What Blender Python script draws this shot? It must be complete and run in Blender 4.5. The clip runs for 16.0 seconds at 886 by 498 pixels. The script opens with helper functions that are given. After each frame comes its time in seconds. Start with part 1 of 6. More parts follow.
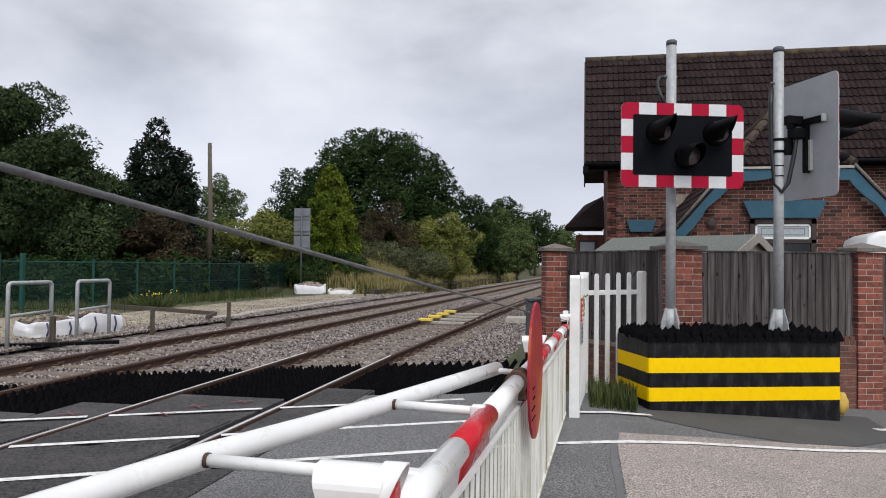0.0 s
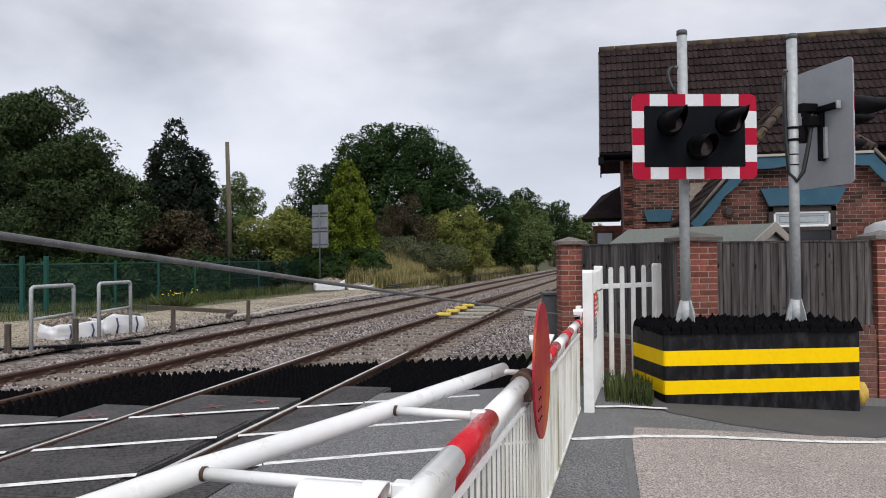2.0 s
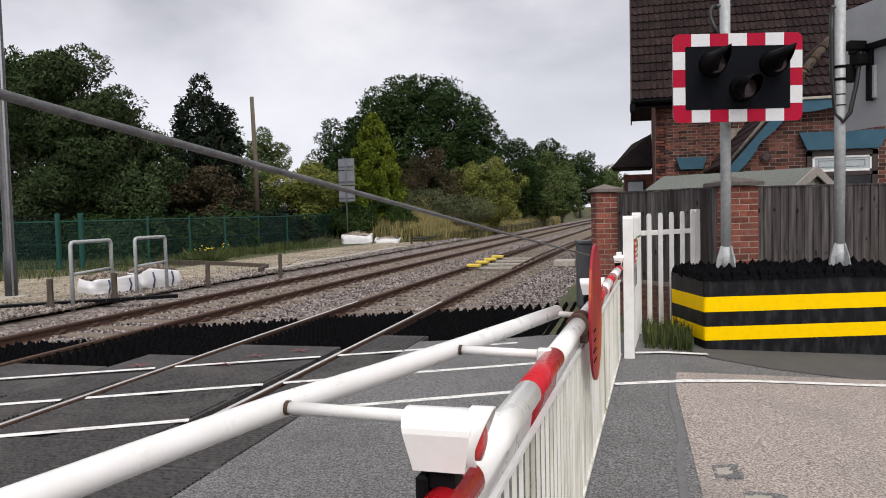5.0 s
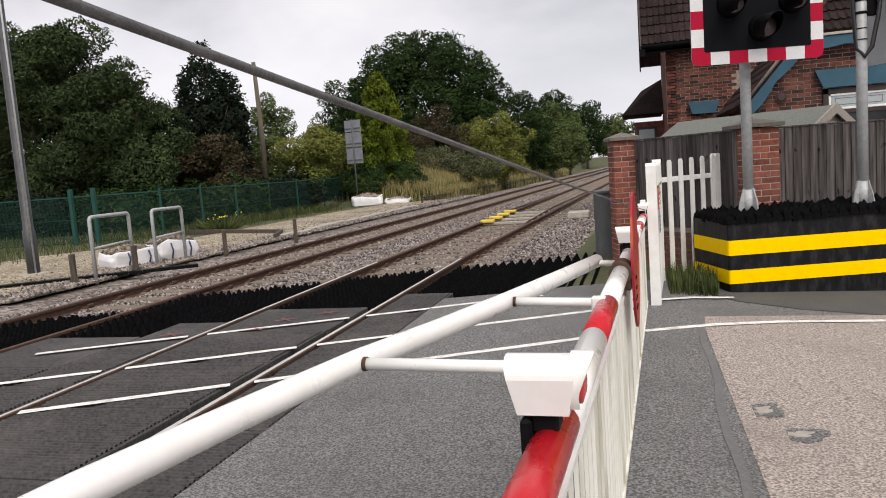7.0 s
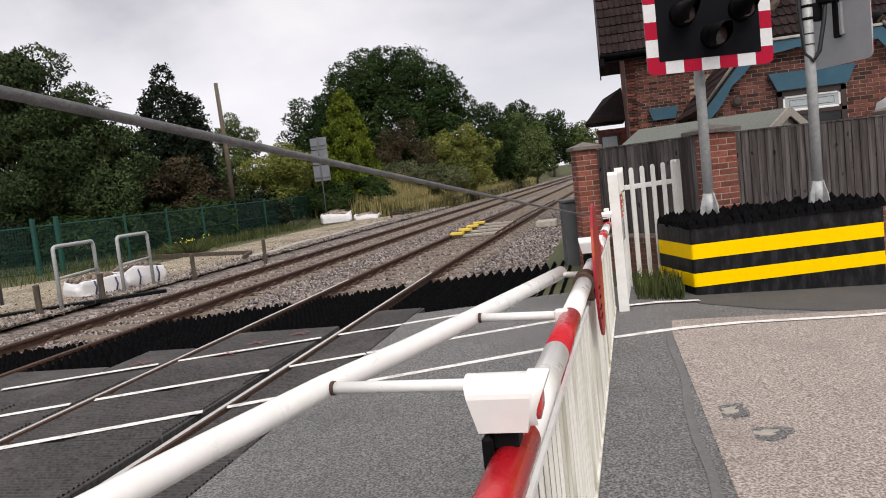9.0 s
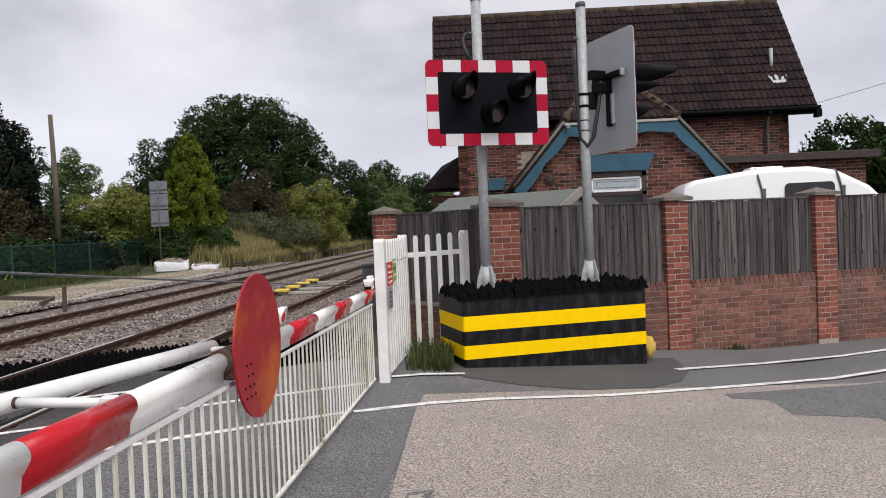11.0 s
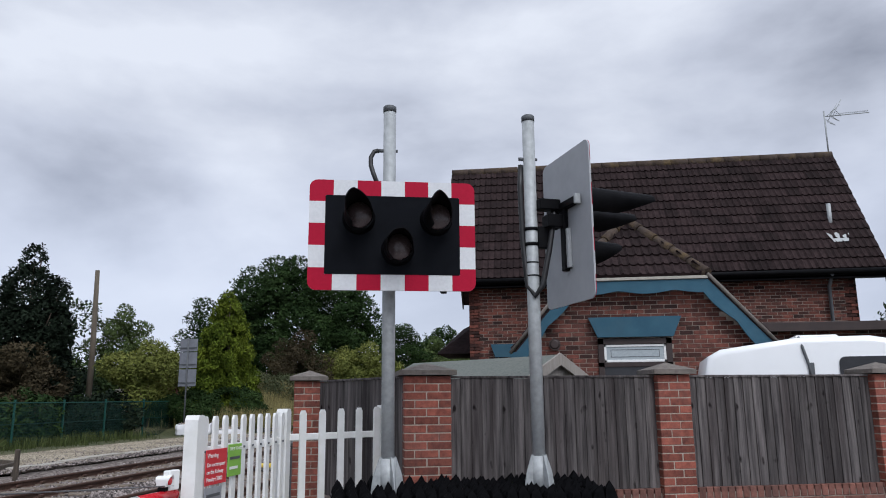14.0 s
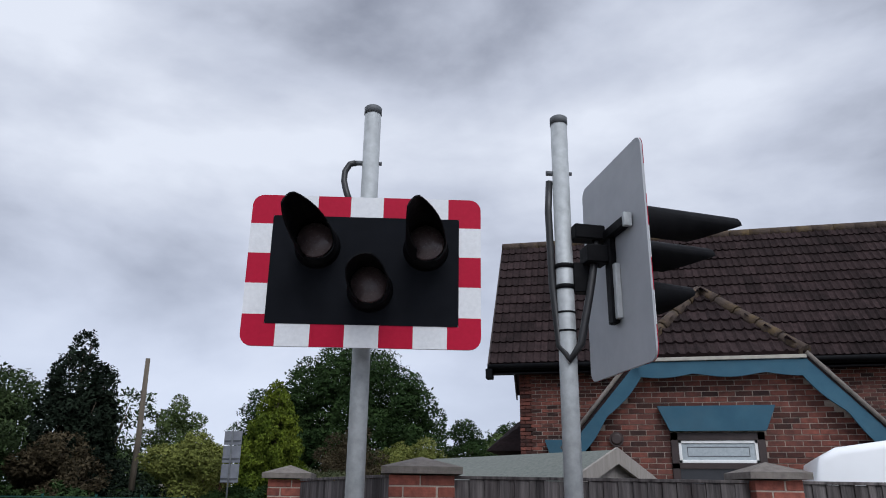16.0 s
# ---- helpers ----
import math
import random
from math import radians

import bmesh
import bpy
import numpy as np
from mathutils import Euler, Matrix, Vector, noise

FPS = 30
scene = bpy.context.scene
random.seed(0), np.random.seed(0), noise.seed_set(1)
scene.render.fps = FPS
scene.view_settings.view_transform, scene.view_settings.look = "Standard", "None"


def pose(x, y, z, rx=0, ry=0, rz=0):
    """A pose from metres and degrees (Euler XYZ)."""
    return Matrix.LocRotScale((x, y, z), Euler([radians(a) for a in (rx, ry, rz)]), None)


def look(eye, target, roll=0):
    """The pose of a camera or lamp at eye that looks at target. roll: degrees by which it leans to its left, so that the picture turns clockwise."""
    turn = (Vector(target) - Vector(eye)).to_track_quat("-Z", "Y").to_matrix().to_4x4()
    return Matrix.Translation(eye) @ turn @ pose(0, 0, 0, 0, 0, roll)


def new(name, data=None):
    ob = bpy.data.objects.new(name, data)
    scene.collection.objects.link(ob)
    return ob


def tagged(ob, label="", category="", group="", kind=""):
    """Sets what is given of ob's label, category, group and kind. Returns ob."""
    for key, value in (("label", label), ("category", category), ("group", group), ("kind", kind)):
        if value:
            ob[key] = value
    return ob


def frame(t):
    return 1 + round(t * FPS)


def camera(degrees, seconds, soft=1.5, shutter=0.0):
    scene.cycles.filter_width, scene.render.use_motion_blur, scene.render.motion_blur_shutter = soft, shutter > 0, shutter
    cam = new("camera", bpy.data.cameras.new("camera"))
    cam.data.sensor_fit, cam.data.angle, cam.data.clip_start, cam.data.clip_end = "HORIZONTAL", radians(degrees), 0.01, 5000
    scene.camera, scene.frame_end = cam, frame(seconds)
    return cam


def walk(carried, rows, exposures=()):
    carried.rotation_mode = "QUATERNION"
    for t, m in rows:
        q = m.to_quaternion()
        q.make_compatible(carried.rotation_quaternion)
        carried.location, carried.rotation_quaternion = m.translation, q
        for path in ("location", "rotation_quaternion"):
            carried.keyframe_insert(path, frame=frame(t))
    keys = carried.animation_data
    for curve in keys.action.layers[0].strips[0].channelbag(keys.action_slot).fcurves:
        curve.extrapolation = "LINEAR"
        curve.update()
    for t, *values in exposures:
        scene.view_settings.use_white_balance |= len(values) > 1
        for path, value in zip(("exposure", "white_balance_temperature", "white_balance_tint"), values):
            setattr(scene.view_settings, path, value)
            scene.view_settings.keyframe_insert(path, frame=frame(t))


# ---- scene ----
cam = camera(61.9, 16.0, soft=1.0)
PATH = [
    (0, (0.133, -0.023, 1.516), (-0.244, 1.94, 1.56), 0.6),
    (0.5, (0.188, -0.014, 1.551), (-0.221, 1.944, 1.591), -0.2),
    (1, (0.277, 0.017, 1.55), (-0.149, 1.97, 1.59), -0.8),
    (1.5, (0.282, 0.018, 1.571), (-0.147, 1.971, 1.605), -1.0),
    (2, (0.215, -0.022, 1.567), (-0.214, 1.932, 1.591), -0.6),
    (2.5, (0.156, -0.041, 1.557), (-0.273, 1.912, 1.564), -0.3),
    (3, (0.12, -0.026, 1.538), (-0.32, 1.925, 1.529), -0.0),
    (3.5, (0.102, -0.023, 1.549), (-0.347, 1.926, 1.522), 0.1),
    (4, (0.099, -0.015, 1.538), (-0.363, 1.931, 1.493), -0.0),
    (6.5, (-0.042, -0.066, 1.507), (-0.568, 1.854, 1.314), -3.8),
    (7, (-0.078, -0.084, 1.514), (-0.598, 1.836, 1.301), -4.2),
    (7.5, (-0.084, -0.103, 1.514), (-0.602, 1.814, 1.282), -4.8),
    (8, (-0.139, -0.111, 1.511), (-0.649, 1.805, 1.25), -5.8),
    (8.5, (-0.172, -0.121, 1.525), (-0.678, 1.793, 1.238), -7.6),
    (9, (-0.036, -0.124, 1.543), (-0.479, 1.818, 1.357), -6.4),
    (9.5, (0.128, -0.122, 1.507), (-0.145, 1.854, 1.367), -4.5),
    (10, (0.361, -0.042, 1.503), (0.25, 1.95, 1.359), -3.5),
    (12.5, (1.921, 1.14, 1.535), (1.851, 3.128, 1.743), -1.8),
    (13, (2.217, 1.578, 1.507), (2.084, 3.553, 1.793), -1.3),
    (13.5, (2.378, 2.107, 1.478), (2.176, 4.067, 1.821), -0.8),
    (14, (2.448, 2.607, 1.534), (2.186, 4.55, 1.929), -0.5),
    (14.5, (2.564, 3.165, 1.559), (2.259, 5.087, 2.021), -0.4),
    (15, (2.549, 3.63, 1.537), (2.215, 5.527, 2.074), -0.2),
    (15.5, (2.565, 4.073, 1.544), (2.194, 5.948, 2.131), 0.2),
    (16, (2.642, 4.565, 1.584), (2.212, 6.41, 2.226), 0.8),
]
EXPOSURES = [(0.0, 0.08, 6400, 10), (4.0, 0.1, 6550, 11), (6.5, 0.24, 7000, 12), (10.0, 0.18, 6900, 13), (12.5, 0.0, 6150, 10), (16.0, -0.06, 5950, 10)]
walk(cam, [(t, look(eye, target, roll)) for t, eye, target, roll in PATH], EXPOSURES)

# ---- light settings ----
SKY_SHIFT = (5.3, 2.2, 0.9)
SKY_RAMP = [(0.33, (0.34, 0.35, 0.40)), (0.66, (1.0, 1.0, 1.03)), (0.50, (0.72, 0.73, 0.79))]
SKY_STRENGTH = 0.92
SUN_POWER = 2.35

# ---- world, sun, exposure ----
world = bpy.data.worlds.new("overcast_sky")
scene.world = world
world.use_nodes = True
wn, wl = world.node_tree.nodes, world.node_tree.links
wn.clear()
w_out = wn.new("ShaderNodeOutputWorld")
w_sky = wn.new("ShaderNodeTexSky")
w_sky.sky_type = "NISHITA"
w_sky.sun_disc = False
w_sky.sun_elevation, w_sky.sun_rotation = radians(50), radians(155)
w_bg_sky = wn.new("ShaderNodeBackground")
w_bg_sky.inputs["Strength"].default_value = 0.10
wl.new(w_sky.outputs[0], w_bg_sky.inputs["Color"])
w_tc = wn.new("ShaderNodeTexCoord")
w_map = wn.new("ShaderNodeMapping")
w_map.inputs["Scale"].default_value = (1.0, 1.0, 2.1)
w_map.inputs["Location"].default_value = SKY_SHIFT
w_map.inputs["Rotation"].default_value = (0, 0, radians(20))
wl.new(w_tc.outputs["Generated"], w_map.inputs["Vector"])
w_n = wn.new("ShaderNodeTexNoise")
w_n.inputs["Scale"].default_value, w_n.inputs["Detail"].default_value = 2.3, 10
w_n.inputs["Roughness"].default_value, w_n.inputs["Distortion"].default_value = 0.5, 0.1
wl.new(w_map.outputs[0], w_n.inputs["Vector"])
w_r = wn.new("ShaderNodeValToRGB")
for i, (p, c) in enumerate(SKY_RAMP):
    e = w_r.color_ramp.elements[i] if i < 2 else w_r.color_ramp.elements.new(p)
    e.position, e.color = p, (*c, 1)
wl.new(w_n.outputs["Fac"], w_r.inputs["Fac"])
w_bg = wn.new("ShaderNodeBackground")
w_bg.inputs["Strength"].default_value = SKY_STRENGTH
w_sep = wn.new("ShaderNodeSeparateXYZ")
wl.new(w_tc.outputs["Generated"], w_sep.inputs[0])
w_low = wn.new("ShaderNodeMapRange")
w_low.inputs["From Min"].default_value, w_low.inputs["From Max"].default_value = 0.02, 0.34
w_low.inputs["To Min"].default_value, w_low.inputs["To Max"].default_value = 0.85, 0.0
wl.new(w_sep.outputs["Z"], w_low.inputs["Value"])
w_haze = wn.new("ShaderNodeMix")
w_haze.data_type = "RGBA"
w_haze.inputs[7].default_value = (0.88, 0.91, 1.03, 1)
wl.new(w_low.outputs[0], w_haze.inputs[0])
wl.new(w_r.outputs[0], w_haze.inputs[6])
wl.new(w_haze.outputs[2], w_bg.inputs["Color"])
w_mix = wn.new("ShaderNodeMixShader")
w_mix.inputs[0].default_value = 0.9
wl.new(w_bg_sky.outputs[0], w_mix.inputs[1])
wl.new(w_bg.outputs[0], w_mix.inputs[2])
wl.new(w_mix.outputs[0], w_out.inputs["Surface"])

sun = new("sun", bpy.data.lights.new("sun", "SUN"))
sun.data.energy, sun.data.angle, sun.data.color = SUN_POWER, radians(40), (1.0, 0.98, 0.95)
sun.matrix_world = look((18, -30, 50), (0, 8, 0))


# ---- materials ----
def mat(name, a, b, scale=6.0, rough=0.7, metal=0.0, bump=0.15, bscale=60.0, stain=None, sscale=1.2, samount=0.5,
        rnd=0.0, island=0.0, coat=0.0, spec=0.5, stretch=(1, 1, 1), detail=6, trans=0.0, knots=None, lo=0.3, hi=0.7, laid=False):
    m = bpy.data.materials.new(name)
    m.use_nodes = True
    n, l = m.node_tree.nodes, m.node_tree.links
    p = n["Principled BSDF"]
    tc = n.new("ShaderNodeTexCoord")
    mp = n.new("ShaderNodeMapping")
    mp.inputs["Scale"].default_value = stretch
    # pieces that share one mesh take their grain from where they lie
    l.new(n.new("ShaderNodeNewGeometry").outputs["Position"] if laid else tc.outputs["Object"], mp.inputs["Vector"])

    def noise_at(s, d=6, r=0.6):
        t = n.new("ShaderNodeTexNoise")
        t.inputs["Scale"].default_value, t.inputs["Detail"].default_value, t.inputs["Roughness"].default_value = s, d, r
        l.new(mp.outputs[0], t.inputs["Vector"])
        return t.outputs["Fac"]

    def ramp(src, lo, hi):
        r = n.new("ShaderNodeMapRange")
        r.inputs["From Min"].default_value, r.inputs["From Max"].default_value = lo, hi
        l.new(src, r.inputs["Value"])
        return r.outputs[0]

    def mix(fac, c1, c2):
        x = n.new("ShaderNodeMix")
        x.data_type = "RGBA"
        for v, s in ((fac, x.inputs[0]), (c1, x.inputs[6]), (c2, x.inputs[7])):
            if isinstance(v, (int, float)):
                s.default_value = v
            elif isinstance(v, tuple):
                s.default_value = (*v, 1)
            else:
                l.new(v, s)
        return x.outputs[2]

    col = mix(ramp(noise_at(scale, detail), lo, hi), a, b)
    if stain:
        f = ramp(noise_at(sscale, 5), 0.48, 0.72)
        k = n.new("ShaderNodeMath")
        k.operation = "MULTIPLY"
        k.inputs[1].default_value = samount
        l.new(f, k.inputs[0])
        col = mix(k.outputs[0], col, stain)
    if knots:
        km = n.new("ShaderNodeMapping")
        km.inputs["Scale"].default_value = (1.0, 1.0, 0.55)
        l.new(tc.outputs["Object"], km.inputs["Vector"])
        kt = n.new("ShaderNodeTexNoise")
        kt.inputs["Scale"].default_value, kt.inputs["Detail"].default_value = knots[0], 1.5
        l.new(km.outputs[0], kt.inputs["Vector"])
        col = mix(ramp(kt.outputs["Fac"], 0.66, 0.74), col, knots[1])
    if rnd or island:
        if rnd:
            o = n.new("ShaderNodeObjectInfo").outputs["Random"]
        else:
            o = n.new("ShaderNodeNewGeometry").outputs["Random Per Island"]
        h = n.new("ShaderNodeHueSaturation")
        r = n.new("ShaderNodeMapRange")
        amt = rnd or island
        r.inputs["To Min"].default_value, r.inputs["To Max"].default_value = 1 - amt, 1 + amt
        l.new(o, r.inputs["Value"])
        l.new(r.outputs[0], h.inputs["Value"])
        l.new(col, h.inputs["Color"])
        col = h.outputs[0]
    l.new(col, p.inputs["Base Color"])
    p.inputs["Metallic"].default_value = metal
    p.inputs["Specular IOR Level"].default_value = spec
    p.inputs["Coat Weight"].default_value = coat
    if trans:
        p.inputs["Transmission Weight"].default_value = trans
    rr = n.new("ShaderNodeMapRange")
    rr.inputs["To Min"].default_value, rr.inputs["To Max"].default_value = max(0.02, rough - 0.12), min(1, rough + 0.12)
    l.new(noise_at(scale * 2.3, 4), rr.inputs["Value"])
    l.new(rr.outputs[0], p.inputs["Roughness"])
    if bump:
        bp = n.new("ShaderNodeBump")
        bp.inputs["Strength"].default_value, bp.inputs["Distance"].default_value = bump, 0.02
        l.new(noise_at(bscale, 5), bp.inputs["Height"])
        l.new(bp.outputs[0], p.inputs["Normal"])
    return m


M_ASPH = mat("asphalt", (0.07, 0.07, 0.071), (0.29, 0.29, 0.29), 72, 0.85, bump=0.8, bscale=80, lo=0.4, hi=0.64, detail=4, stain=(0.08, 0.08, 0.081), sscale=0.8, samount=0.5)
M_ASPH2 = mat("worn_asphalt", (0.17, 0.145, 0.13), (0.6, 0.525, 0.48), 72, 0.88, bump=0.7, bscale=80, lo=0.4, hi=0.64, detail=4, stain=(0.21, 0.19, 0.175), sscale=0.7, samount=0.65)
M_ASPH3 = mat("dark_asphalt", (0.055, 0.055, 0.057), (0.1, 0.1, 0.1), 60, 0.85, bump=0.5, bscale=120, stain=(0.13, 0.125, 0.12), sscale=1.5, samount=0.4)
M_LINE = mat("road_paint", (0.72, 0.71, 0.69), (0.85, 0.84, 0.82), 20, 0.7, bump=0.2, bscale=120, stain=(0.25, 0.24, 0.23), sscale=9, samount=0.8)
M_RUBBER = mat("deck_rubber", (0.032, 0.031, 0.033), (0.095, 0.091, 0.091), 30, 0.8, spec=0.15, bump=0.4, bscale=70, stain=(0.15, 0.14, 0.135), sscale=1.0, samount=0.5)
M_SPIKE = mat("black_rubber", (0.0025, 0.0025, 0.003), (0.007, 0.007, 0.008), 20, 0.85, bump=0.2, bscale=60, spec=0.02)
M_RAILTOP = mat("polished_steel", (0.62, 0.6, 0.59), (0.74, 0.73, 0.72), 12, 0.35, metal=0.6, bump=0.03)
M_RUST = mat("rusty_steel", (0.042, 0.021, 0.014), (0.1, 0.05, 0.034), 25, 0.85, bump=0.3, bscale=50, stain=(0.06, 0.04, 0.03), sscale=4)
M_STONE = mat("ballast_stone", (0.1, 0.086, 0.082), (0.31, 0.272, 0.258), 9, 0.92, bump=0.2, island=0.75, spec=0.2)
M_SLEEPER = mat("sleeper_wood", (0.11, 0.085, 0.065), (0.22, 0.18, 0.14), 12, 0.9, bump=0.4, bscale=30, stretch=(1, 6, 1))
M_CONC = mat("concrete", (0.3, 0.28, 0.245), (0.46, 0.43, 0.38), 10, 0.9, bump=0.3, bscale=50, stain=(0.25, 0.22, 0.18), sscale=1.5)
M_GRASS = mat("rough_grass", (0.03, 0.045, 0.016), (0.085, 0.085, 0.035), 8, 0.95, bump=0.7, bscale=20, stain=(0.17, 0.14, 0.075), sscale=0.4, samount=0.5)
M_BLADE = mat("grass_blades", (0.028, 0.046, 0.013), (0.085, 0.1, 0.035), 2, 0.85, bump=0, island=0.45, spec=0.15)
M_STRAW = mat("dry_grass_blades", (0.19, 0.17, 0.06), (0.34, 0.28, 0.12), 2, 0.8, bump=0, island=0.35)
M_WHITE = mat("white_paint", (0.74, 0.74, 0.72), (0.84, 0.84, 0.83), 8, 0.45, bump=0.06, bscale=30, stain=(0.58, 0.57, 0.5), sscale=3, samount=0.4)
M_WHITEG = mat("gloss_white_paint", (0.8, 0.8, 0.79), (0.86, 0.86, 0.85), 5, 0.3, bump=0.03, stain=(0.6, 0.6, 0.52), sscale=6, samount=0.3, coat=0.3)
M_CREAM = mat("algae_white_paint", (0.72, 0.71, 0.64), (0.84, 0.83, 0.78), 5, 0.5, bump=0.08, stain=(0.2, 0.17, 0.06), sscale=6, samount=0.8, stretch=(1, 1, 0.14), laid=True)
M_RED = mat("red_paint", (0.47, 0.009, 0.018), (0.56, 0.014, 0.024), 6, 0.28, bump=0.03, stain=(0.36, 0.012, 0.018), sscale=6, samount=0.3, coat=0.1, spec=0.3)
M_DISC = mat("faded_red_disc", (0.3, 0.014, 0.028), (0.37, 0.02, 0.035), 5, 0.5, bump=0.1, stain=(0.55, 0.15, 0.02), sscale=2.4, samount=0.95, spec=0.3)
M_BLACKP = mat("black_satin", (0.003, 0.003, 0.004), (0.008, 0.008, 0.009), 8, 0.55, bump=0.05, spec=0.07)
M_BOARD = mat("signal_black", (0.004, 0.0048, 0.007), (0.0065, 0.0075, 0.0105), 5, 0.75, bump=0.03, spec=0.08)
M_SIGRED = mat("reflective_red", (0.36, 0.004, 0.028), (0.41, 0.006, 0.035), 40, 0.6, bump=0.05, bscale=200, spec=0.15)
M_SIGWHT = mat("reflective_white", (0.62, 0.63, 0.65), (0.7, 0.71, 0.73), 40, 0.5, bump=0.05, bscale=200, spec=0.3)
M_GALV = mat("galvanised_steel", (0.31, 0.325, 0.33), (0.45, 0.47, 0.48), 16, 0.55, metal=0.2, spec=0.3, bump=0.06, stain=(0.34, 0.35, 0.36), sscale=3, samount=0.6)
M_ALU = mat("grey_aluminium", (0.33, 0.34, 0.36), (0.4, 0.41, 0.43), 3, 0.55, metal=0.3, bump=0.02)
M_YELLOW = mat("yellow_paint", (0.95, 0.6, 0.0), (0.98, 0.64, 0.0), 5, 0.6, bump=0.06, spec=0.1, stain=(0.75, 0.45, 0.01), sscale=14, samount=0.3)
M_PLBLACK = mat("planter_black", (0.003, 0.003, 0.004), (0.009, 0.009, 0.011), 9, 0.45, bump=0.2, spec=0.22, stain=(0.07, 0.07, 0.075), sscale=9, samount=0.35, stretch=(1, 1, 0.4))
M_BRICK = mat("orange_red_brick", (0.14, 0.038, 0.027), (0.31, 0.092, 0.06), 16, 0.85, bump=0.4, bscale=60, stain=(0.1, 0.05, 0.042), sscale=3.2, samount=0.6, rnd=0.35, laid=True)
M_BRICKW = mat("weathered_wall_brick", (0.11, 0.045, 0.034), (0.24, 0.1, 0.075), 15, 0.88, bump=0.4, bscale=60, stain=(0.06, 0.047, 0.043), sscale=1.1, samount=0.85, rnd=0.32, laid=True)
M_HBRICK = mat("old_house_brick", (0.048, 0.016, 0.012), (0.15, 0.046, 0.031), 9, 0.88, bump=0.4, bscale=60, stain=(0.075, 0.038, 0.032), sscale=0.9, samount=0.7, island=0.8)
M_MORTAR = mat("mortar", (0.28, 0.235, 0.195), (0.42, 0.36, 0.3), 30, 0.95, bump=0.2, stain=(0.2, 0.165, 0.14), sscale=2)
M_HMORTAR = mat("pale_old_mortar", (0.2, 0.16, 0.135), (0.42, 0.36, 0.3), 12, 0.95, bump=0.2, stain=(0.14, 0.11, 0.095), sscale=1.2, samount=0.7)
M_WMORTAR = mat("grimy_mortar", (0.16, 0.125, 0.105), (0.32, 0.265, 0.22), 14, 0.95, bump=0.3, stain=(0.1, 0.08, 0.07), sscale=1.5, samount=0.7)
M_CAP = mat("stone_cap", (0.11, 0.095, 0.085), (0.2, 0.175, 0.155), 16, 0.9, bump=0.4, stain=(0.08, 0.075, 0.06), sscale=3)
M_WOOD = mat("weathered_board", (0.028, 0.025, 0.026), (0.17, 0.152, 0.148), 3, 0.88, bump=0.45, bscale=24, stretch=(9, 9, 0.45), knots=(11, (0.012, 0.009, 0.009)), stain=(0.04, 0.032, 0.032), sscale=0.9, samount=0.85, rnd=0.3, spec=0.15)
M_TILE = mat("brown_roof_tile", (0.017, 0.0108, 0.0112), (0.04, 0.026, 0.0262), 10, 0.85, bump=0.35, stain=(0.010, 0.0075, 0.0075), sscale=1.3, samount=0.6, spec=0.12, rnd=0.3, laid=True)
M_TILEJ = mat("brown_tile_field", (0.017, 0.0108, 0.0112), (0.04, 0.026, 0.0262), 10, 0.85, bump=0.35, stain=(0.010, 0.0075, 0.0075), sscale=1.3, samount=0.6, spec=0.12, island=0.3)
M_RIDGE = mat("mossy_ridge", (0.03, 0.02, 0.016), (0.075, 0.05, 0.036), 9, 0.92, bump=0.6, bscale=30, stain=(0.16, 0.105, 0.03), sscale=4, samount=0.5)
M_BLUE = mat("blue_gloss_paint", (0.028, 0.082, 0.125), (0.042, 0.108, 0.155), 4, 0.55, spec=0.2, bump=0.05, stain=(0.05, 0.1, 0.135), sscale=3)
M_DARKW = mat("dark_joinery", (0.025, 0.015, 0.014), (0.045, 0.028, 0.025), 4, 0.5, bump=0.03)
M_FELT = mat("green_roof_felt", (0.1, 0.115, 0.1), (0.17, 0.18, 0.165), 30, 0.95, bump=0.2, stain=(0.13, 0.14, 0.12), sscale=1)
M_SHED = mat("pale_shed_wood", (0.24, 0.215, 0.19), (0.33, 0.3, 0.27), 6, 0.8, bump=0.2, stretch=(1, 6, 1))
M_CARAVAN = mat("caravan_white", (0.88, 0.89, 0.9), (0.92, 0.93, 0.94), 2, 0.35, bump=0.01, coat=0.3)
M_GREENF = mat("green_mesh_coat", (0.004, 0.026, 0.021), (0.008, 0.038, 0.031), 5, 0.6, bump=0.03, spec=0.25)
M_GREENP = mat("green_fence_post", (0.008, 0.055, 0.045), (0.013, 0.075, 0.06), 5, 0.55, bump=0.03, spec=0.3)
M_BAG = mat("white_bulk_bag", (0.68, 0.68, 0.72), (0.8, 0.8, 0.82), 8, 0.7, bump=0.3, bscale=18, stain=(0.5, 0.5, 0.52), sscale=4)
M_BARK = mat("bark", (0.06, 0.045, 0.032), (0.12, 0.09, 0.065), 10, 0.95, bump=0.5, bscale=20, stretch=(1, 1, 0.3))
M_POLEW = mat("pole_wood", (0.08, 0.065, 0.05), (0.14, 0.115, 0.085), 6, 0.9, bump=0.2, stretch=(1, 1, 0.2))
M_GREYBOX = mat("grey_enclosure", (0.07, 0.075, 0.082), (0.11, 0.117, 0.125), 4, 0.6, bump=0.03)
M_LENS = mat("dark_lens", (0.07, 0.052, 0.055), (0.105, 0.08, 0.083), 30, 0.25, bump=0.1, bscale=90)
M_REDLENS = mat("red_lens", (0.55, 0.012, 0.02), (0.62, 0.02, 0.03), 30, 0.25, bump=0.1, bscale=90, coat=0.5)
M_CABLE = mat("black_cable", (0.008, 0.008, 0.009), (0.018, 0.018, 0.02), 8, 0.5, bump=0.05)
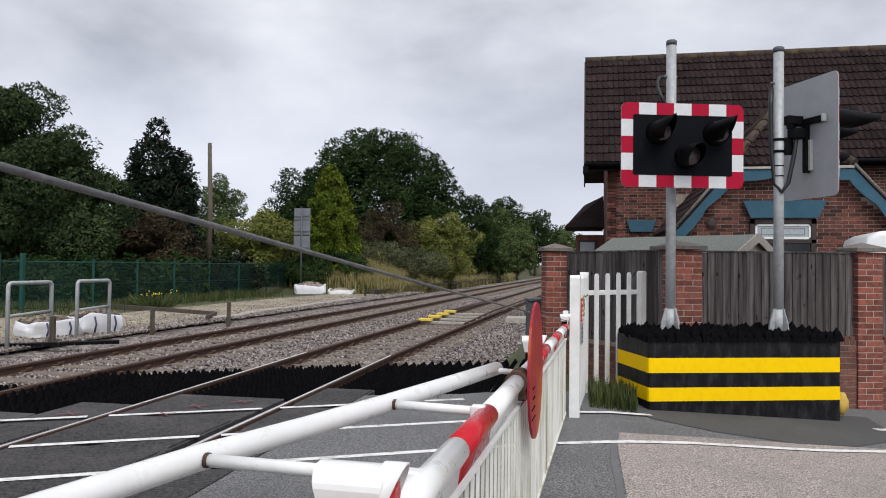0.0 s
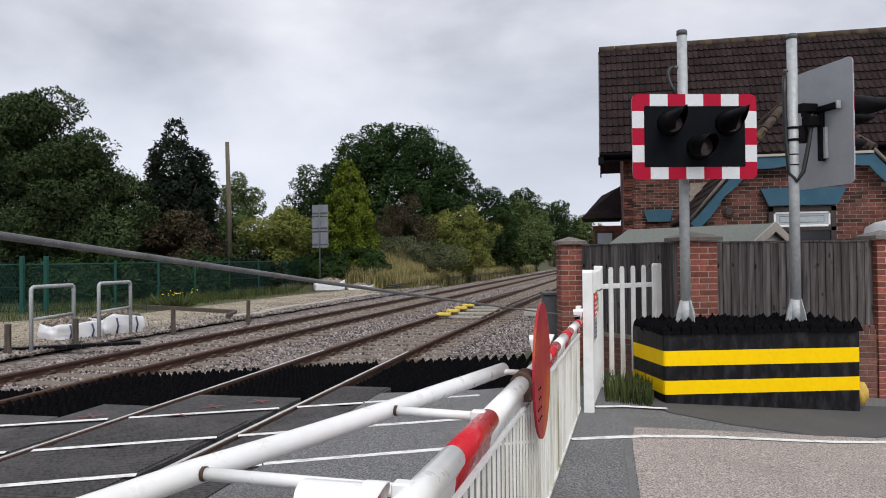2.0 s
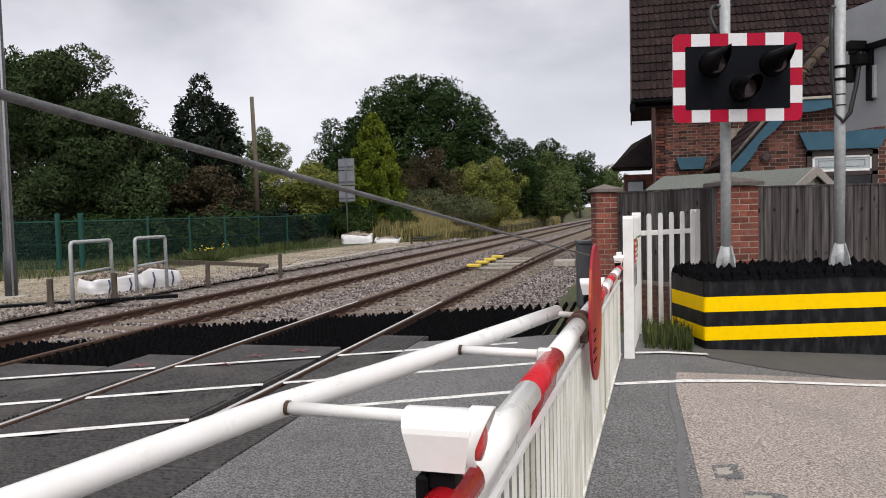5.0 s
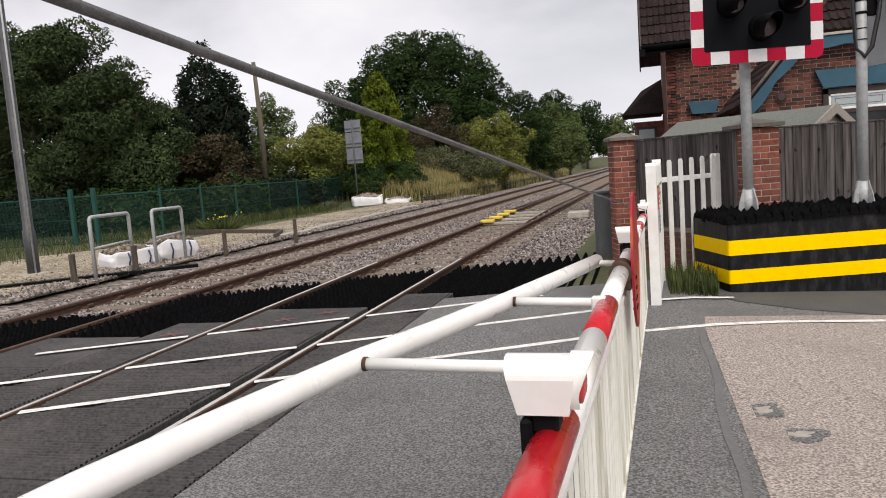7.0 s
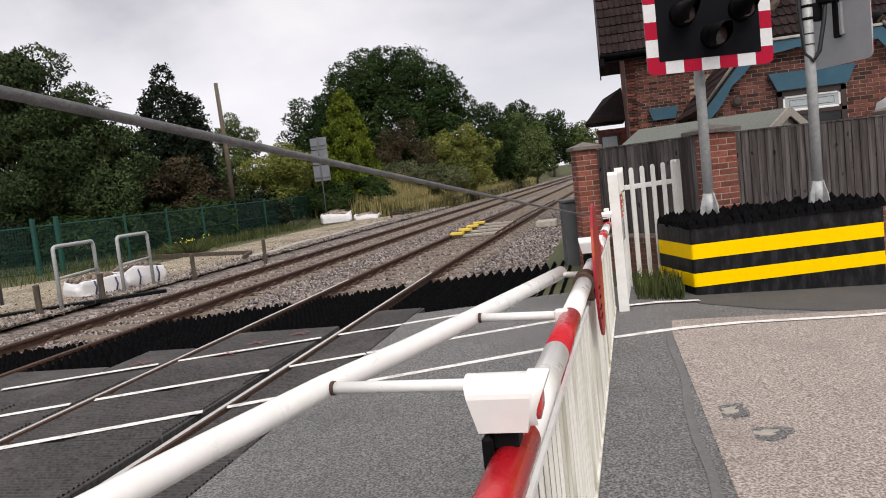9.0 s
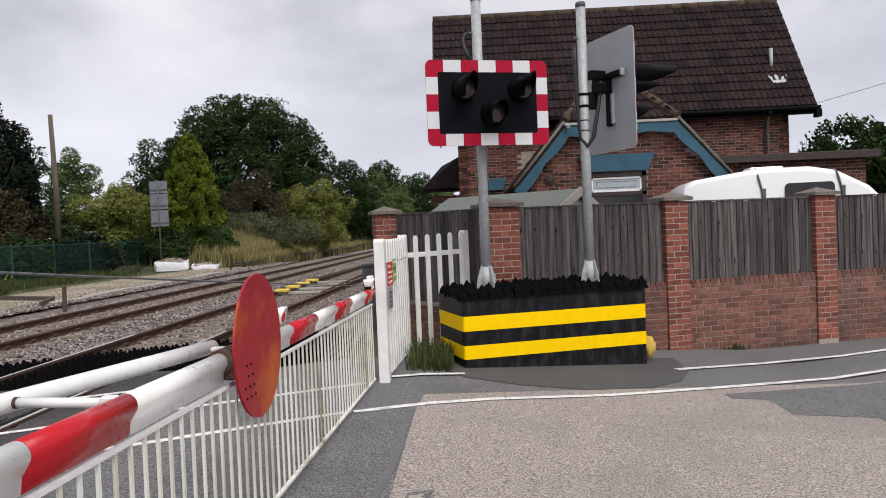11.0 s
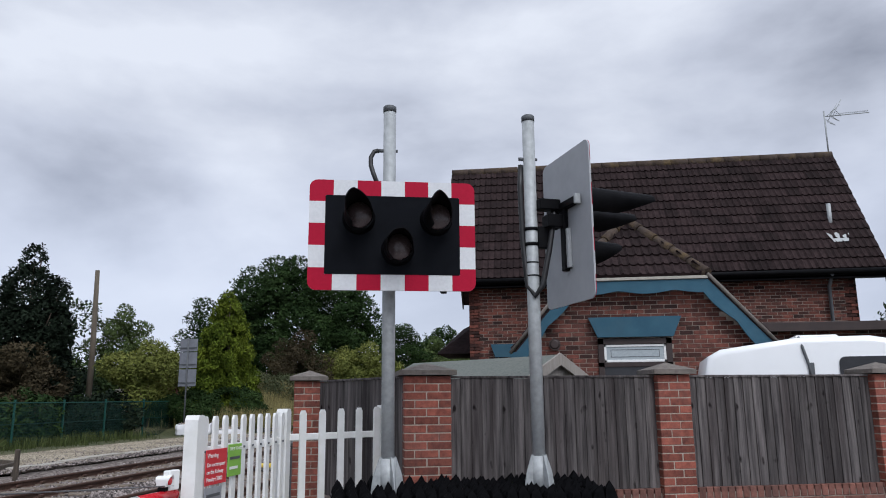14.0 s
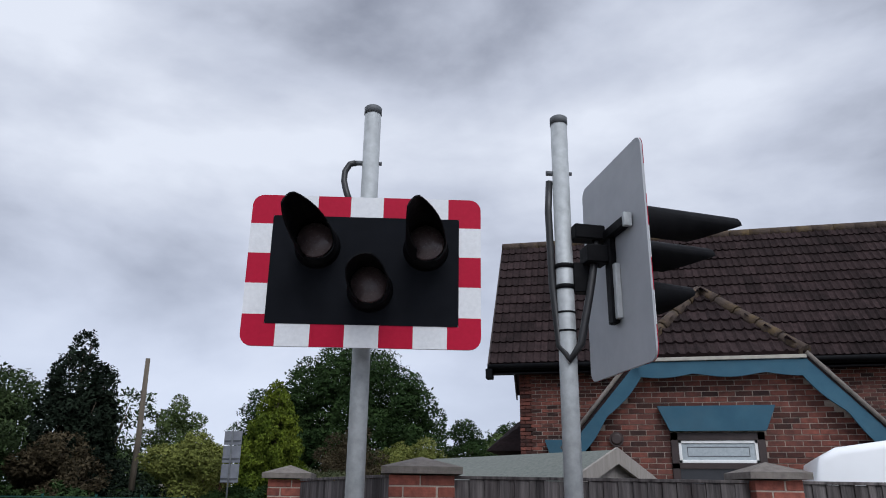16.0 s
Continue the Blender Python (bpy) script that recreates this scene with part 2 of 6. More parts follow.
M_STEELWIRE = mat("grey_wire_rope", (0.08, 0.081, 0.084), (0.16, 0.162, 0.167), 30, 0.5, metal=0.2, spec=0.4, bump=0.3, bscale=150)
M_WINGLASS = mat("frosted_pane", (0.32, 0.36, 0.38), (0.42, 0.46, 0.48), 30, 0.25, bump=0.1)
M_DARKPANE = mat("dark_window", (0.012, 0.013, 0.015), (0.03, 0.03, 0.034), 3, 0.12, bump=0.0)
M_YELBAG = mat("ochre_sack", (0.5, 0.32, 0.05), (0.62, 0.42, 0.1), 9, 0.8, bump=0.4, bscale=15)
M_SIGNG = mat("green_notice", (0.2, 0.42, 0.06), (0.26, 0.5, 0.08), 6, 0.5, bump=0)
M_SIGNR = mat("red_notice", (0.55, 0.03, 0.04), (0.62, 0.045, 0.055), 6, 0.5, bump=0)
M_SIGNGY = mat("grey_notice", (0.24, 0.25, 0.27), (0.32, 0.33, 0.35), 6, 0.5, bump=0)
M_YELBLOCK = mat("yellow_block", (0.62, 0.45, 0.06), (0.75, 0.56, 0.09), 6, 0.6, bump=0.1)
M_PINK = mat("sprayed_marking", (0.3, 0.085, 0.085), (0.2, 0.08, 0.08), 40, 0.85, bump=0.1, stain=(0.1, 0.08, 0.08), sscale=12, samount=0.8)


M_SEAM = mat("tar_seam", (0.1, 0.1, 0.102), (0.16, 0.16, 0.162), 60, 0.8, bump=0.2, stain=(0.2, 0.2, 0.2), sscale=4, samount=0.6)
M_SIGNBACK = mat("weathered_sign_back", (0.15, 0.16, 0.185), (0.21, 0.22, 0.25), 4, 0.6, bump=0.03)
M_COLUMN = mat("dark_steel", (0.025, 0.026, 0.032), (0.055, 0.056, 0.064), 6, 0.5, bump=0.05, stain=(0.09, 0.09, 0.095), sscale=5, samount=0.4)
M_STUB = mat("dark_old_timber", (0.035, 0.028, 0.022), (0.11, 0.088, 0.068), 8, 0.92, bump=0.5, bscale=40, stretch=(3, 3, 0.5))
M_RUBBLE = mat("brown_rubble", (0.06, 0.045, 0.036), (0.3, 0.25, 0.2), 6, 0.95, bump=0.3, island=0.7)
M_STRAP = mat("navy_strap", (0.03, 0.04, 0.1), (0.06, 0.07, 0.15), 9, 0.7, bump=0.1)
M_PETAL = mat("yellow_petals", (0.6, 0.5, 0.02), (0.75, 0.62, 0.04), 9, 0.7, bump=0)


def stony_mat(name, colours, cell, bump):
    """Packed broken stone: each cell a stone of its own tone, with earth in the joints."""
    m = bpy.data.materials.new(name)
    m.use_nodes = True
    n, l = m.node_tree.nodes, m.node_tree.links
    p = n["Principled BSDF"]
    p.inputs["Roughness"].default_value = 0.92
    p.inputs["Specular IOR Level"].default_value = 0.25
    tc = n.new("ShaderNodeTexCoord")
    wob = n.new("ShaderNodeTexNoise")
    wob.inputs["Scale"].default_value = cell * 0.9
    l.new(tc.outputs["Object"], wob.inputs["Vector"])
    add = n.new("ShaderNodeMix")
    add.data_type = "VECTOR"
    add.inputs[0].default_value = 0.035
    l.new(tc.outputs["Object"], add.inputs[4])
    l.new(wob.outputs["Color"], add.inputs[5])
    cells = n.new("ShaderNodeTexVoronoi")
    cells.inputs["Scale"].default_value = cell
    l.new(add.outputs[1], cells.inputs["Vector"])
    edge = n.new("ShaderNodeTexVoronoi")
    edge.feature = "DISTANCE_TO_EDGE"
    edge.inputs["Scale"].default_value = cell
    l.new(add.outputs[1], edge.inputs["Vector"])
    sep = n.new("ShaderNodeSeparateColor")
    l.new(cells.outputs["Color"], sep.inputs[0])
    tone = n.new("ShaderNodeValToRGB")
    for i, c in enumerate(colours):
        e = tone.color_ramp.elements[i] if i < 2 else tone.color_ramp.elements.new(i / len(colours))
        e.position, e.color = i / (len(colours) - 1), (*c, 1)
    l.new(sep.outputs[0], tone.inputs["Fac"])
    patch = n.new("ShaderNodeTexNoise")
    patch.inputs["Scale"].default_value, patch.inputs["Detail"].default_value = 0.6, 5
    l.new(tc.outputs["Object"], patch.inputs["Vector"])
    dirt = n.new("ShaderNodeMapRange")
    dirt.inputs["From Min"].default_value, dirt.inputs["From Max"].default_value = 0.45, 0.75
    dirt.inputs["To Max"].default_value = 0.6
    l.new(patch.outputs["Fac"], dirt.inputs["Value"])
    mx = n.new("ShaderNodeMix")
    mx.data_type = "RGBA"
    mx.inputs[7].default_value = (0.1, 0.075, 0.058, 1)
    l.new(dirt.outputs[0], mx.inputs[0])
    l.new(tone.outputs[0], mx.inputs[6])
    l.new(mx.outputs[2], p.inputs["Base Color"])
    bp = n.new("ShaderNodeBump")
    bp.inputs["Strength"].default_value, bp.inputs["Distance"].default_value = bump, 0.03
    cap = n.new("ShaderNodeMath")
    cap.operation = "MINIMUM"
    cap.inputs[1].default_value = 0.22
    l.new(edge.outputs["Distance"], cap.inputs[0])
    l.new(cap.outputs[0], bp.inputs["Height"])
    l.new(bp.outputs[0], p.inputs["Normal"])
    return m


M_GRAVEL = stony_mat("pale_gravel", [(0.1, 0.08, 0.055), (0.27, 0.23, 0.165), (0.38, 0.33, 0.245), (0.56, 0.5, 0.4)], 24, 0.7)
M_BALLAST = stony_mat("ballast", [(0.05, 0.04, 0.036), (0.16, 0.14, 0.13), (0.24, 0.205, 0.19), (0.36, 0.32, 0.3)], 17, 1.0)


def leaf_mat(name, a, b, isl=0.35):
    m = mat(name, tuple(0.8 * c for c in a), tuple(0.8 * c for c in b), 0.6, 0.75, bump=0, island=isl, spec=0.08)
    return m


M_LEAF = leaf_mat("ash_leaves", (0.018, 0.033, 0.013), (0.068, 0.098, 0.038), 0.35)
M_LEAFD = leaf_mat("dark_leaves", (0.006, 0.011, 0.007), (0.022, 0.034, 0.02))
M_LEAFO = leaf_mat("oak_leaves", (0.013, 0.03, 0.009), (0.046, 0.08, 0.024), 0.35)
M_LEAFY = leaf_mat("yellow_green_leaves", (0.115, 0.14, 0.032), (0.25, 0.265, 0.07))
M_LEAFC = leaf_mat("conifer_leaves", (0.045, 0.08, 0.01), (0.17, 0.21, 0.022), 0.6)
M_LEAFG = leaf_mat("grey_green_leaves", (0.06, 0.075, 0.035), (0.17, 0.185, 0.1))
M_LEAFM = leaf_mat("mid_green_leaves", (0.07, 0.105, 0.035), (0.13, 0.17, 0.06))
M_LEAFB = leaf_mat("brown_green_leaves", (0.045, 0.036, 0.022), (0.1, 0.08, 0.045))


# ---- mesh helpers ----
def thing(name, label, category, m=None, group="", kind=""):
    ob = new(name)
    ob.empty_display_size = 0.2
    if m is not None:
        ob.matrix_world = m
    return tagged(ob, label, category, group, kind)


def finish(bm, name, material, smooth=False):
    me = bpy.data.meshes.new(name)
    bm.normal_update()
    bm.to_mesh(me)
    bm.free()
    for mm in (material if isinstance(material, (list, tuple)) else [material]):
        me.materials.append(mm)
    if smooth:
        for p in me.polygons:
            p.use_smooth = True
    return me


def part(name, bm, material, parent, label="", smooth=False, m=None):
    ob = new(name, finish(bm, name, material, smooth))
    ob.parent = parent
    if m is not None:
        ob.matrix_basis = m
    if label:
        ob["label"] = label
    return ob


def solo(name, bm, material, label, category, m=None, group="", kind="", smooth=False):
    ob = new(name, finish(bm, name, material, smooth))
    if m is not None:
        ob.matrix_world = m
    return tagged(ob, label, category, group, kind)


def box(bm, x0, x1, y0, y1, z0, z1, bevel=0.0, m=None, mi=0):
    r = bmesh.ops.create_cube(bm, size=1)
    vs = r["verts"]
    bmesh.ops.scale(bm, vec=(x1 - x0, y1 - y0, z1 - z0), verts=vs)
    bmesh.ops.translate(bm, vec=((x0 + x1) / 2, (y0 + y1) / 2, (z0 + z1) / 2), verts=vs)
    if m is not None:
        bmesh.ops.transform(bm, matrix=m, verts=vs)
    fs = {f for v in vs for f in v.link_faces}
    for f in fs:
        f.material_index = mi
    if bevel:
        es = {e for v in vs for e in v.link_edges}
        bmesh.ops.bevel(bm, geom=list(es), offset=bevel, segments=1, affect="EDGES", profile=0.5)
    return bm


def tube(bm, pts, r, seg=12, caps=True, mi=0):
    """A round rod through pts; r is one radius or one for each point."""
    pts = [Vector(p) for p in pts]
    rs = r if isinstance(r, (list, tuple)) else [r] * len(pts)
    rings = []
    ref = None
    for i, p in enumerate(pts):
        d = (pts[min(i + 1, len(pts) - 1)] - pts[max(i - 1, 0)]).normalized()
        if ref is None:
            ref = d.orthogonal().normalized()
        a = (ref - d * ref.dot(d)).normalized()
        ref = a
        b = d.cross(a)
        rings.append([bm.verts.new(p + (a * math.cos(2 * math.pi * k / seg) + b * math.sin(2 * math.pi * k / seg)) * rs[i]) for k in range(seg)])
    for q0, q1 in zip(rings, rings[1:]):
        for k in range(seg):
            f = bm.faces.new((q0[k], q0[(k + 1) % seg], q1[(k + 1) % seg], q1[k]))
            f.smooth = True
            f.material_index = mi
    if caps:
        bm.faces.new(rings[0][::-1]).material_index = mi
        bm.faces.new(rings[-1]).material_index = mi
    return bm


def prism(bm, outline, thick, m=None, mi=0):
    """A plate: outline in local x, z; from y = 0 to y = thick."""
    n = len(outline)
    a = [bm.verts.new((x, 0, z)) for x, z in outline]
    b = [bm.verts.new((x, thick, z)) for x, z in outline]
    fs = [bm.faces.new(a), bm.faces.new(b[::-1])]
    for i in range(n):
        j = (i + 1) % n
        fs.append(bm.faces.new((a[j], a[i], b[i], b[j])))
    for f in fs:
        f.material_index = mi
    if m is not None:
        bmesh.ops.transform(bm, matrix=m, verts=a + b)
    return bm


def sheet(bm, pts, z=0.0, top=None, mi=0):
    """A flat slab with the plan pts; z is its top, or a function of x, y; 0.02 m thick or down to top."""
    zf = z if callable(z) else (lambda x, y: z)
    a = [bm.verts.new((x, y, zf(x, y))) for x, y in pts]
    b = [bm.verts.new((x, y, zf(x, y) - (top or 0.02))) for x, y in pts]
    n = len(pts)
    fs = [bm.faces.new(a), bm.faces.new(b[::-1])]
    for i in range(n):
        j = (i + 1) % n
        fs.append(bm.faces.new((a[i], b[i], b[j], a[j])))
    for f in fs:
        f.material_index = mi
    bmesh.ops.recalc_face_normals(bm, faces=fs)
    return bm


def round_rect(w, h, r, n=5):
    out = []
    for cx, cz, a0 in ((w / 2 - r, h / 2 - r, 0), (-w / 2 + r, h / 2 - r, 90), (-w / 2 + r, -h / 2 + r, 180), (w / 2 - r, -h / 2 + r, 270)):
        for k in range(n + 1):
            a = radians(a0 + 90 * k / n)
            out.append((cx + r * math.cos(a), cz + r * math.sin(a)))
    return out


def from_arrays(name, verts, faces, material, parent=None, smooth=False):
    me = bpy.data.meshes.new(name)
    me.from_pydata(verts, [], faces)
    me.materials.append(material)
    if smooth:
        me.polygons.foreach_set("use_smooth", [True] * len(me.polygons))
    ob = new(name, me)
    ob.parent = parent
    return ob


def road_z(x, y):
    """The road falls away from the crossing."""
    return -0.07 * min(max(x - 0.1, 0.0), 5.0)


# ---- the ground, tracks and road ----
def axis(lo, hi, near_lo, near_hi, step, far):
    out = [near_lo + step * i for i in range(int((near_hi - near_lo) / step) + 1)]
    a, s = near_lo, step
    while a > lo:
        s *= far
        a -= s
        out.insert(0, max(a, lo))
    a, s = out[-1], step
    while a < hi:
        s *= far
        a += s
        out.append(min(a, hi))
    return out


def bend(y):
    """Both tracks drift gently to one side far off."""
    return 0.034 * max(0.0, min(y, 150.0) - 13) + 0.0


def ground_z(x, y):
    if -10.3 < x < -1.0:
        return -0.32
    if x <= -10.3:
        bank = 1.8 * max(0.0, min(1, (y - 35) / 8)) * max(0.0, min(1, (-10.8 + bend(y) - x) / 3.6))
        return -0.03 + bank + 0.04 * noise.noise((x * 0.5, y * 0.5, 0))
    return road_z(x, y) - 0.04 + (0.0 if y < 9 else 0.02 * noise.noise((x, y, 1)))


def build_ground():
    xs = axis(-900, 900, -24, 10, 0.7, 1.3)
    ys = axis(-300, 1500, -4, 44, 0.7, 1.3)
    verts = [(x, y, ground_z(x, y)) for y in ys for x in xs]
    w = len(xs)
    faces = [(j * w + i, j * w + i + 1, (j + 1) * w + i + 1, (j + 1) * w + i) for j in range(len(ys) - 1) for i in range(w - 1)]
    ob = from_arrays("ground", verts, faces, M_GRASS, smooth=True)
    tagged(ob, "rough grass and earth ground stretching to the horizon", "ground", kind="structure")


build_ground()

bm = bmesh.new()
sheet(bm, [(-16.5, 9.0), (-9.5, 9.0), (-9.5, 19.0), (-9.6, 27), (-9.8, 37), (-12.2, 37), (-13.0, 30), (-13.3, 19.0), (-15.5, 16)], 0.012, 0.05)
solo("gravel_apron", bm, M_GRAVEL, "pale compacted gravel and sand beside the far track", "gravel", kind="structure")

TRACKS = {"near": (-4.55, -3.05), "far": (-8.02, -6.52)}


def build_ballast():
    ys = [-60 + 2.0 * i for i in range(30)] + [0.5 * i for i in range(0, 70)] + [35 + 4 * i for i in range(60)]
    prof = [(-10.6, -0.3), (-9.6, -0.02), (-9.0, -0.08), (-8.1, -0.13), (-7.3, -0.13), (-6.4, -0.13), (-5.55, -0.1), (-4.6, -0.13), (-3.8, -0.13), (-3.0, -0.13), (-2.2, -0.1), (-1.3, -0.12), (-0.5, -0.34)]
    xs = []
    for (a, za), (b, zb) in zip(prof, prof[1:]):
        for k in range(4):
            xs.append((a + (b - a) * k / 4, za + (zb - za) * k / 4))
    xs.append(prof[-1])
    verts, faces = [], []
    for y in ys:
        for x, z in xs:
            low = -0.16 if -12 < y - 0.0 < 12.4 + 0.55 * x else 0.0
            verts.append((x + bend(y), y, z - 0.06 + low + 0.03 * noise.noise((x * 3, y * 3, 5))))
    w = len(xs)
    faces = [(j * w + i, j * w + i + 1, (j + 1) * w + i + 1, (j + 1) * w + i) for j in range(len(ys) - 1) for i in range(w - 1)]
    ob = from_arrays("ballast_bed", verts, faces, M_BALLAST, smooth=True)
    tagged(ob, "grey crushed stone ballast bed under both tracks", "ballast", kind="structure")
    rng = random.Random(4)
    verts, faces = [], []

    def stone(x, y, z, s):
        b = len(verts)
        for v in ((1, 0, 0), (-1, 0, 0), (0, 1, 0), (0, -1, 0), (0, 0, 1), (0, 0, -1)):
            k = s * rng.uniform(0.6, 1.25)
            verts.append((x + v[0] * k, y + v[1] * k, z + v[2] * k * 0.8))
        for f in ((0, 2, 4), (2, 1, 4), (1, 3, 4), (3, 0, 4), (2, 0, 5), (1, 2, 5), (3, 1, 5), (0, 3, 5)):
            faces.append(tuple(b + i for i in f))

    n = 0
    while n < 84000:
        y = 7.0 + 33 * rng.random() ** 1.7
        x = rng.uniform(-10.4, -0.8) if rng.random() < 0.97 else -10.4 - abs(rng.gauss(0, 1.0))
        if y < 12.5 + 0.55 * x and x > -8.9:
            continue
        if y < 9 and x < -9.0 and rng.random() < 0.5:
            continue
        if any(abs(x - r) < 0.11 for t in TRACKS.values() for r in t):
            continue
        z = -0.155
        if x < -9.4:
            z = 0.0
        elif x > -1.3:
            z = -0.16 - 0.26 * (x + 1.3)
        stone(x + bend(y), y, z + rng.uniform(-0.02, 0.025), rng.uniform(0.018, 0.042) * (1 if x > -10.3 else 0.85))
        n += 1
    ob = from_arrays("ballast_stones", verts, faces, M_STONE)
    tagged(ob, "loose angular grey and pinkish track ballast stones", "ballast", kind="stuff")


build_ballast()


def rail_profile(bm, x, ys, mats):
    """A flat-bottomed rail: foot, web and head, with a polished running surface."""
    prof = [(-0.07, -0.155), (0.07, -0.155), (0.07, -0.14), (0.012, -0.12), (0.012, -0.045), (0.035, -0.035), (0.035, -0.006), (0.02, 0.0), (-0.02, 0.0), (-0.035, -0.006), (-0.035, -0.035), (-0.012, -0.045), (-0.012, -0.12), (-0.07, -0.14)]
    rings = [[bm.verts.new((x + bend(y) + px, y, pz)) for px, pz in prof] for y in ys]
    n = len(prof)
    for a, b in zip(rings, rings[1:]):
        for k in range(n):
            f = bm.faces.new((a[k], a[(k + 1) % n], b[(k + 1) % n], b[k]))
            f.material_index = mats if (k == 7 and b[0].co.y < 13) else 0


def build_track(name, xs, label):
    t = thing(name, label, "railway track", kind="structure")
    ys = [-60, -20, 0, 12] + [3 * i for i in range(5, 30)] + [95 + 8 * i for i in range(22)]
    for x in xs:
        bm = bmesh.new()
        rail_profile(bm, x, ys, 1 if name == 'near_track' else 0)
        bmesh.ops.recalc_face_normals(bm, faces=bm.faces[:])
        part("rail", bm, [M_RUST, M_RAILTOP], t, "rusty rail with a polished running surface")
    c = sum(xs) / 2
    bm = bmesh.new()
    box(bm, -1.28, 1.28, -0.125, 0.125, -0.3, -0.118, 0.012)
    me = finish(bm, "sleeper", M_SLEEPER)
    bm = bmesh.new()
    box(bm, -0.11, 0.11, -0.08, 0.08, -0.13, -0.095, 0.006)
    box(bm, -0.13, -0.08, -0.05, 0.05, -0.1, -0.06, 0.006)
    box(bm, 0.08, 0.13, -0.05, 0.05, -0.1, -0.06, 0.006)
    ch = finish(bm, "rail_chair", M_RUST)
    y0 = 12.9 + 0.55 * c
    for i in range(90):
        y = y0 + 0.68 * i
        s = new("sleeper", me)
        s.parent = t
        s.matrix_basis = pose(c + bend(y), y, 0)
        if i < 34:
            for x in xs:
                k = new("rail_chair", ch)
                k.parent = t
                k.matrix_basis = pose(x + bend(y), y, 0)


build_track("near_track", TRACKS["near"], "nearer railway track of rusty rails on timber sleepers")
build_track("far_track", TRACKS["far"], "farther railway track of rusty rails on timber sleepers")


# the crossing deck of ribbed rubber panels
def deck_edge(x):
    return 10.2 + 0.6 * x


DECK = ((-4.48, -3.2, 0.0), (-2.97, -2.37, 0.35), (-5.24, -4.62, -0.15), (-6.44, -5.27, -0.5), (-7.93, -6.6, -1.0))


def build_deck():
    t = thing("crossing_deck", "dark grey ribbed rubber crossing deck between the rails", "crossing deck", kind="structure")
    for x0, x1, off in DECK:
        y = deck_edge((x0 + x1) / 2) + off * 0.3
        k = 0
        while y > -3 and k < 8:
            a, b = y - 1.175, y
            bm = bmesh.new()
            box(bm, x0, x1, a, b, -0.14, -0.016, 0.006)
            # low ribs across the panel; the two outermost panels are worn smooth
            if k >= (1 if x0 < -2.98 else 0):
                n = int((b - a - 0.06) / 0.042)
                for i in range(n):
                    yy = a + 0.03 + 0.042 * i
                    vs = [bm.verts.new(v) for v in ((x0 + 0.02, yy, -0.016), (x1 - 0.02, yy, -0.016), (x1 - 0.02, yy + 0.009, -0.001), (x0 + 0.02, yy + 0.009, -0.001), (x0 + 0.02, yy + 0.02, -0.001), (x1 - 0.02, yy + 0.02, -0.001), (x0 + 0.02, yy + 0.03, -0.016), (x1 - 0.02, yy + 0.03, -0.016))]
                    bm.faces.new((vs[0], vs[1], vs[2], vs[3]))
                    bm.faces.new((vs[3], vs[2], vs[5], vs[4]))
                    bm.faces.new((vs[4], vs[5], vs[7], vs[6]))
            part("panel", bm, M_RUBBER, t)
            y -= 1.2
            k += 1


build_deck()


def build_spikes():
    """Anti-trespass mats of black rubber pyramids past the deck's edge, on both sides of and between the rails."""
    bands = [(-4.42, -3.18), (-2.9, -1.75), (-1.72, -0.62), (-6.4, -5.55), (-5.52, -4.68), (-7.9, -6.66), (-9.1, -8.15)]
    for x0, x1 in bands:
        nx = max(4, round((x1 - x0) / 0.13))
        sx = (x1 - x0) / nx
        verts, faces = [], []
        c = (x0 + x1) / 2
        for i in range(nx):
            x = x0 + sx * i
            y = deck_edge(x) - (0.1 if x < -1.7 else 1.0)
            for a, b, off in DECK:
                if a - 0.2 < x < b + 0.05:
                    y = max(y, deck_edge((a + b) / 2) + off * 0.3 + 0.015)
            yend = 12.6 + 0.55 * x - (0.9 if x < -6.5 else 0)
            while y < yend:
                b = len(verts)
                h = 0.155 + 0.02 * noise.noise((x * 9, y * 9, 2))
                z = -0.15
                verts += [(x, y, z), (x + sx, y, z), (x + sx, y + 0.14, z), (x, y + 0.14, z), (x + sx * 0.42, y + 0.06, z + h), (x + sx * 0.58, y + 0.06, z + h), (x + sx * 0.58, y + 0.08, z + h), (x + sx * 0.42, y + 0.08, z + h)]
                faces += [tuple(b + k for k in f) for f in ((0, 1, 5, 4), (1, 2, 6, 5), (2, 3, 7, 6), (3, 0, 4, 7), (4, 5, 6, 7))]
                y += 0.14
        ob = from_arrays("spiked_mat", verts, faces, M_SPIKE)
        tagged(ob, "black rubber anti-trespass mat of pointed pyramids beside the rails", "spiked mat", group="anti-trespass mats", kind="stuff")


build_spikes()


def cross_line(x, c):
    return c + 0.53 * x


def strip(pts, w, zf, name, lift=0.004):
    """A painted line along pts, w wide."""
    bm = bmesh.new()
    L, R = [], []
    for i, p in enumerate(pts):
        a, b = Vector(pts[max(i - 1, 0)]), Vector(pts[min(i + 1, len(pts) - 1)])
        d = (b - a).normalized()
        n = Vector((-d.y, d.x))
        ww = w * (1 + 0.12 * noise.noise((p[0] * 3, p[1] * 3, 0)))
        for side, lst in ((1, L), (-1, R)):
            q = Vector(p) + n * side * ww / 2
            lst.append(bm.verts.new((q.x, q.y, zf(q.x, q.y) + lift)))
    for i in range(len(pts) - 1):
        bm.faces.new((R[i], R[i + 1], L[i + 1], L[i]))
    return solo(name, bm, M_LINE, "worn white painted line on the road surface", "road marking", group="road markings", kind="structure")


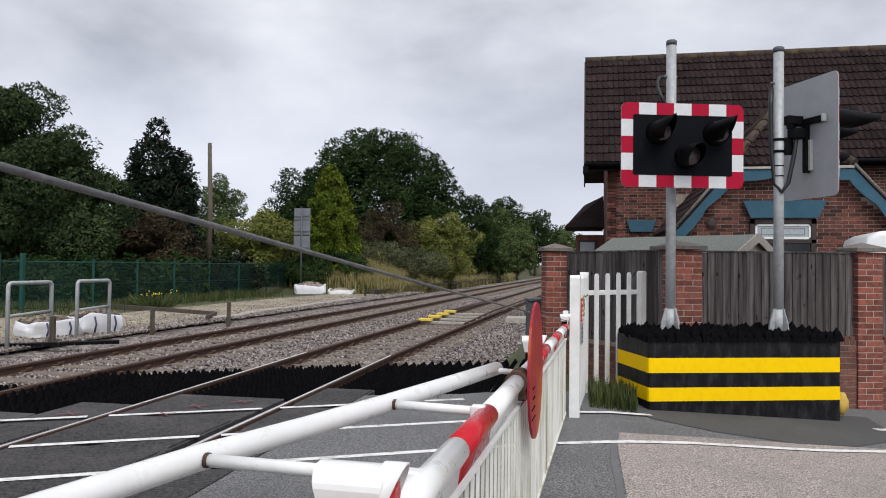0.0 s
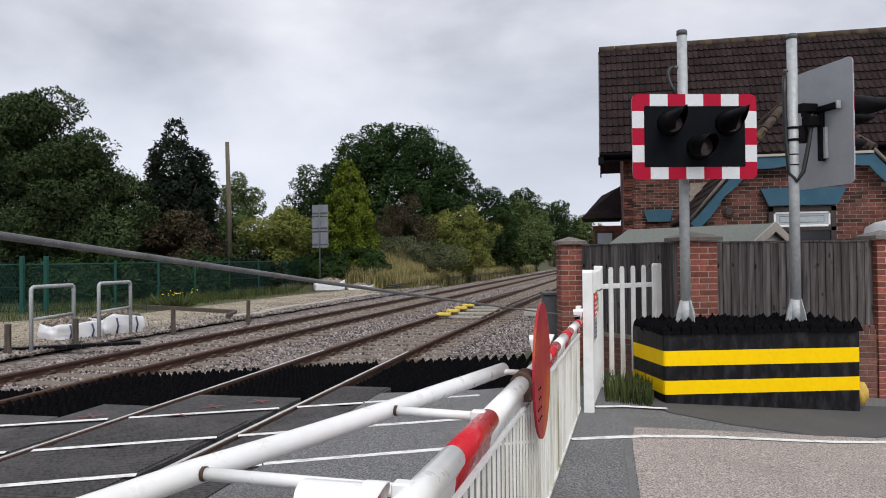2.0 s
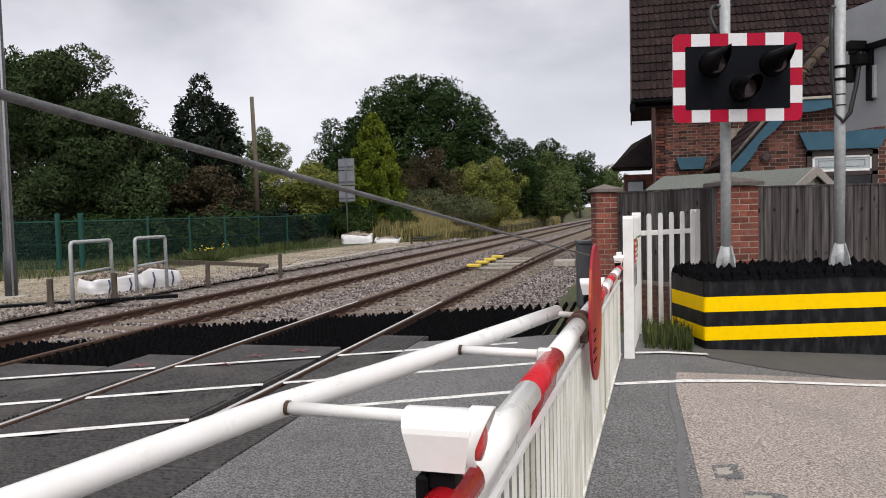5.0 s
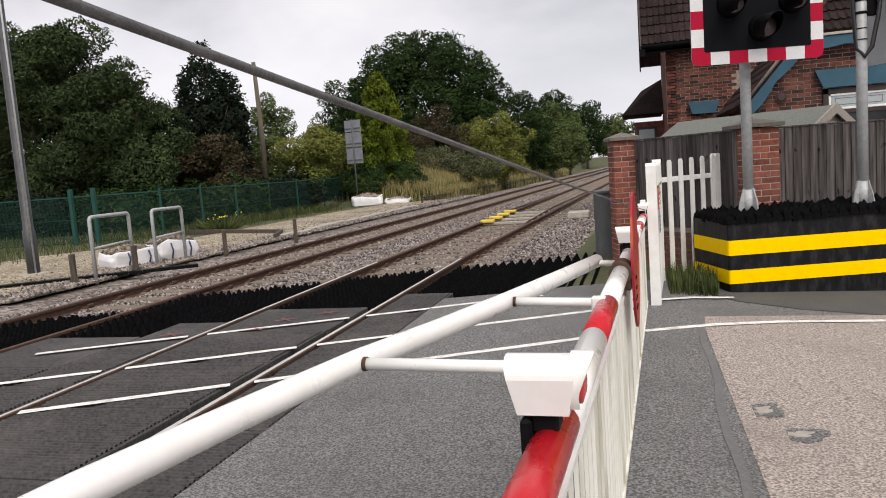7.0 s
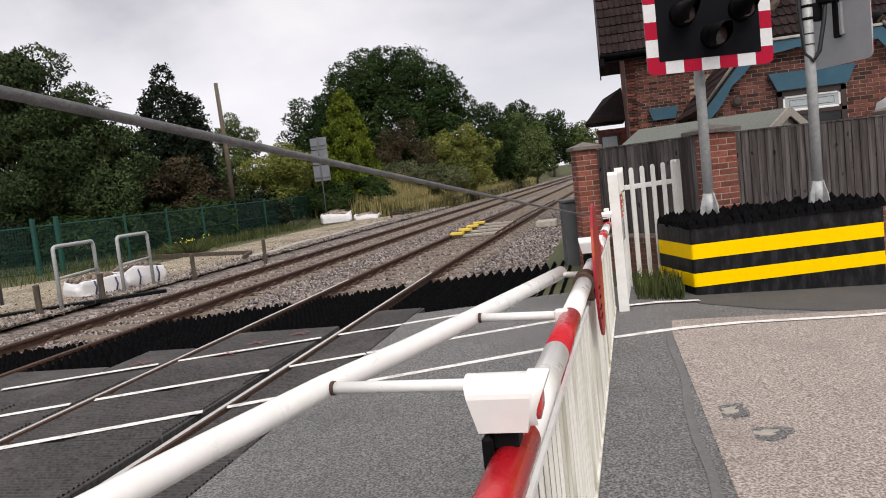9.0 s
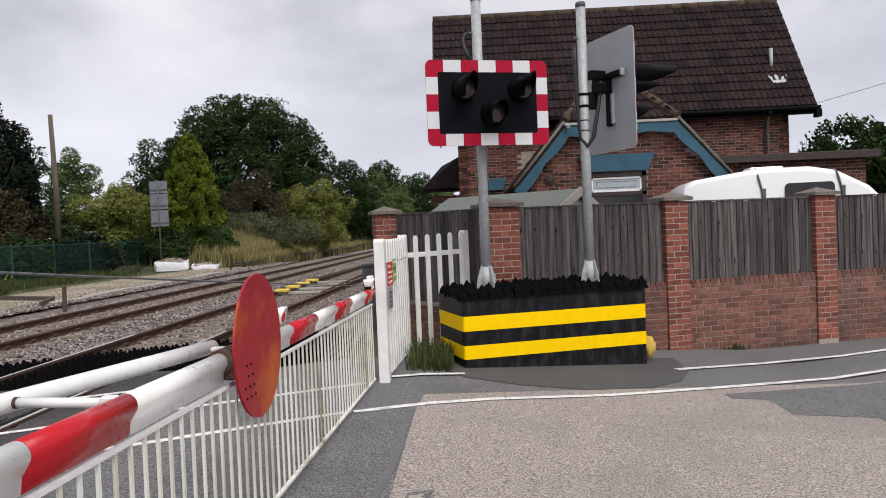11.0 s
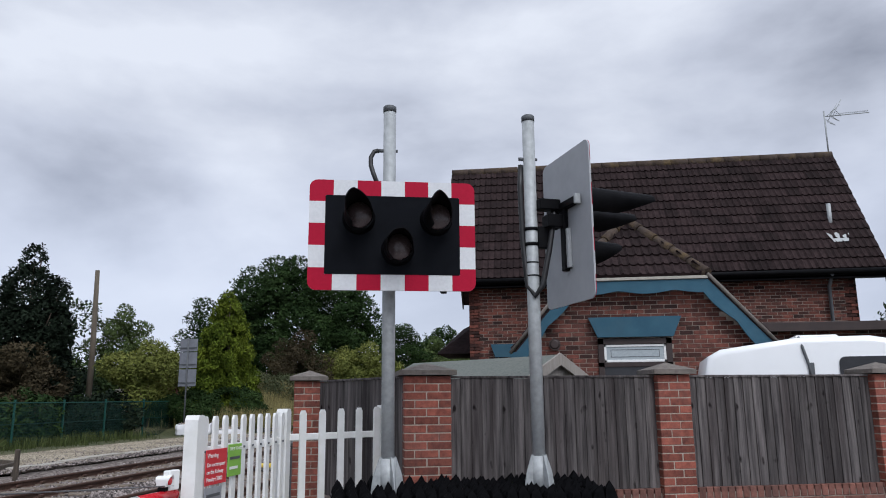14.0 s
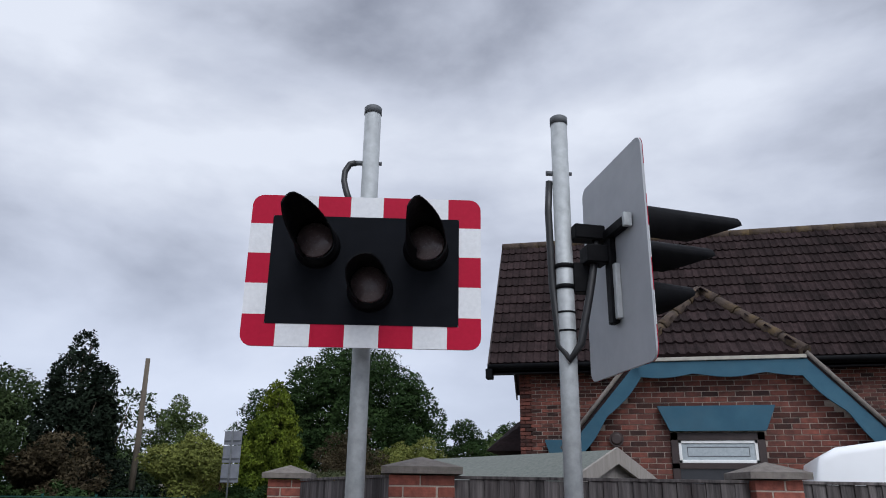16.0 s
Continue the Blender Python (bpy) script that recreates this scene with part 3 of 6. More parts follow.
def grid_patch(x0, x1, y0, y1, nx, ny, zf, clip=None):
    verts, faces = [], []
    for j in range(ny + 1):
        for i in range(nx + 1):
            x, y = x0 + (x1 - x0) * i / nx, y0 + (y1 - y0) * j / ny
            if clip:
                y = min(y, clip(x))
            verts.append((x, y, zf(x, y)))
    w = nx + 1
    for j in range(ny):
        for i in range(nx):
            faces.append((j * w + i, j * w + i + 1, (j + 1) * w + i + 1, (j + 1) * w + i))
    return verts, faces


def road_far_edge(x):
    return 8.2 + 0.3 * x if x > 0 else (8.9 if x > -1.0 else 8.6 + 0.3 * (x + 1.0))


v, f = grid_patch(-2.36, 14, -14, 16, 60, 60, lambda x, y: road_z(x, y) + (0.004 if x < 0.42 else 0.0), lambda x: 9.1 + 0.3 * x if x > -1 else 8.7 + 0.35 * (x + 1))
ob = from_arrays("road", v, f, M_ASPH, smooth=True)
tagged(ob, "grey asphalt road approaching the crossing", "road", kind="structure")
v, f = grid_patch(0.42, 13.5, -13, 8.5, 50, 40, lambda x, y: road_z(x, y) + 0.006, lambda x: 6.95 + 0.27 * x)
ob = from_arrays("worn_road", v, f, M_ASPH2, smooth=True)
tagged(ob, "older buff worn asphalt carriageway surface", "road", kind="structure")
v, f = grid_patch(3.0, 13.6, -13, 9.6, 30, 40, lambda x, y: road_z(x, y) + 0.009, lambda x: min(7.1 + 0.42 * (x - 3.0) + 0.27, 6.95 + 0.27 * x + 1.2))
f = [q for q in f if all(v[i][1] > 7.43 - 1.15 * (v[i][0] - 3.0) + 0.3 * (v[i][0] - 3.0) ** 1.5 * 0.35 for i in q)]
ob = from_arrays("grey_road", v, f, M_ASPH, smooth=True)
tagged(ob, "grey resurfaced strip of carriageway beside the buff asphalt", "road", kind="structure")
bm = bmesh.new()
rim = [(0.62, 8.25), (0.85, 7.9), (1.4, 7.62), (2.1, 7.5), (2.7, 7.7), (3.1, 8.1), (3.35, 8.7), (3.4, 9.5), (0.6, 8.8)]
sheet(bm, rim, lambda x, y: road_z(x, y) + 0.012, 0.05)
solo("tarmac_apron", bm, M_ASPH3, "dark patched tarmac apron round the striped planter", "road patch", kind="structure")
strip([(0.42 + 0.02 * math.sin(k * 1.7) - 0.012 * k, 7.5 - 0.5 * k) for k in range(18)], 0.05, lambda x, y: road_z(x, y) + 0.004, "tar_seam").data.materials[0] = M_SEAM
strip([(x, cross_line(x, 6.47)) for x in (-2.36, -1.6, -0.9, -0.12)], 0.085, lambda x, y: 0.004, "line")
strip([(x, cross_line(x, 7.62)) for x in (-2.36, -1.6, -0.9, -0.15)], 0.085, lambda x, y: 0.004, "line")
for a, b in ((-3.0, -2.37), (-4.46, -3.16), (-5.9, -4.63)):
    strip([(a, cross_line(a, 6.47)), ((a + b) / 2, cross_line((a + b) / 2, 6.47)), (b, cross_line(b, 6.47))], 0.085, lambda x, y: -0.0, "line")
    strip([(a, cross_line(a, 7.62)), ((a + b) / 2, cross_line((a + b) / 2, 7.62)), (b, cross_line(b, 7.62))], 0.085, lambda x, y: -0.0, "line")
    strip([(a, cross_line(a, 8.9)), ((a + b) / 2, cross_line((a + b) / 2, 8.9)), (b, cross_line(b, 8.9))], 0.085, lambda x, y: -0.0, "line")
strip([(x, cross_line(x, 8.9)) for x in (-2.36, -1.9, -1.2)], 0.085, lambda x, y: 0.004, "line")
strip([(-0.09, 6.37), (0.5, 6.7), (1.07, 6.95), (2.21, 7.28), (3.5, 7.85), (4.85, 8.5), (6.2, 9.15), (10, 10.9)], 0.085, lambda x, y: road_z(x, y) + 0.01, "line")
strip([(0.08, 7.77), (0.4, 7.95), (0.83, 8.05)], 0.09, lambda x, y: road_z(x, y) + 0.014, "line")
strip([(3.22, 8.72), (4.4, 9.3), (5.6, 9.85), (6.9, 10.4), (10, 11.7)], 0.09, lambda x, y: road_z(x, y) + 0.01, "line")


# ---- the lifting barrier ----
BOOM0 = Vector((-0.05, 7.5, 0.915))
BOOM_DIR = Vector((-0.033, -1.0, 0)).normalized()


def build_barrier():
    ang = math.degrees(math.atan2(BOOM_DIR.y, BOOM_DIR.x))
    t = thing("level_crossing_barrier", "red and white lowered crossing barrier with a white skirt and outrigger", "barrier", pose(BOOM0.x, BOOM0.y, 0, 0, -0.7, ang))
    # local x runs from the tip towards the pivot, local y to the road side
    z = BOOM0.z

    def band(x0, x1, r, red):
        """A boom section: a round top that narrows to a flat lip below."""
        prof = [(r * math.cos(radians(a)), r * math.sin(radians(a))) for a in range(-20, 201, 20)]
        prof += [(-0.3 * r, -1.35 * r), (-0.16 * r, -2.5 * r), (0.16 * r, -2.5 * r), (0.3 * r, -1.35 * r)]
        bm = bmesh.new()
        prism(bm, prof, x1 - x0 - 0.002, pose(x1, 0, z, 0, 0, 90))
        bmesh.ops.recalc_face_normals(bm, faces=bm.faces[:])
        ob = part("boom_band", bm, M_RED if red else M_WHITEG, t, "red painted boom band" if red else "white painted boom band")
        for p in ob.data.polygons:
            p.use_smooth = len(p.vertices) == 4

    cuts = [(0.0, 0.45), (0.45, 1.15), (1.15, 1.72), (1.72, 2.35), (2.35, 2.95), (2.95, 3.85)]
    red = True
    for a, b in cuts:
        band(a, b, 0.036, red)
        red = not red
    near = [(4.02, 4.86), (4.86, 5.42), (5.42, 6.15), (6.15, 6.9), (6.9, 7.5), (7.5, 9.2)]
    red = False
    for a, b in near:
        band(a, b, 0.04, red)
        red = not red
    bm = bmesh.new()
    tube(bm, [(3.8, 0, z), (3.86, 0, z), (3.86, 0, z), (3.92, 0, z), (3.92, 0, z), (3.97, 0, z), (3.97, 0, z), (4.04, 0, z)], [0.042, 0.042, 0.054, 0.054, 0.044, 0.044, 0.054, 0.054], 24)
    box(bm, 3.82, 4.0, -0.03, 0.05, z - 0.09, z + 0.02, 0.01)
    part("boom_clamp", bm, M_RUST, t, "rusty dark red clamp joining the boom sections")
    bpy.context.view_layer.update()
    # red target disc, set on the road side
    bm = bmesh.new()
    out = [(0.35 * math.cos(2 * math.pi * k / 40), 0.35 * math.sin(2 * math.pi * k / 40)) for k in range(40)]
    prism(bm, out, 0.012, pose(3.66, 0.05, z + 0.02))
    d = part("target_disc", bm, M_DISC, t, "round faded red target disc with orange rust")
    bm = bmesh.new()
    tube(bm, [(0, -0.011, 0), (0, 0.011, 0)], 0.006, 6)
    rv = finish(bm, "rivet", M_BLACKP)
    for k in range(10):
        o = new("rivet", rv)
        o.parent = d
        o.matrix_basis = pose(3.76 + 0.015 * k, 0.056, z - 0.2 + 0.05 * (k % 4))
    # flat web under the boom that carries the skirt
    bm = bmesh.new()
    box(bm, 0.02, 9.2, -0.012, 0.012, z - 0.13, z - 0.116)
    part("skirt_rail", bm, M_WHITE, t)
    bm = bmesh.new()
    box(bm, 0.02, 9.2, -0.012, 0.012, 0.045, 0.065, 0.003)
    part("skirt_bottom_rail", bm, M_CREAM, t)
    bm = bmesh.new()
    box(bm, -0.008, 0.008, -0.005, 0.005, 0.065, z - 0.12)
    me = finish(bm, "skirt_bar", M_CREAM)
    for i in range(90):
        s = new("skirt_bar", me)
        s.parent = t
        s.matrix_basis = pose(0.05 + 0.1 * i, 0, 0)
    # outrigger tube and its struts
    zo = z + 0.033
    bm = bmesh.new()
    P = [(3.78, -0.13), (4.3, -0.235), (4.92, -0.365), (5.4, -0.478), (5.82, -0.59), (6.3, -0.675), (6.66, -0.73), (7.4, -0.795), (8.4, -0.845)]
    tube(bm, [(x, y, zo) for x, y in P], 0.034, 18)
    tube(bm, [(3.68, -0.02, zo - 0.03), (3.8, -0.1, zo - 0.01), (3.86, -0.13, zo)], 0.015, 10)
    part("outrigger", bm, M_WHITEG, t, "white outrigger tube bracing the boom sideways")
    for x, yy in ((4.92, -0.365), (5.82, -0.59)):
        bm = bmesh.new()
        tube(bm, [(x + 0.01, yy + 0.04, zo), (x, -0.02, zo - 0.01)], 0.017, 10)
        st = part("outrigger_strut", bm, M_WHITEG, t)
        bm = bmesh.new()
        tube(bm, [(x + 0.01, yy + 0.03, zo), (x + 0.01, yy + 0.04, zo)], 0.0195, 10)
        part("collar", bm, M_RUST, st)
        bm = bmesh.new()
        box(bm, x - 0.022, x + 0.022, -0.05, 0.0, zo - 0.045, zo + 0.012, 0.005)
        part("bracket", bm, M_WHITE, st)
    # stay rope from the boom's tip up past the pivot
    bm = bmesh.new()
    pts = []
    inv = t.matrix_world.inverted()
    for k in range(40):
        s = 9.5 * k / 39
        pts.append(inv @ Vector((-0.0301 -0.04999 * s, 7.45 - s, 0.9749 +0.09165 * s -0.000772 * s * (8.5 - s))))
    tube(bm, pts, 0.0042, 8)
    part("stay_rope", bm, M_STEELWIRE, t, "grey steel stay rope running to the boom tip")
    bm = bmesh.new()
    box(bm, -0.01, 0.12, -0.025, 0.025, z + 0.03, z + 0.16, 0.006)
    part("tip_bracket", bm, M_WHITEG, t)
    # boom lamps in hooded white boxes
    for x, s in ((6.27, 0.9), (3.22, 0.8), (0.14, 0.6)):
        zc = z + 0.046 + 0.075 * s
        w, h = 0.056 * s, 0.1 * s
        prof = [(-w * 0.85, -h * 0.5), (w * 0.85, -h * 0.5), (w * 1.05, h * 0.25)] + [(w * 1.05 * math.cos(radians(a)), h * 0.25 + h * 0.4 * math.sin(radians(a))) for a in range(15, 180, 15)] + [(-w * 1.05, h * 0.25)]
        bm = bmesh.new()
        prism(bm, prof, 0.125 * s, pose(x, -0.07 * s, zc))
        for v in bm.verts:
            v.co.y *= 1 + 3.6 * (v.co.z - zc)
        bmesh.ops.recalc_face_normals(bm, faces=bm.faces[:])
        lamp = part("boom_lamp", bm, M_WHITEG, t, "white hooded boom lamp with a red lens")
        bm = bmesh.new()
        tube(bm, [(x, 0.055 * s, zc + 0.008), (x, 0.07 * s, zc + 0.008), (x, 0.078 * s, zc + 0.008)], [0.046 * s, 0.045 * s, 0.02 * s], 20)
        part("lens", bm, M_REDLENS, lamp, "round red lamp lens")
        bm = bmesh.new()
        n = 20
        ring = []
        for k in range(n + 1):
            a = radians(-50 + 280 * k / n)
            ln = s * (0.012 + 0.03 * max(0.0, math.sin(a) * 0.8 + 0.2))
            ring.append([bm.verts.new((x + r * math.cos(a), yy, zc + 0.008 + r * 1.12 * math.sin(a))) for r, yy in ((0.052 * s, 0.05 * s), (0.052 * s, 0.055 * s + ln), (0.056 * s, 0.055 * s + ln), (0.056 * s, 0.05 * s))])
        for p, q in zip(ring, ring[1:]):
            for k in range(3):
                bm.faces.new((p[k], p[k + 1], q[k + 1], q[k])).smooth = True
        part("hood", bm, M_WHITEG, lamp)
        bm = bmesh.new()
        box(bm, x - 0.035 * s, x + 0.035 * s, -0.035 * s, 0.02, z + 0.03, zc - 0.045 * s, 0.006)
        box(bm, x - 0.02 * s, x + 0.05 * s, -0.055 * s, -0.03 * s, z - 0.03, z + 0.06, 0.006)
        part("clamp", bm, M_BLACKP, lamp)


build_barrier()


# ---- the striped planter and the crossing signals ----
def build_planter():
    m = pose(0.828, 8.37, 0, 0, 0, 16.8)
    t = thing("striped_planter", "black kerb planter with two yellow stripes at the crossing", "planter", m)
    L, D = 2.24, 0.95
    plan = [(0, 0), (L, 0), (L, D), (-0.03, D)]

    def ring(z0, z1, grow, mat_, name, label=""):
        bm = bmesh.new()
        c = Vector((L / 2 - 0.1, D / 2))
        pts = []
        for p in plan:
            v = Vector(p)
            pts.append((v + (v - c).normalized() * grow))
        a = [bm.verts.new((p.x, p.y, z0)) for p in pts]
        b = [bm.verts.new((p.x, p.y, z1)) for p in pts]
        n = len(a)
        bm.faces.new(a[::-1])
        bm.faces.new(b)
        for i in range(n):
            j = (i + 1) % n
            bm.faces.new((a[i], a[j], b[j], b[i]))
        es = [e for e in bm.edges if abs(e.verts[0].co.z - e.verts[1].co.z) > 0.01]
        bmesh.ops.bevel(bm, geom=es, offset=0.03, segments=2, affect="EDGES", profile=0.5)
        return part(name, bm, mat_, t, label)

    ring(-0.25, 0.05, 0.0, M_PLBLACK, "base_course")
    ring(0.05, 0.2, 0.003, M_YELLOW, "yellow_band", "bright yellow painted band")
    ring(0.2, 0.36, 0.0, M_PLBLACK, "black_band")
    ring(0.36, 0.525, 0.003, M_YELLOW, "yellow_band", "bright yellow painted band")
    ring(0.525, 0.72, 0.004, M_PLBLACK, "top_course")
    # jagged rubber points over the top
    rng = random.Random(7)
    w, h = 0.052, 0.16
    bm = bmesh.new()
    lv = [[bm.verts.new((sx * q, sy * q, zz)) for sx, sy in ((-1, -1), (1, -1), (1, 1), (-1, 1))] for q, zz in ((w, 0), (0.032, 0.6 * h))]
    tip = bm.verts.new((0.006, -0.004, h))
    for k in range(4):
        n = (k + 1) % 4
        bm.faces.new((lv[0][k], lv[0][n], lv[1][n], lv[1][k]))
        bm.faces.new((lv[1][k], lv[1][n], tip))
    pm = finish(bm, "rubber_point", M_SPIKE)
    for i in range(22):
        for j in range(9):
            x, y = 0.03 + 0.104 * i, 0.03 + 0.111 * j
            ob = new("rubber_point", pm)
            ob.parent = t
            ob.matrix_basis = pose(x, y, 0.7, rng.uniform(-9, 9), rng.uniform(-9, 9), rng.uniform(-15, 15)) @ Matrix.Diagonal((1.08, 1.08, rng.uniform(0.65, 1.05), 1))


build_planter()


def hood(bm, x, z, r, length, y0=0.0, drop=0.45, lean=90, flat=16):
    """A lamp visor: a tube open below, longer above; it points along local -y."""
    n = 24
    inner, outer = [], []
    for lst, rr in ((outer, r), (inner, r - 0.008)):
        for k in range(n + 1):
            a = radians(-60 + 300 * k / n)
            d = abs((math.degrees(a) - lean + 180) % 360 - 180)
            s = 1.0 - max(0.0, min(1.0, (d - flat) / 45)) * 0.36 - max(0.0, min(1.0, (d - flat - 45) / 75)) * 0.56
            ln = length * s
            lst.append((bm.verts.new((x + rr * math.cos(a), y0, z + rr * math.sin(a))), bm.verts.new((x + rr * math.cos(a) * 0.93, y0 - ln, z + rr * math.sin(a) * 0.9 - drop * 0.04))))
    for k in range(n):
        for lst in (outer, inner):
            f = bm.faces.new((lst[k][0], lst[k + 1][0], lst[k + 1][1], lst[k][1]))
            f.smooth = True
        bm.faces.new((outer[k][1], outer[k + 1][1], inner[k + 1][1], inner[k][1]))


def build_signal_head(parent, m, w, h, nx, nz, lamps, hood_len):
    """The backing board with its chequered border and hooded lamps; local -y is its face."""
    bm = bmesh.new()
    prism(bm, round_rect(w, h, 0.07), 0.012)
    board = part("backing_board", bm, M_ALU, parent, "grey aluminium back of the signal board", m=m)
    bm = bmesh.new()
    bo = 0.135
    prism(bm, round_rect(w - 2 * bo, h - 2 * bo, 0.015), 0.006, pose(0, -0.008, 0))
    part("black_panel", bm, M_BOARD, board, "matt black centre panel")
    # border pieces
    for k in range(nx):
        x0, x1 = -w / 2 + w * k / nx, -w / 2 + w * (k + 1) / nx
        for top in (1, -1):
            bm = bmesh.new()
            z0, z1 = (h / 2 - bo, h / 2) if top > 0 else (-h / 2, -h / 2 + bo)
            if k in (0, nx - 1):
                rr = round_rect(w, h, 0.07)
                poly = clip_poly(rr, x0, x1, z0, z1)
            else:
                poly = [(x0, z0), (x1, z0), (x1, z1), (x0, z1)]
            prism(bm, poly, 0.003, pose(0, -0.005, 0))
            bmesh.ops.recalc_face_normals(bm, faces=bm.faces[:])
            part("border_square", bm, M_SIGRED if k % 2 == 0 else M_SIGWHT, board)
    for k in range(nz):
        z0, z1 = -h / 2 + h * k / nz, -h / 2 + h * (k + 1) / nz
        if k in (0, nz - 1):
            z0, z1 = (bo - h / 2, z1) if k == 0 else (z0, h / 2 - bo)
        for s in (1, -1):
            bm = bmesh.new()
            x0, x1 = (w / 2 - bo, w / 2) if s > 0 else (-w / 2, -w / 2 + bo)
            prism(bm, [(x0, z0), (x1, z0), (x1, z1), (x0, z1)], 0.003, pose(0, -0.005, 0))
            bmesh.ops.recalc_face_normals(bm, faces=bm.faces[:])
            part("border_square", bm, M_SIGRED if k % 2 == 0 else M_SIGWHT, board)
    for x, z in lamps:
        bm = bmesh.new()
        tube(bm, [(x, -0.008, z), (x, -0.04, z), (x, -0.13, z)], [0.14, 0.125, 0.118], 24)
        lamp = part("lamp_housing", bm, M_BLACKP, parent, "black round signal lamp housing", m=m)
        bm = bmesh.new()
        upper = z > 0
        hood(bm, x, z, 0.125, hood_len * (1.05 if upper else 0.62), -0.1, lean=143 if upper else 118, flat=24 if upper else 42)
        part("visor", bm, M_BLACKP, lamp)
        bm = bmesh.new()
        tube(bm, [(x, -0.132, z), (x, -0.147, z), (x, -0.156, z)], [0.112, 0.104, 0.03], 24)
        part("lens", bm, M_LENS, lamp, "dark unlit ribbed lens")
    return board


def clip_poly(poly, x0, x1, z0, z1):
    def cut(p, inside, cross):
        out = []
        for i, b in enumerate(p):
            a = p[i - 1]
            if inside(b):
                if not inside(a):
                    out.append(cross(a, b))
                out.append(b)
            elif inside(a):
                out.append(cross(a, b))
        return out

    def at(i, v):
        return lambda a, b: tuple(v if k == i else a[k] + (b[k] - a[k]) * (v - a[i]) / (b[i] - a[i]) for k in (0, 1))

    p = cut(poly, lambda q: q[0] >= x0, at(0, x0))
    p = cut(p, lambda q: q[0] <= x1, at(0, x1))
    p = cut(p, lambda q: q[1] >= z0, at(1, z0))
    return cut(p, lambda q: q[1] <= z1, at(1, z1))


def build_post(name, label, x, y, top, yaw, cable_side):
    t = thing(name, label, "crossing signal", pose(x, y, 0, 0, 0, yaw), group="crossing signals")
    bm = bmesh.new()
    tube(bm, [(0, 0, 0.6), (0, 0, top - 0.06)], 0.057, 24)
    part("post", bm, M_GALV, t, "mottled galvanised steel post")
    bm = bmesh.new()
    tube(bm, [(0, 0, top - 0.06), (0, 0, top - 0.01), (0, 0, top)], [0.061, 0.061, 0.05], 24)
    part("post_cap", bm, M_GREYBOX, t)
    bm = bmesh.new()
    for k in range(4):
        prism(bm, [(0.05, 0.72), (0.16, 0.72), (0.13, 0.9), (0.075, 1.05), (0.05, 1.05)], 0.012, pose(0, 0, 0, 0, 0, 20 + 90 * k) @ pose(0, -0.006, 0))
    tube(bm, [(0, 0, 0.7), (0, 0, 1.04)], 0.068, 20)
    part("base_flange", bm, M_GALV, t, "galvanised base socket with gusset fins")
    bm = bmesh.new()
    tube(bm, [(-0.02, 0, top - 0.43), (0.075, 0, top - 0.43)], 0.014, 8)
    tube(bm, [(-0.05, 0, top - 0.43), (-0.1, 0, top - 0.43)], 0.018, 8)
    part("cable_gland", bm, M_GREYBOX, t)
    bm = bmesh.new()
    if cable_side:
        tube(bm, [(-0.1, 0, top - 0.43), (-0.14, 0, top - 0.44), (-0.17, -0.01, top - 0.5), (-0.17, -0.03, top - 0.58), (-0.15, -0.06, top - 0.66), (-0.11, -0.1, top - 0.78)], 0.021, 10)
    else:
        tube(bm, [(-0.075, 0.03, top - 0.48), (-0.09, 0.02, top - 0.7), (-0.08, 0.02, top - 1.2), (-0.05, 0.0, top - 1.62), (0.0, -0.07, top - 1.72), (0.07, -0.08, top - 1.62), (0.14, -0.08, top - 1.3), (0.2, -0.05, top - 1.0), (0.22, 0, top - 0.85)], 0.025, 10)
    part("cable", bm, M_CABLE, t, "black looping signal cable")
    return t


sa = build_post("signal_post", "galvanised signal post with a red and white chequered three-lamp board", 1.114, 8.915, 4.175, 15.2, True)
build_signal_head(sa, pose(0.015, -0.30, 2.892), 1.415, 0.95, 7, 5, [(-0.29, 0.14), (0.37, 0.14), (0.04, -0.125)], 0.56)
bm = bmesh.new()
box(bm, -0.25, 0.25, -0.29, -0.06, 2.95, 3.0, 0.005)
box(bm, -0.07, 0.07, -0.29, 0.07, 2.7, 2.76, 0.005)
part("bracket", bm, M_BLACKP, sa)
sb = build_post("signal_post", "galvanised signal post carrying a grey-backed signal board facing away", 2.37, 9.245, 4.135, 14.8, False)
hb = pose(2.37, 9.245, 0, 0, 0, 14.8).inverted() @ pose(2.70, 9.25, 3.04, 0, 0, 114.5)
build_signal_head(sb, hb, 0.94, 1.4, 5, 7, [(-0.17, 0.22), (0.16, 0.12), (0.0, -0.22)], 0.62)
bm = bmesh.new()
box(bm, -0.3, 0.3, 0.012, 0.07, 0.16, 0.23, 0.008)
box(bm, -0.04, 0.04, 0.012, 0.06, -0.4, 0.2, 0.008)
box(bm, 0.02, 0.14, 0.05, 0.26, 0.17, 0.27, 0.008)
box(bm, -0.02, 0.12, 0.05, 0.2, 0.0, 0.12, 0.008)
br = part("bracket", bm, M_BLACKP, sb, "black mounting bracket and junction boxes", m=hb)
bm = bmesh.new()
box(bm, -0.09, -0.045, 0.012, 0.05, -0.38, -0.02, 0.006)
part("channel", bm, M_GALV, br)
bm = bmesh.new()
box(bm, -0.31, -0.28, 0.02, 0.075, 0.15, 0.24, 0.004)
part("end_cap", bm, M_GALV, br)
for z, hgt, rr in ((2.88, 0.03, 0.062), (3.02, 0.03, 0.062), (2.72, 0.012, 0.06), (2.6, 0.012, 0.06)):
    bm = bmesh.new()
    tube(bm, [(0, 0, z), (0, 0, z + hgt)], rr, 20)
    part("strap", bm, M_BLACKP, sb)
bm = bmesh.new()
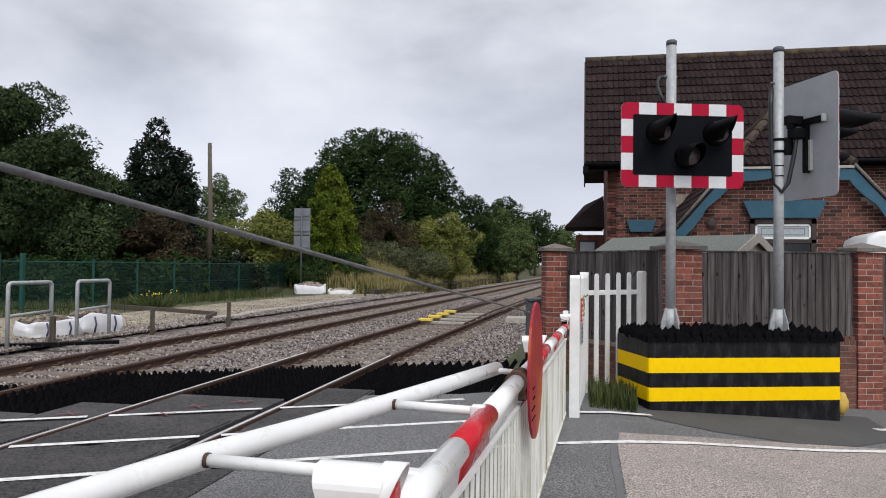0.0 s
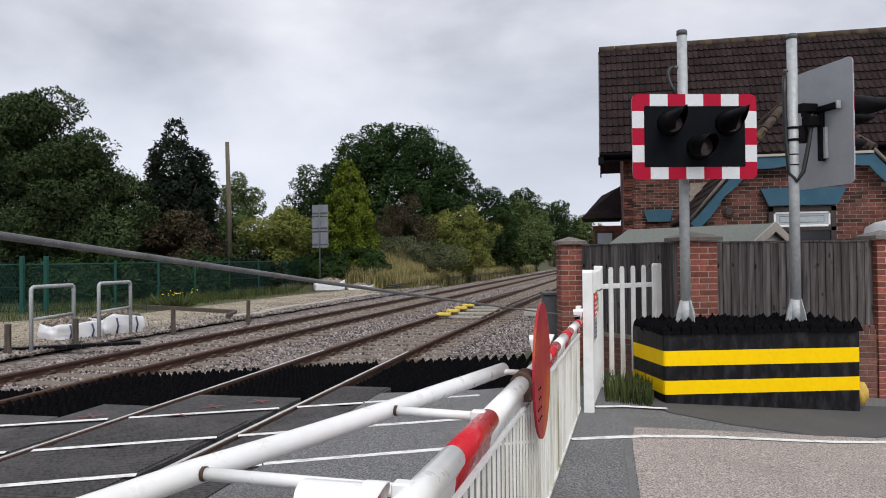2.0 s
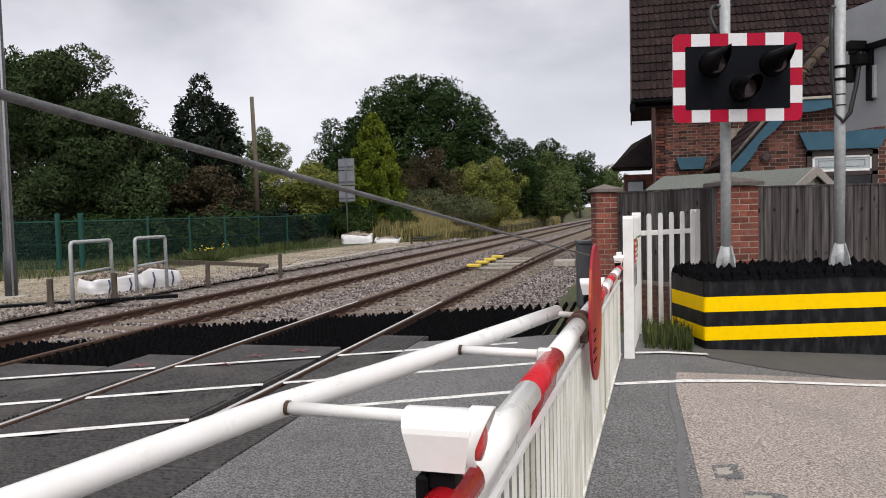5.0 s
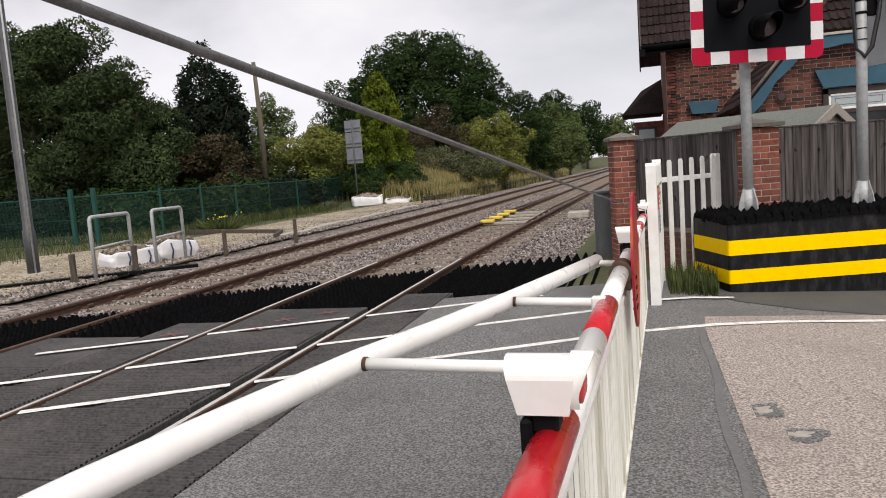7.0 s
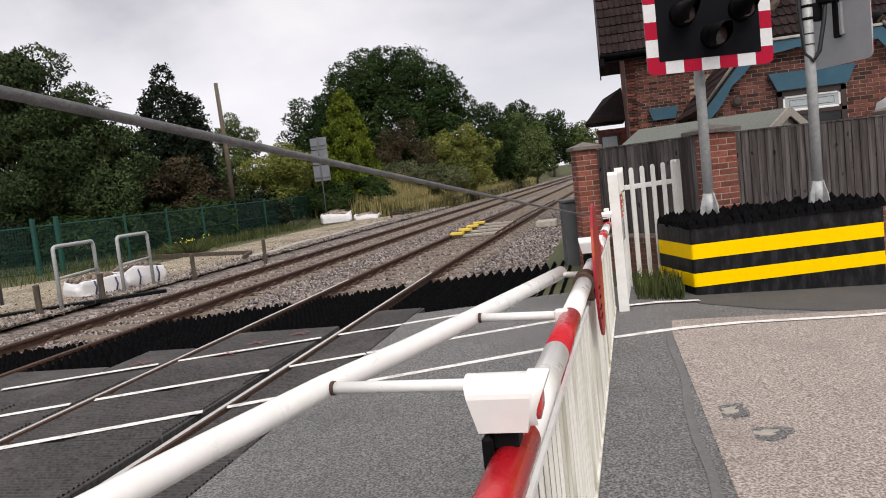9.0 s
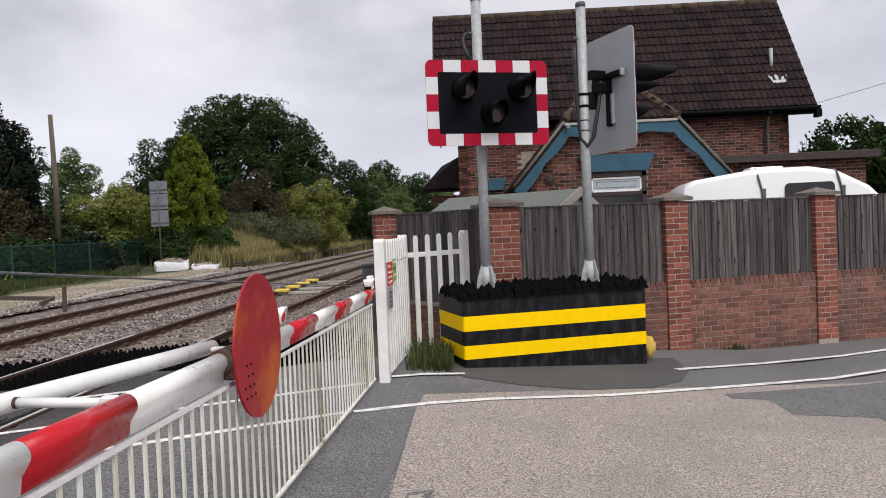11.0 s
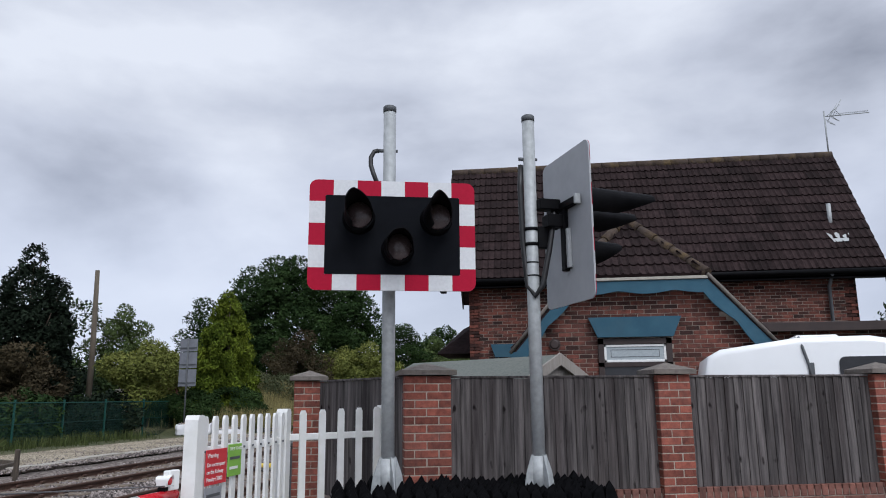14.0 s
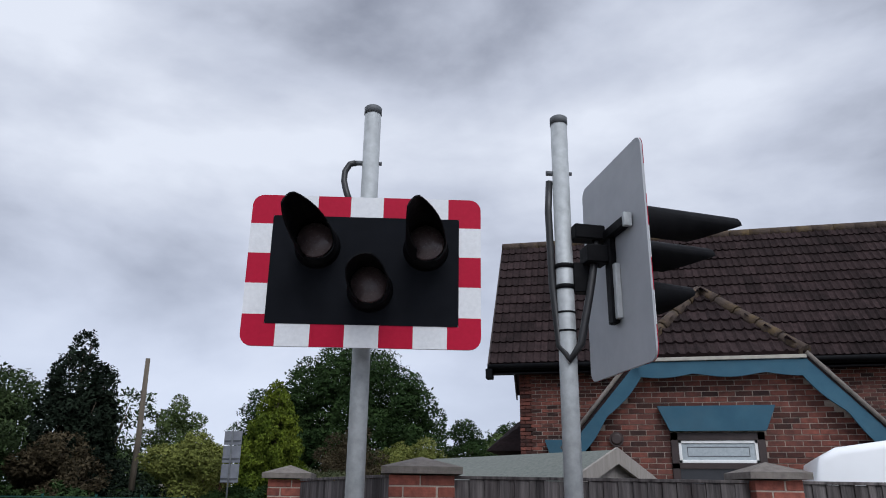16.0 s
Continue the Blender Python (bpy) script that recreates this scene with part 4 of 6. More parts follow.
box(bm, 0.05, 0.16, -0.04, 0.04, 2.86, 3.06, 0.006)
part("clamp_block", bm, M_BLACKP, sb)


# ---- white picket fence by the crossing ----
def picket_run(name, p0, p1, n, top0, top1, posts, label, rails):
    p0, p1 = Vector(p0), Vector(p1)
    d = p1 - p0
    L = d.length
    t = thing(name, label, "picket fence", pose(p0.x, p0.y, 0, 0, 0, math.degrees(math.atan2(d.y, d.x))), group="white picket fencing")
    for x, z, w in posts:
        bm = bmesh.new()
        s = w / 2
        prism(bm, [(-s, -0.15), (s, -0.15), (s, z - 0.03), (s * 0.6, z), (-s * 0.6, z), (-s, z - 0.03)], w, pose(x, -s, 0))
        part("post", bm, M_WHITE, t, "square white painted post")
    for k in range(n):
        x = L * (k + 0.5 + (0.0 if n > 7 else 0.1)) / (n + 0.3)
        z = top0 + (top1 - top0) * x / L
        bm = bmesh.new()
        w = 0.032
        prism(bm, [(-w, 0.06), (w, 0.06), (w, z - 0.03), (w * 0.5, z), (-w * 0.5, z), (-w, z - 0.03)], 0.02, pose(x, -0.045, 0))
        part("picket", bm, M_WHITE, t)
    for z in rails:
        bm = bmesh.new()
        box(bm, 0, L, -0.025, 0.02, z - 0.03, z + 0.03, 0.006)
        part("rail", bm, M_WHITE, t)
    return t


GP = (0.04, 7.57)
GC = (0.13, 9.1)
GE = (0.89, 9.89)
pg = picket_run("picket_gate", GP, GC, 10, 1.42, 1.42, [(0.0, 1.43, 0.1), (1.53, 1.45, 0.1)], "white painted picket wicket panel with notices beside the barrier", (0.3, 1.18))
picket_run("picket_fence", (0.17, 9.13), GE, 5, 1.43, 1.46, [(1.0, 1.47, 0.09)], "white painted picket fence panel in front of the boundary wall", (1.2,))
# notices on the panel
def lettering(text, size, x, y, z, parent, material):
    """Flat letters facing local -y, set from x, at the base line z."""
    cu = bpy.data.curves.new("lettering", "FONT")
    cu.body, cu.size, cu.extrude = text, size, 0.0008
    tmp = new("lettering", cu)
    bpy.context.view_layer.update()
    me = bpy.data.meshes.new_from_object(tmp)
    bpy.data.objects.remove(tmp)
    me.materials.clear()
    me.materials.append(material)
    ob = new("lettering", me)
    ob.parent = parent
    ob.matrix_basis = pose(x, y, z, 90, 0, 0)
    return ob


NOTICES = (
    (0.065, 0.37, 0.95, 1.19, M_SIGNR, "red warning notice with white lettering", M_WHITE, (("Warning", 0.045, 1.135), ("Do not trespass", 0.04, 1.075), ("on the Railway", 0.04, 1.025), ("Penalty £1000", 0.04, 0.975))),
    (0.39, 0.6, 0.98, 1.21, M_SIGNG, "lime green help notice with pale lettering", M_WHITE, (("TALK TO US", 0.034, 1.165),)),
    (0.065, 0.31, 0.72, 0.935, M_SIGNGY, "grey notice with dark lines of text", M_GREYBOX, ()),
)
for x0, x1, z0, z1, mt, lab, ink, words in NOTICES:
    bm = bmesh.new()
    box(bm, x0, x1, -0.062, -0.056, z0, z1, 0.002)
    nb = part("notice", bm, mt, pg, lab)
    for text, size, zz in words:
        lettering(text, size, x0 + 0.015, -0.063, zz, nb, ink)
    for k in range(2 if mt is M_SIGNG else 4 if mt is M_SIGNGY else 0):
        bm = bmesh.new()
        zz = (z1 - 0.045 - 0.045 * k) if mt is M_SIGNGY else (z1 - 0.09 - 0.07 * k)
        box(bm, x0 + 0.025, x1 - 0.03 - 0.03 * (k % 2), -0.0645, -0.0618, zz - 0.02, zz)
        part("text_bar", bm, M_GREYBOX if k < 1 or mt is M_SIGNGY else M_WHITE, nb)
# dark bolt heads where pickets meet the rail
bm = bmesh.new()
tube(bm, [(0, 0.006, 0), (0, -0.006, 0)], 0.009, 8)
bolt = finish(bm, "bolt", M_GREYBOX)
for k in range(10):
    ob = new("bolt", bolt)
    ob.parent = pg
    ob.matrix_basis = pose(1.532 * (k + 0.5) / 10.3, -0.048, 1.18)


# ---- brick wall, piers and board fence ----
FENCE = pose(1.56, 9.64, 0, 0, 0, 16.0)


def brick_mesh(w, d, h, name, material):
    bm = bmesh.new()
    box(bm, 0, w, 0, d, 0, h, 0.004)
    return finish(bm, name, material)


BR = {}


def lay(parent, x0, x1, z0, courses, y, material, name="brick", first=0, limit=None):
    """Stretcher courses of single bricks from x0 to x1, faces at local y."""
    n = 0
    for c in range(courses):
        z = z0 + 0.075 * c
        x = x0 - (0.1125 if (c + first) % 2 else 0.0)
        while x < x1 - 0.02:
            a, b = max(x, x0), min(x + 0.215, x1)
            if b - a > 0.04:
                key = (round(b - a, 2), material.name)
                if key not in BR:
                    BR[key] = brick_mesh(round(b - a, 2), 0.1, 0.065, "brick", material)
                ob = new(name, BR[key])
                ob.parent = parent
                ob.matrix_basis = pose(a, y + 0.003 * random.uniform(-1, 0.6), z)
                n += 1
            x += 0.225
    return n


def build_wall_and_fence():
    w = thing("boundary_wall", "low weathered red brick boundary wall below the board fence", "brick wall", FENCE, kind="structure")
    bm = bmesh.new()
    box(bm, -0.44, 13.0, 0.005, 0.2, -0.6, 0.62)
    part("mortar_core", bm, M_WMORTAR, w)
    lay(w, -0.44, 9.4, -0.34, 12, 0.0, M_BRICKW)
    bm = bmesh.new()
    box(bm, 0, 0.065, 0, 0.2, 0, 0.105, 0.004)
    hd = finish(bm, "coping_brick", M_BRICKW)
    for k in range(130):
        x = 0.0 + 0.0755 * k
        ob = new("coping_brick", hd)
        ob.parent = w
        ob.matrix_basis = pose(x, -0.002 + 0.003 * random.uniform(-1, 1), 0.56)
    # piers
    spots = [(-0.44, 0.44, 0), (2.05, 0.335, 1), (4.39, 0.335, 2), (6.73, 0.335, 3), (9.07, 0.335, 4)]
    for x, wd, k in spots:
        p = thing("brick_pier", "red brick gate pier with a stone cap" if wd > 0.4 else "red brick fence pier with a weathered stone cap", "brick pier", FENCE @ pose(x, -0.03, 0), group="boundary piers")
        build_pier(p, wd, 27)
    # the return that runs back towards the track
    p = thing("brick_pier", "red brick end pier with a stone cap beside the track", "brick pier", pose(-0.42, 10.95, 0, 0, 0, 16), group="boundary piers")
    build_pier(p, 0.335, 27)
    # board panels
    for x0, x1 in ((0.0, 2.05), (2.385, 4.39), (4.725, 6.73), (7.065, 9.07)):
        board_panel(FENCE @ pose(x0 + 0.005, 0.05, 0), x1 - x0 - 0.01, 0.665, 1.715)
    a, b = Vector((-0.12, 10.98)), Vector((1.13, 9.62))
    d = b - a
    board_panel(pose(a.x, a.y, 0, 0, 0, math.degrees(math.atan2(d.y, d.x))), d.length - 0.02, 0.5, 1.72)
    r = thing("return_wall", "short red brick return wall under the end fence panel", "brick wall", pose(a.x, a.y, 0, 0, 0, math.degrees(math.atan2(d.y, d.x))), kind="structure")
    bm = bmesh.new()
    box(bm, 0, d.length, -0.0, 0.1, -0.4, 0.48)
    part("mortar_core", bm, M_WMORTAR, r)
    lay(r, 0, d.length, -0.3, 10, -0.012, M_BRICKW)


def build_pier(p, wd, courses):
    bm = bmesh.new()
    box(bm, 0.004, wd - 0.004, 0.004, wd - 0.004, -0.5, 1.73)
    part("mortar_core", bm, M_MORTAR, p)
    for c in range(courses):
        z = -0.28 + 0.075 * c
        cutsx = ([0.215, wd] if c % 2 == 0 else [wd - 0.215, wd]) if wd < 0.4 else ([0.215, 0.44] if c % 2 == 0 else [0.1025, 0.3275, 0.44])
        x = 0.0
        for cx in cutsx:
            a, b = x, cx - (0.01 if cx < wd else 0)
            key = ("p", round(b - a, 3))
            if key not in BR:
                BR[key] = brick_mesh(b - a, 0.1025, 0.065, "brick", M_BRICK)
            for y in (0.0, wd - 0.1025):
                ob = new("brick", BR[key])
                ob.parent = p
                ob.matrix_basis = pose(a + 0.003 * random.uniform(-1, 1), y, z)
            x = cx
        # sides
        key = ("ps", round(wd - 0.21, 3))
        if key not in BR:
            BR[key] = brick_mesh(0.1, wd - 0.22, 0.065, "brick", M_BRICK)
        for xx in (0.0, wd - 0.1):
            ob = new("brick", BR[key])
            ob.parent = p
            ob.matrix_basis = pose(xx, 0.11, z)
    bm = bmesh.new()
    o = 0.05
    zt = 1.745
    vs = [bm.verts.new(v) for v in ((-o, -o, zt), (wd + o, -o, zt), (wd + o, wd + o, zt), (-o, wd + o, zt), (-o, -o, zt + 0.045), (wd + o, -o, zt + 0.045), (wd + o, wd + o, zt + 0.045), (-o, wd + o, zt + 0.045), (wd / 2, wd / 2, zt + 0.12))]
    for f in ((3, 2, 1, 0), (0, 1, 5, 4), (1, 2, 6, 5), (2, 3, 7, 6), (3, 0, 4, 7), (4, 5, 8), (5, 6, 8), (6, 7, 8), (7, 4, 8)):
        bm.faces.new([vs[k] for k in f])
    part("cap", bm, M_CAP, p, "weathered pyramid stone cap")


def board_panel(m, length, z0, z1):
    t = thing("board_fence_panel", "grey weathered feather-edge board fence panel between brick piers", "fence panel", m, group="board fence panels")
    n = round(length / 0.102)
    s = length / n
    for k in range(n):
        bm = bmesh.new()
        a = s * k
        h = z1 + random.uniform(-0.006, 0.006)
        vs = [bm.verts.new(v) for v in ((a, 0.0, z0), (a + s + 0.012, 0.014, z0), (a + s + 0.012, 0.022, z0), (a, 0.022, z0), (a, 0.0, h), (a + s + 0.012, 0.014, h), (a + s + 0.012, 0.022, h), (a, 0.022, h))]
        for f in ((0, 1, 5, 4), (1, 2, 6, 5), (2, 3, 7, 6), (3, 0, 4, 7), (4, 5, 6, 7), (3, 2, 1, 0)):
            bm.faces.new([vs[i] for i in f])
        part("board", bm, M_WOOD, t)
    bm = bmesh.new()
    box(bm, 0, length, -0.006, 0.03, z1, z1 + 0.022, 0.003)
    part("top_rail", bm, M_WOOD, t)


build_wall_and_fence()


# ---- the brick cottage ----
HOUSE = pose(0.21, 22.03, 0)          # local x along the ridge, local -y towards the road


def house_bricks(parent, y, inside, x0, x1, z0, z1, name="brickwork", hole=None):
    """Proud bricks on a wall face, joined, each an island."""
    verts, faces = [], []
    c = 0
    z = z0
    while z < z1:
        x = x0 - (0.1125 if c % 2 else 0)
        while x < x1:
            a, b = max(x, x0), min(x + 0.215, x1)
            if hole and z < hole[2] and a < hole[1] and b > hole[0]:
                if a < hole[0]:
                    b = hole[0]
                elif b > hole[1]:
                    a = hole[1]
            if b - a > 0.05 and inside(a, z) and inside(b, z) and inside(a, z + 0.065) and inside(b, z + 0.065):
                k = len(verts)
                j = 0.004 * random.random()
                for yy, e in ((y, 0.0), (y - 0.006 - j, 0.003)):
                    verts += [(a + e, yy, z + e), (b - e, yy, z + e), (b - e, yy, z + 0.065 - e), (a + e, yy, z + 0.065 - e)]
                faces += [tuple(k + i for i in q) for q in ((4, 5, 6, 7), (0, 1, 5, 4), (1, 2, 6, 5), (2, 3, 7, 6), (3, 0, 4, 7))]
            x += 0.225
        z += 0.075
        c += 1
    ob = from_arrays(name, verts, faces, M_HBRICK, parent)
    ob["kind"] = "stuff"
    return ob


TILES = {}


def tile_mesh(material):
    """One interlocking roof tile: two rolls and a pan, thick lower edge; local x across, y up the slope."""
    if material.name in TILES:
        return TILES[material.name]
    w, l = 0.3, 0.39
    prof = [(0, 0.012), (0.04, 0.034), (0.08, 0.012), (0.15, 0.008), (0.19, 0.034), (0.23, 0.012), (0.3, 0.008)]
    bm = bmesh.new()
    lo = [bm.verts.new((x, 0, z * 1.4 + 0.034)) for x, z in prof]
    hi = [bm.verts.new((x, l, z)) for x, z in prof]
    un = [bm.verts.new((x, 0.0, -0.002)) for x, z in prof]
    for i in range(len(prof) - 1):
        bm.faces.new((lo[i], lo[i + 1], hi[i + 1], hi[i]))
        bm.faces.new((un[i], un[i + 1], lo[i + 1], lo[i]))
    TILES[material.name] = finish(bm, "roof_tile", material)
    return TILES[material.name]


def tile_slope(parent, m, width, length, keep=lambda x, y: True, singles=300):
    """Rows of tiles laid up a slope; m takes local x across and y up the slope."""
    nx, ny = math.ceil(width / 0.3), math.ceil(length / 0.31)
    me = tile_mesh(M_TILE)
    rest_v, rest_f = [], []
    src = [v.co.copy() for v in me.vertices]
    polys = [tuple(p.vertices) for p in me.polygons]
    n = 0
    for j in range(ny):
        for i in range(nx):
            x, y = width * i / nx, 0.31 * j
            if not keep(x + 0.15, y + 0.15):
                continue
            loc = m @ pose(x, y, 0.004 * random.random(), 0, 0, random.uniform(-0.5, 0.5)) @ Matrix.Diagonal((width / nx / 0.3, min(1.0, (length - y) / 0.39 + 0.05), 1, 1))
            if n < singles:
                ob = new("roof_tile", me)
                ob.parent = parent
                ob.matrix_basis = loc
                n += 1
            else:
                k = len(rest_v)
                rest_v += [tuple(loc @ v) for v in src]
                rest_f += [tuple(k + q for q in p) for p in polys]
    if rest_v:
        ob = from_arrays("roof_tiling", rest_v, rest_f, M_TILEJ, parent)
        ob["kind"] = "stuff"


def slope_frame(origin, across, up):
    a, u = Vector(across).normalized(), Vector(up).normalized()
    n = a.cross(u)
    return Matrix(((a.x, u.x, n.x, origin[0]), (a.y, u.y, n.y, origin[1]), (a.z, u.z, n.z, origin[2]), (0, 0, 0, 1)))


def build_house():
    h = thing("brick_cottage", "old red brick cottage with steep brown tiled roof and blue trim", "house", HOUSE)
    L, ez, rz, d = 9.86, 4.25, 7.6, 2.3
    wx0, wx1, wy = 0.5, 9.2, -1.95
    # main body: front, back and gable ends
    bm = bmesh.new()
    box(bm, wx0, wx1, wy, wy + 0.25, -0.6, 4.35)
    box(bm, wx0, wx1, 1.7, 1.95, -0.6, 4.35)
    part("wall", bm, M_HMORTAR, h)
    for x in (wx0, wx1 - 0.25):
        bm = bmesh.new()
        prism(bm, [(-1.95, -0.6), (1.95, -0.6), (1.95, 4.6), (0, 7.35), (-1.95, 4.6)], 0.25, pose(x + 0.25, 0, 0, 0, 0, 90))
        bmesh.ops.recalc_face_normals(bm, faces=bm.faces[:])
        part("wall", bm, M_HBRICK, h)
    house_bricks(h, wy, lambda x, z: wx0 - 0.01 <= x <= wx1 + 0.01 and not (2.2 < x < 5.6 and z < 3.4), wx0, wx1, 0.9, 4.2)
    up = Vector((0, d, rz - ez))
    m = slope_frame((-0.08, -d, ez), (1, 0, 0), up)
    bm = bmesh.new()
    box(bm, 0, L, 0, up.length, -0.06, -0.004)
    part("roof_deck", bm, M_TILEJ, h, m=m)
    tile_slope(h, m, L, up.length)
    m2 = slope_frame((L - 0.08, d, ez), (-1, 0, 0), (0, -d, rz - ez))
    bm = bmesh.new()
    box(bm, 0, L, 0, up.length, -0.06, 0.0)
    part("roof", bm, M_TILEJ, h, m=m2)
    for k in range(22):
        bm = bmesh.new()
        a = -0.1 + L * k / 22
        tube(bm, [(a, 0, rz - 0.03), (a + L / 22 - 0.006, 0, rz - 0.03)], 0.12, 10)
        part("ridge_tile", bm, M_RIDGE, h)
    # verge boards, gutters, downpipe
    for x in (-0.12, L - 0.1):
        bm = bmesh.new()
        prism(bm, [(-2.3, 4.1), (-2.3, 4.25), (0, 7.55), (2.3, 4.25), (2.3, 4.1), (0, 7.3)], 0.04, pose(x + 0.04, 0, 0, 0, 0, 90))
        bmesh.ops.recalc_face_normals(bm, faces=bm.faces[:])
        part("verge_board", bm, M_DARKW, h)
    bm = bmesh.new()
    tube(bm, [(-0.1, -2.36, 4.2), (L - 0.02, -2.36, 4.2)], 0.055, 10)
    box(bm, -0.1, L - 0.05, -2.3, -1.95, 4.08, 4.12)
    box(bm, -0.1, L - 0.05, -2.3, -2.26, 4.05, 4.2)
    box(bm, -0.14, 0.0, -2.42, -2.2, 3.95, 4.15, 0.01)
    box(bm, L - 0.14, L, -2.42, -2.2, 3.95, 4.15, 0.01)
    part("gutter", bm, M_BLACKP, h, "black rainwater gutter")
    bm = bmesh.new()
    tube(bm, [(8.6, -2.3, 4.15), (8.6, -2.05, 3.9), (8.6, -2.05, 2.9), (8.75, -2.05, 2.75)], 0.04, 10)
    part("downpipe", bm, M_GREYBOX, h)
    # lead-flashed vent pipe on the slope
    bm = bmesh.new()
    tube(bm, [(9.0, -1.45, 5.3), (9.0, -1.45, 5.95)], 0.05, 10)
    fm = slope_frame((8.78, -1.62, 5.15), (1, 0, 0), up)
    prism(bm, [(0, 0), (0.12, 0.1), (0.22, 0.0), (0.32, 0.12), (0.5, 0.03), (0.42, 0.3), (0.1, 0.32)], 0.012, fm @ pose(0, 0, 0.09, 90, 0, 0))
    part("vent_pipe", bm, M_GALV, h, "grey lead-flashed vent pipe")
    # front wing with a half-hipped gable
    gy = -6.43
    gx0, gx1 = 2.05, 5.72
    wing = [(gx0, -0.6), (gx1, -0.6), (gx1, 2.55), (4.9, 3.5), (2.8, 3.5), (gx0, 2.55)]
    bm = bmesh.new()
    prism(bm, wing, 0.25, pose(0, gy, 0))
    bmesh.ops.recalc_face_normals(bm, faces=bm.faces[:])
    part("wing_wall", bm, M_HMORTAR, h)
    for x in (gx0, gx1 - 0.25):
        bm = bmesh.new()
        box(bm, x, x + 0.25, gy + 0.25, wy, -0.6, 2.5)
        part("wing_wall", bm, M_HBRICK, h)

    def inside(x, z):
        if not gx0 - 0.001 <= x <= gx1 + 0.001 or z > 3.5:
            return False
        if z > 2.55 and not (gx0 + (z - 2.55) * 0.79 <= x <= gx1 - (z - 2.55) * 0.86):
            return False
        return not (3.151 < x < 4.379 and z < 2.5)

    house_bricks(h, gy, inside, gx0, gx1, 0.9, 3.5, hole=(3.15, 4.38, 2.5))
    # wing roof: two slopes and the hip
    apex_y, apex_z, cx = gy + 1.2, 4.83, 3.86
    for side in (-1, 1):
        ex = 1.72 if side < 0 else 6.05
        up2 = Vector((cx - ex, 0, apex_z - 2.32))
        if side < 0:
            fr = slope_frame((ex, 0.4, 2.32), (0, -1, 0), up2)
        else:
            fr = slope_frame((ex, gy - 0.22, 2.32), (0, 1, 0), up2)
        wl_ = 0.4 - (gy - 0.22)
        ll = up2.length
        knee = ll * (3.52 - 2.32) / (apex_z - 2.32)

        def keep(x, y, side=side, wl_=wl_, knee=knee, ll=ll):
            s = wl_ - x if side < 0 else x      # distance in from the gable's edge
            return y < knee or s > 1.35 * (y - knee) / (ll - knee)

        tile_slope(h, fr, wl_, ll, keep, singles=120)
        bm = bmesh.new()
        if side < 0:
            pts = [(0, 0), (wl_, 0), (wl_, knee), (wl_ - 1.35, ll), (0, ll)]
        else:
            pts = [(0, 0), (wl_, 0), (wl_, ll), (1.35, ll), (0, knee)]
        sheet(bm, pts, 0.0, 0.05)
        part("roof_deck", bm, M_TILEJ, h, m=fr)
    hx0, hx1, hz = 2.72, 5.0, 3.53
    hup = Vector((0, apex_y - (gy - 0.22), apex_z - hz))
    fr = slope_frame((hx0, gy - 0.22, hz), (1, 0, 0), hup)
    hl = hup.length
    tile_slope(h, fr, hx1 - hx0, hl, lambda x, y: 1.14 * y / hl - 0.06 < x < 2.28 - 1.14 * y / hl + 0.06, singles=60)
    bm = bmesh.new()
    sheet(bm, [(0, 0), (2.28, 0), (1.14, hl)], 0.0, 0.05)
    part("roof_deck", bm, M_TILEJ, h, m=fr)
    for ex, sgn in ((hx0, 1), (hx1, -1)):
        a, b = Vector((ex, gy - 0.22, hz + 0.03)), Vector((cx, apex_y, apex_z + 0.03))
        for k in range(5):
            bm = bmesh.new()
            tube(bm, [a + (b - a) * (k / 5), a + (b - a) * ((k + 0.96) / 5)], [0.1, 0.085], 9)
            part("hip_tile", bm, M_RIDGE, h)
    bm = bmesh.new()
    tube(bm, [(cx, apex_y, apex_z), (cx, wy + 1.0, apex_z)], 0.1, 9)
    part("ridge_tile", bm, M_RIDGE, h)
    # blue scalloped bargeboards
    for a, b, nm in (((1.66, 2.2), (2.72, 3.46), 0), ((2.72, 3.46), (5.0, 3.46), 1), ((5.0, 3.46), (6.1, 2.22), 2)):
        va, vb = Vector(a), Vector(b)
        dr = (vb - va).normalized()
        nrm = Vector((dr.y, -dr.x))
        if nm == 1:
            nrm = Vector((0, -1))
        n = 26
        depth = 0.2
        top = [va + (vb - va) * (k / n) for k in range(n + 1)]
        bot = []
        for k, p in enumerate(top):
            s = k / n * (vb - va).length
            dd = depth * (0.82 + 0.3 * abs(math.sin(s * 3.4 + 0.4)))
            bot.append(p + nrm * dd)
        bm = bmesh.new()
        prism(bm, [tuple(p) for p in top] + [tuple(p) for p in reversed(bot)], 0.035, pose(0, gy - 0.22 - 0.002 * nm, 0))
        bmesh.ops.recalc_face_normals(bm, faces=bm.faces[:])
        part("bargeboard", bm, M_BLUE, h, "blue painted scalloped bargeboard")
    for a, b in (((1.66, 2.22), (2.72, 3.5)), ((5.0, 3.5), (6.1, 2.24))):
        bm = bmesh.new()
        tube(bm, [(a[0], gy - 0.24, a[1] + 0.05), (b[0], gy - 0.24, b[1] + 0.05)], 0.03, 8)
        part("verge_pointing", bm, M_CAP, h, "grey mortar along the tile verge")
    bm = bmesh.new()
    box(bm, 2.72, 5.0, gy - 0.25, gy - 0.2, 3.47, 3.52, 0.004)
    part("fascia_capping", bm, M_CONC, h)
    bm = bmesh.new()
    tube(bm, [(2.74, gy - 0.22, 3.5), (2.8, gy - 0.34, 3.44)], 0.04, 10)
    part("flood_lamp", bm, M_GALV, h)
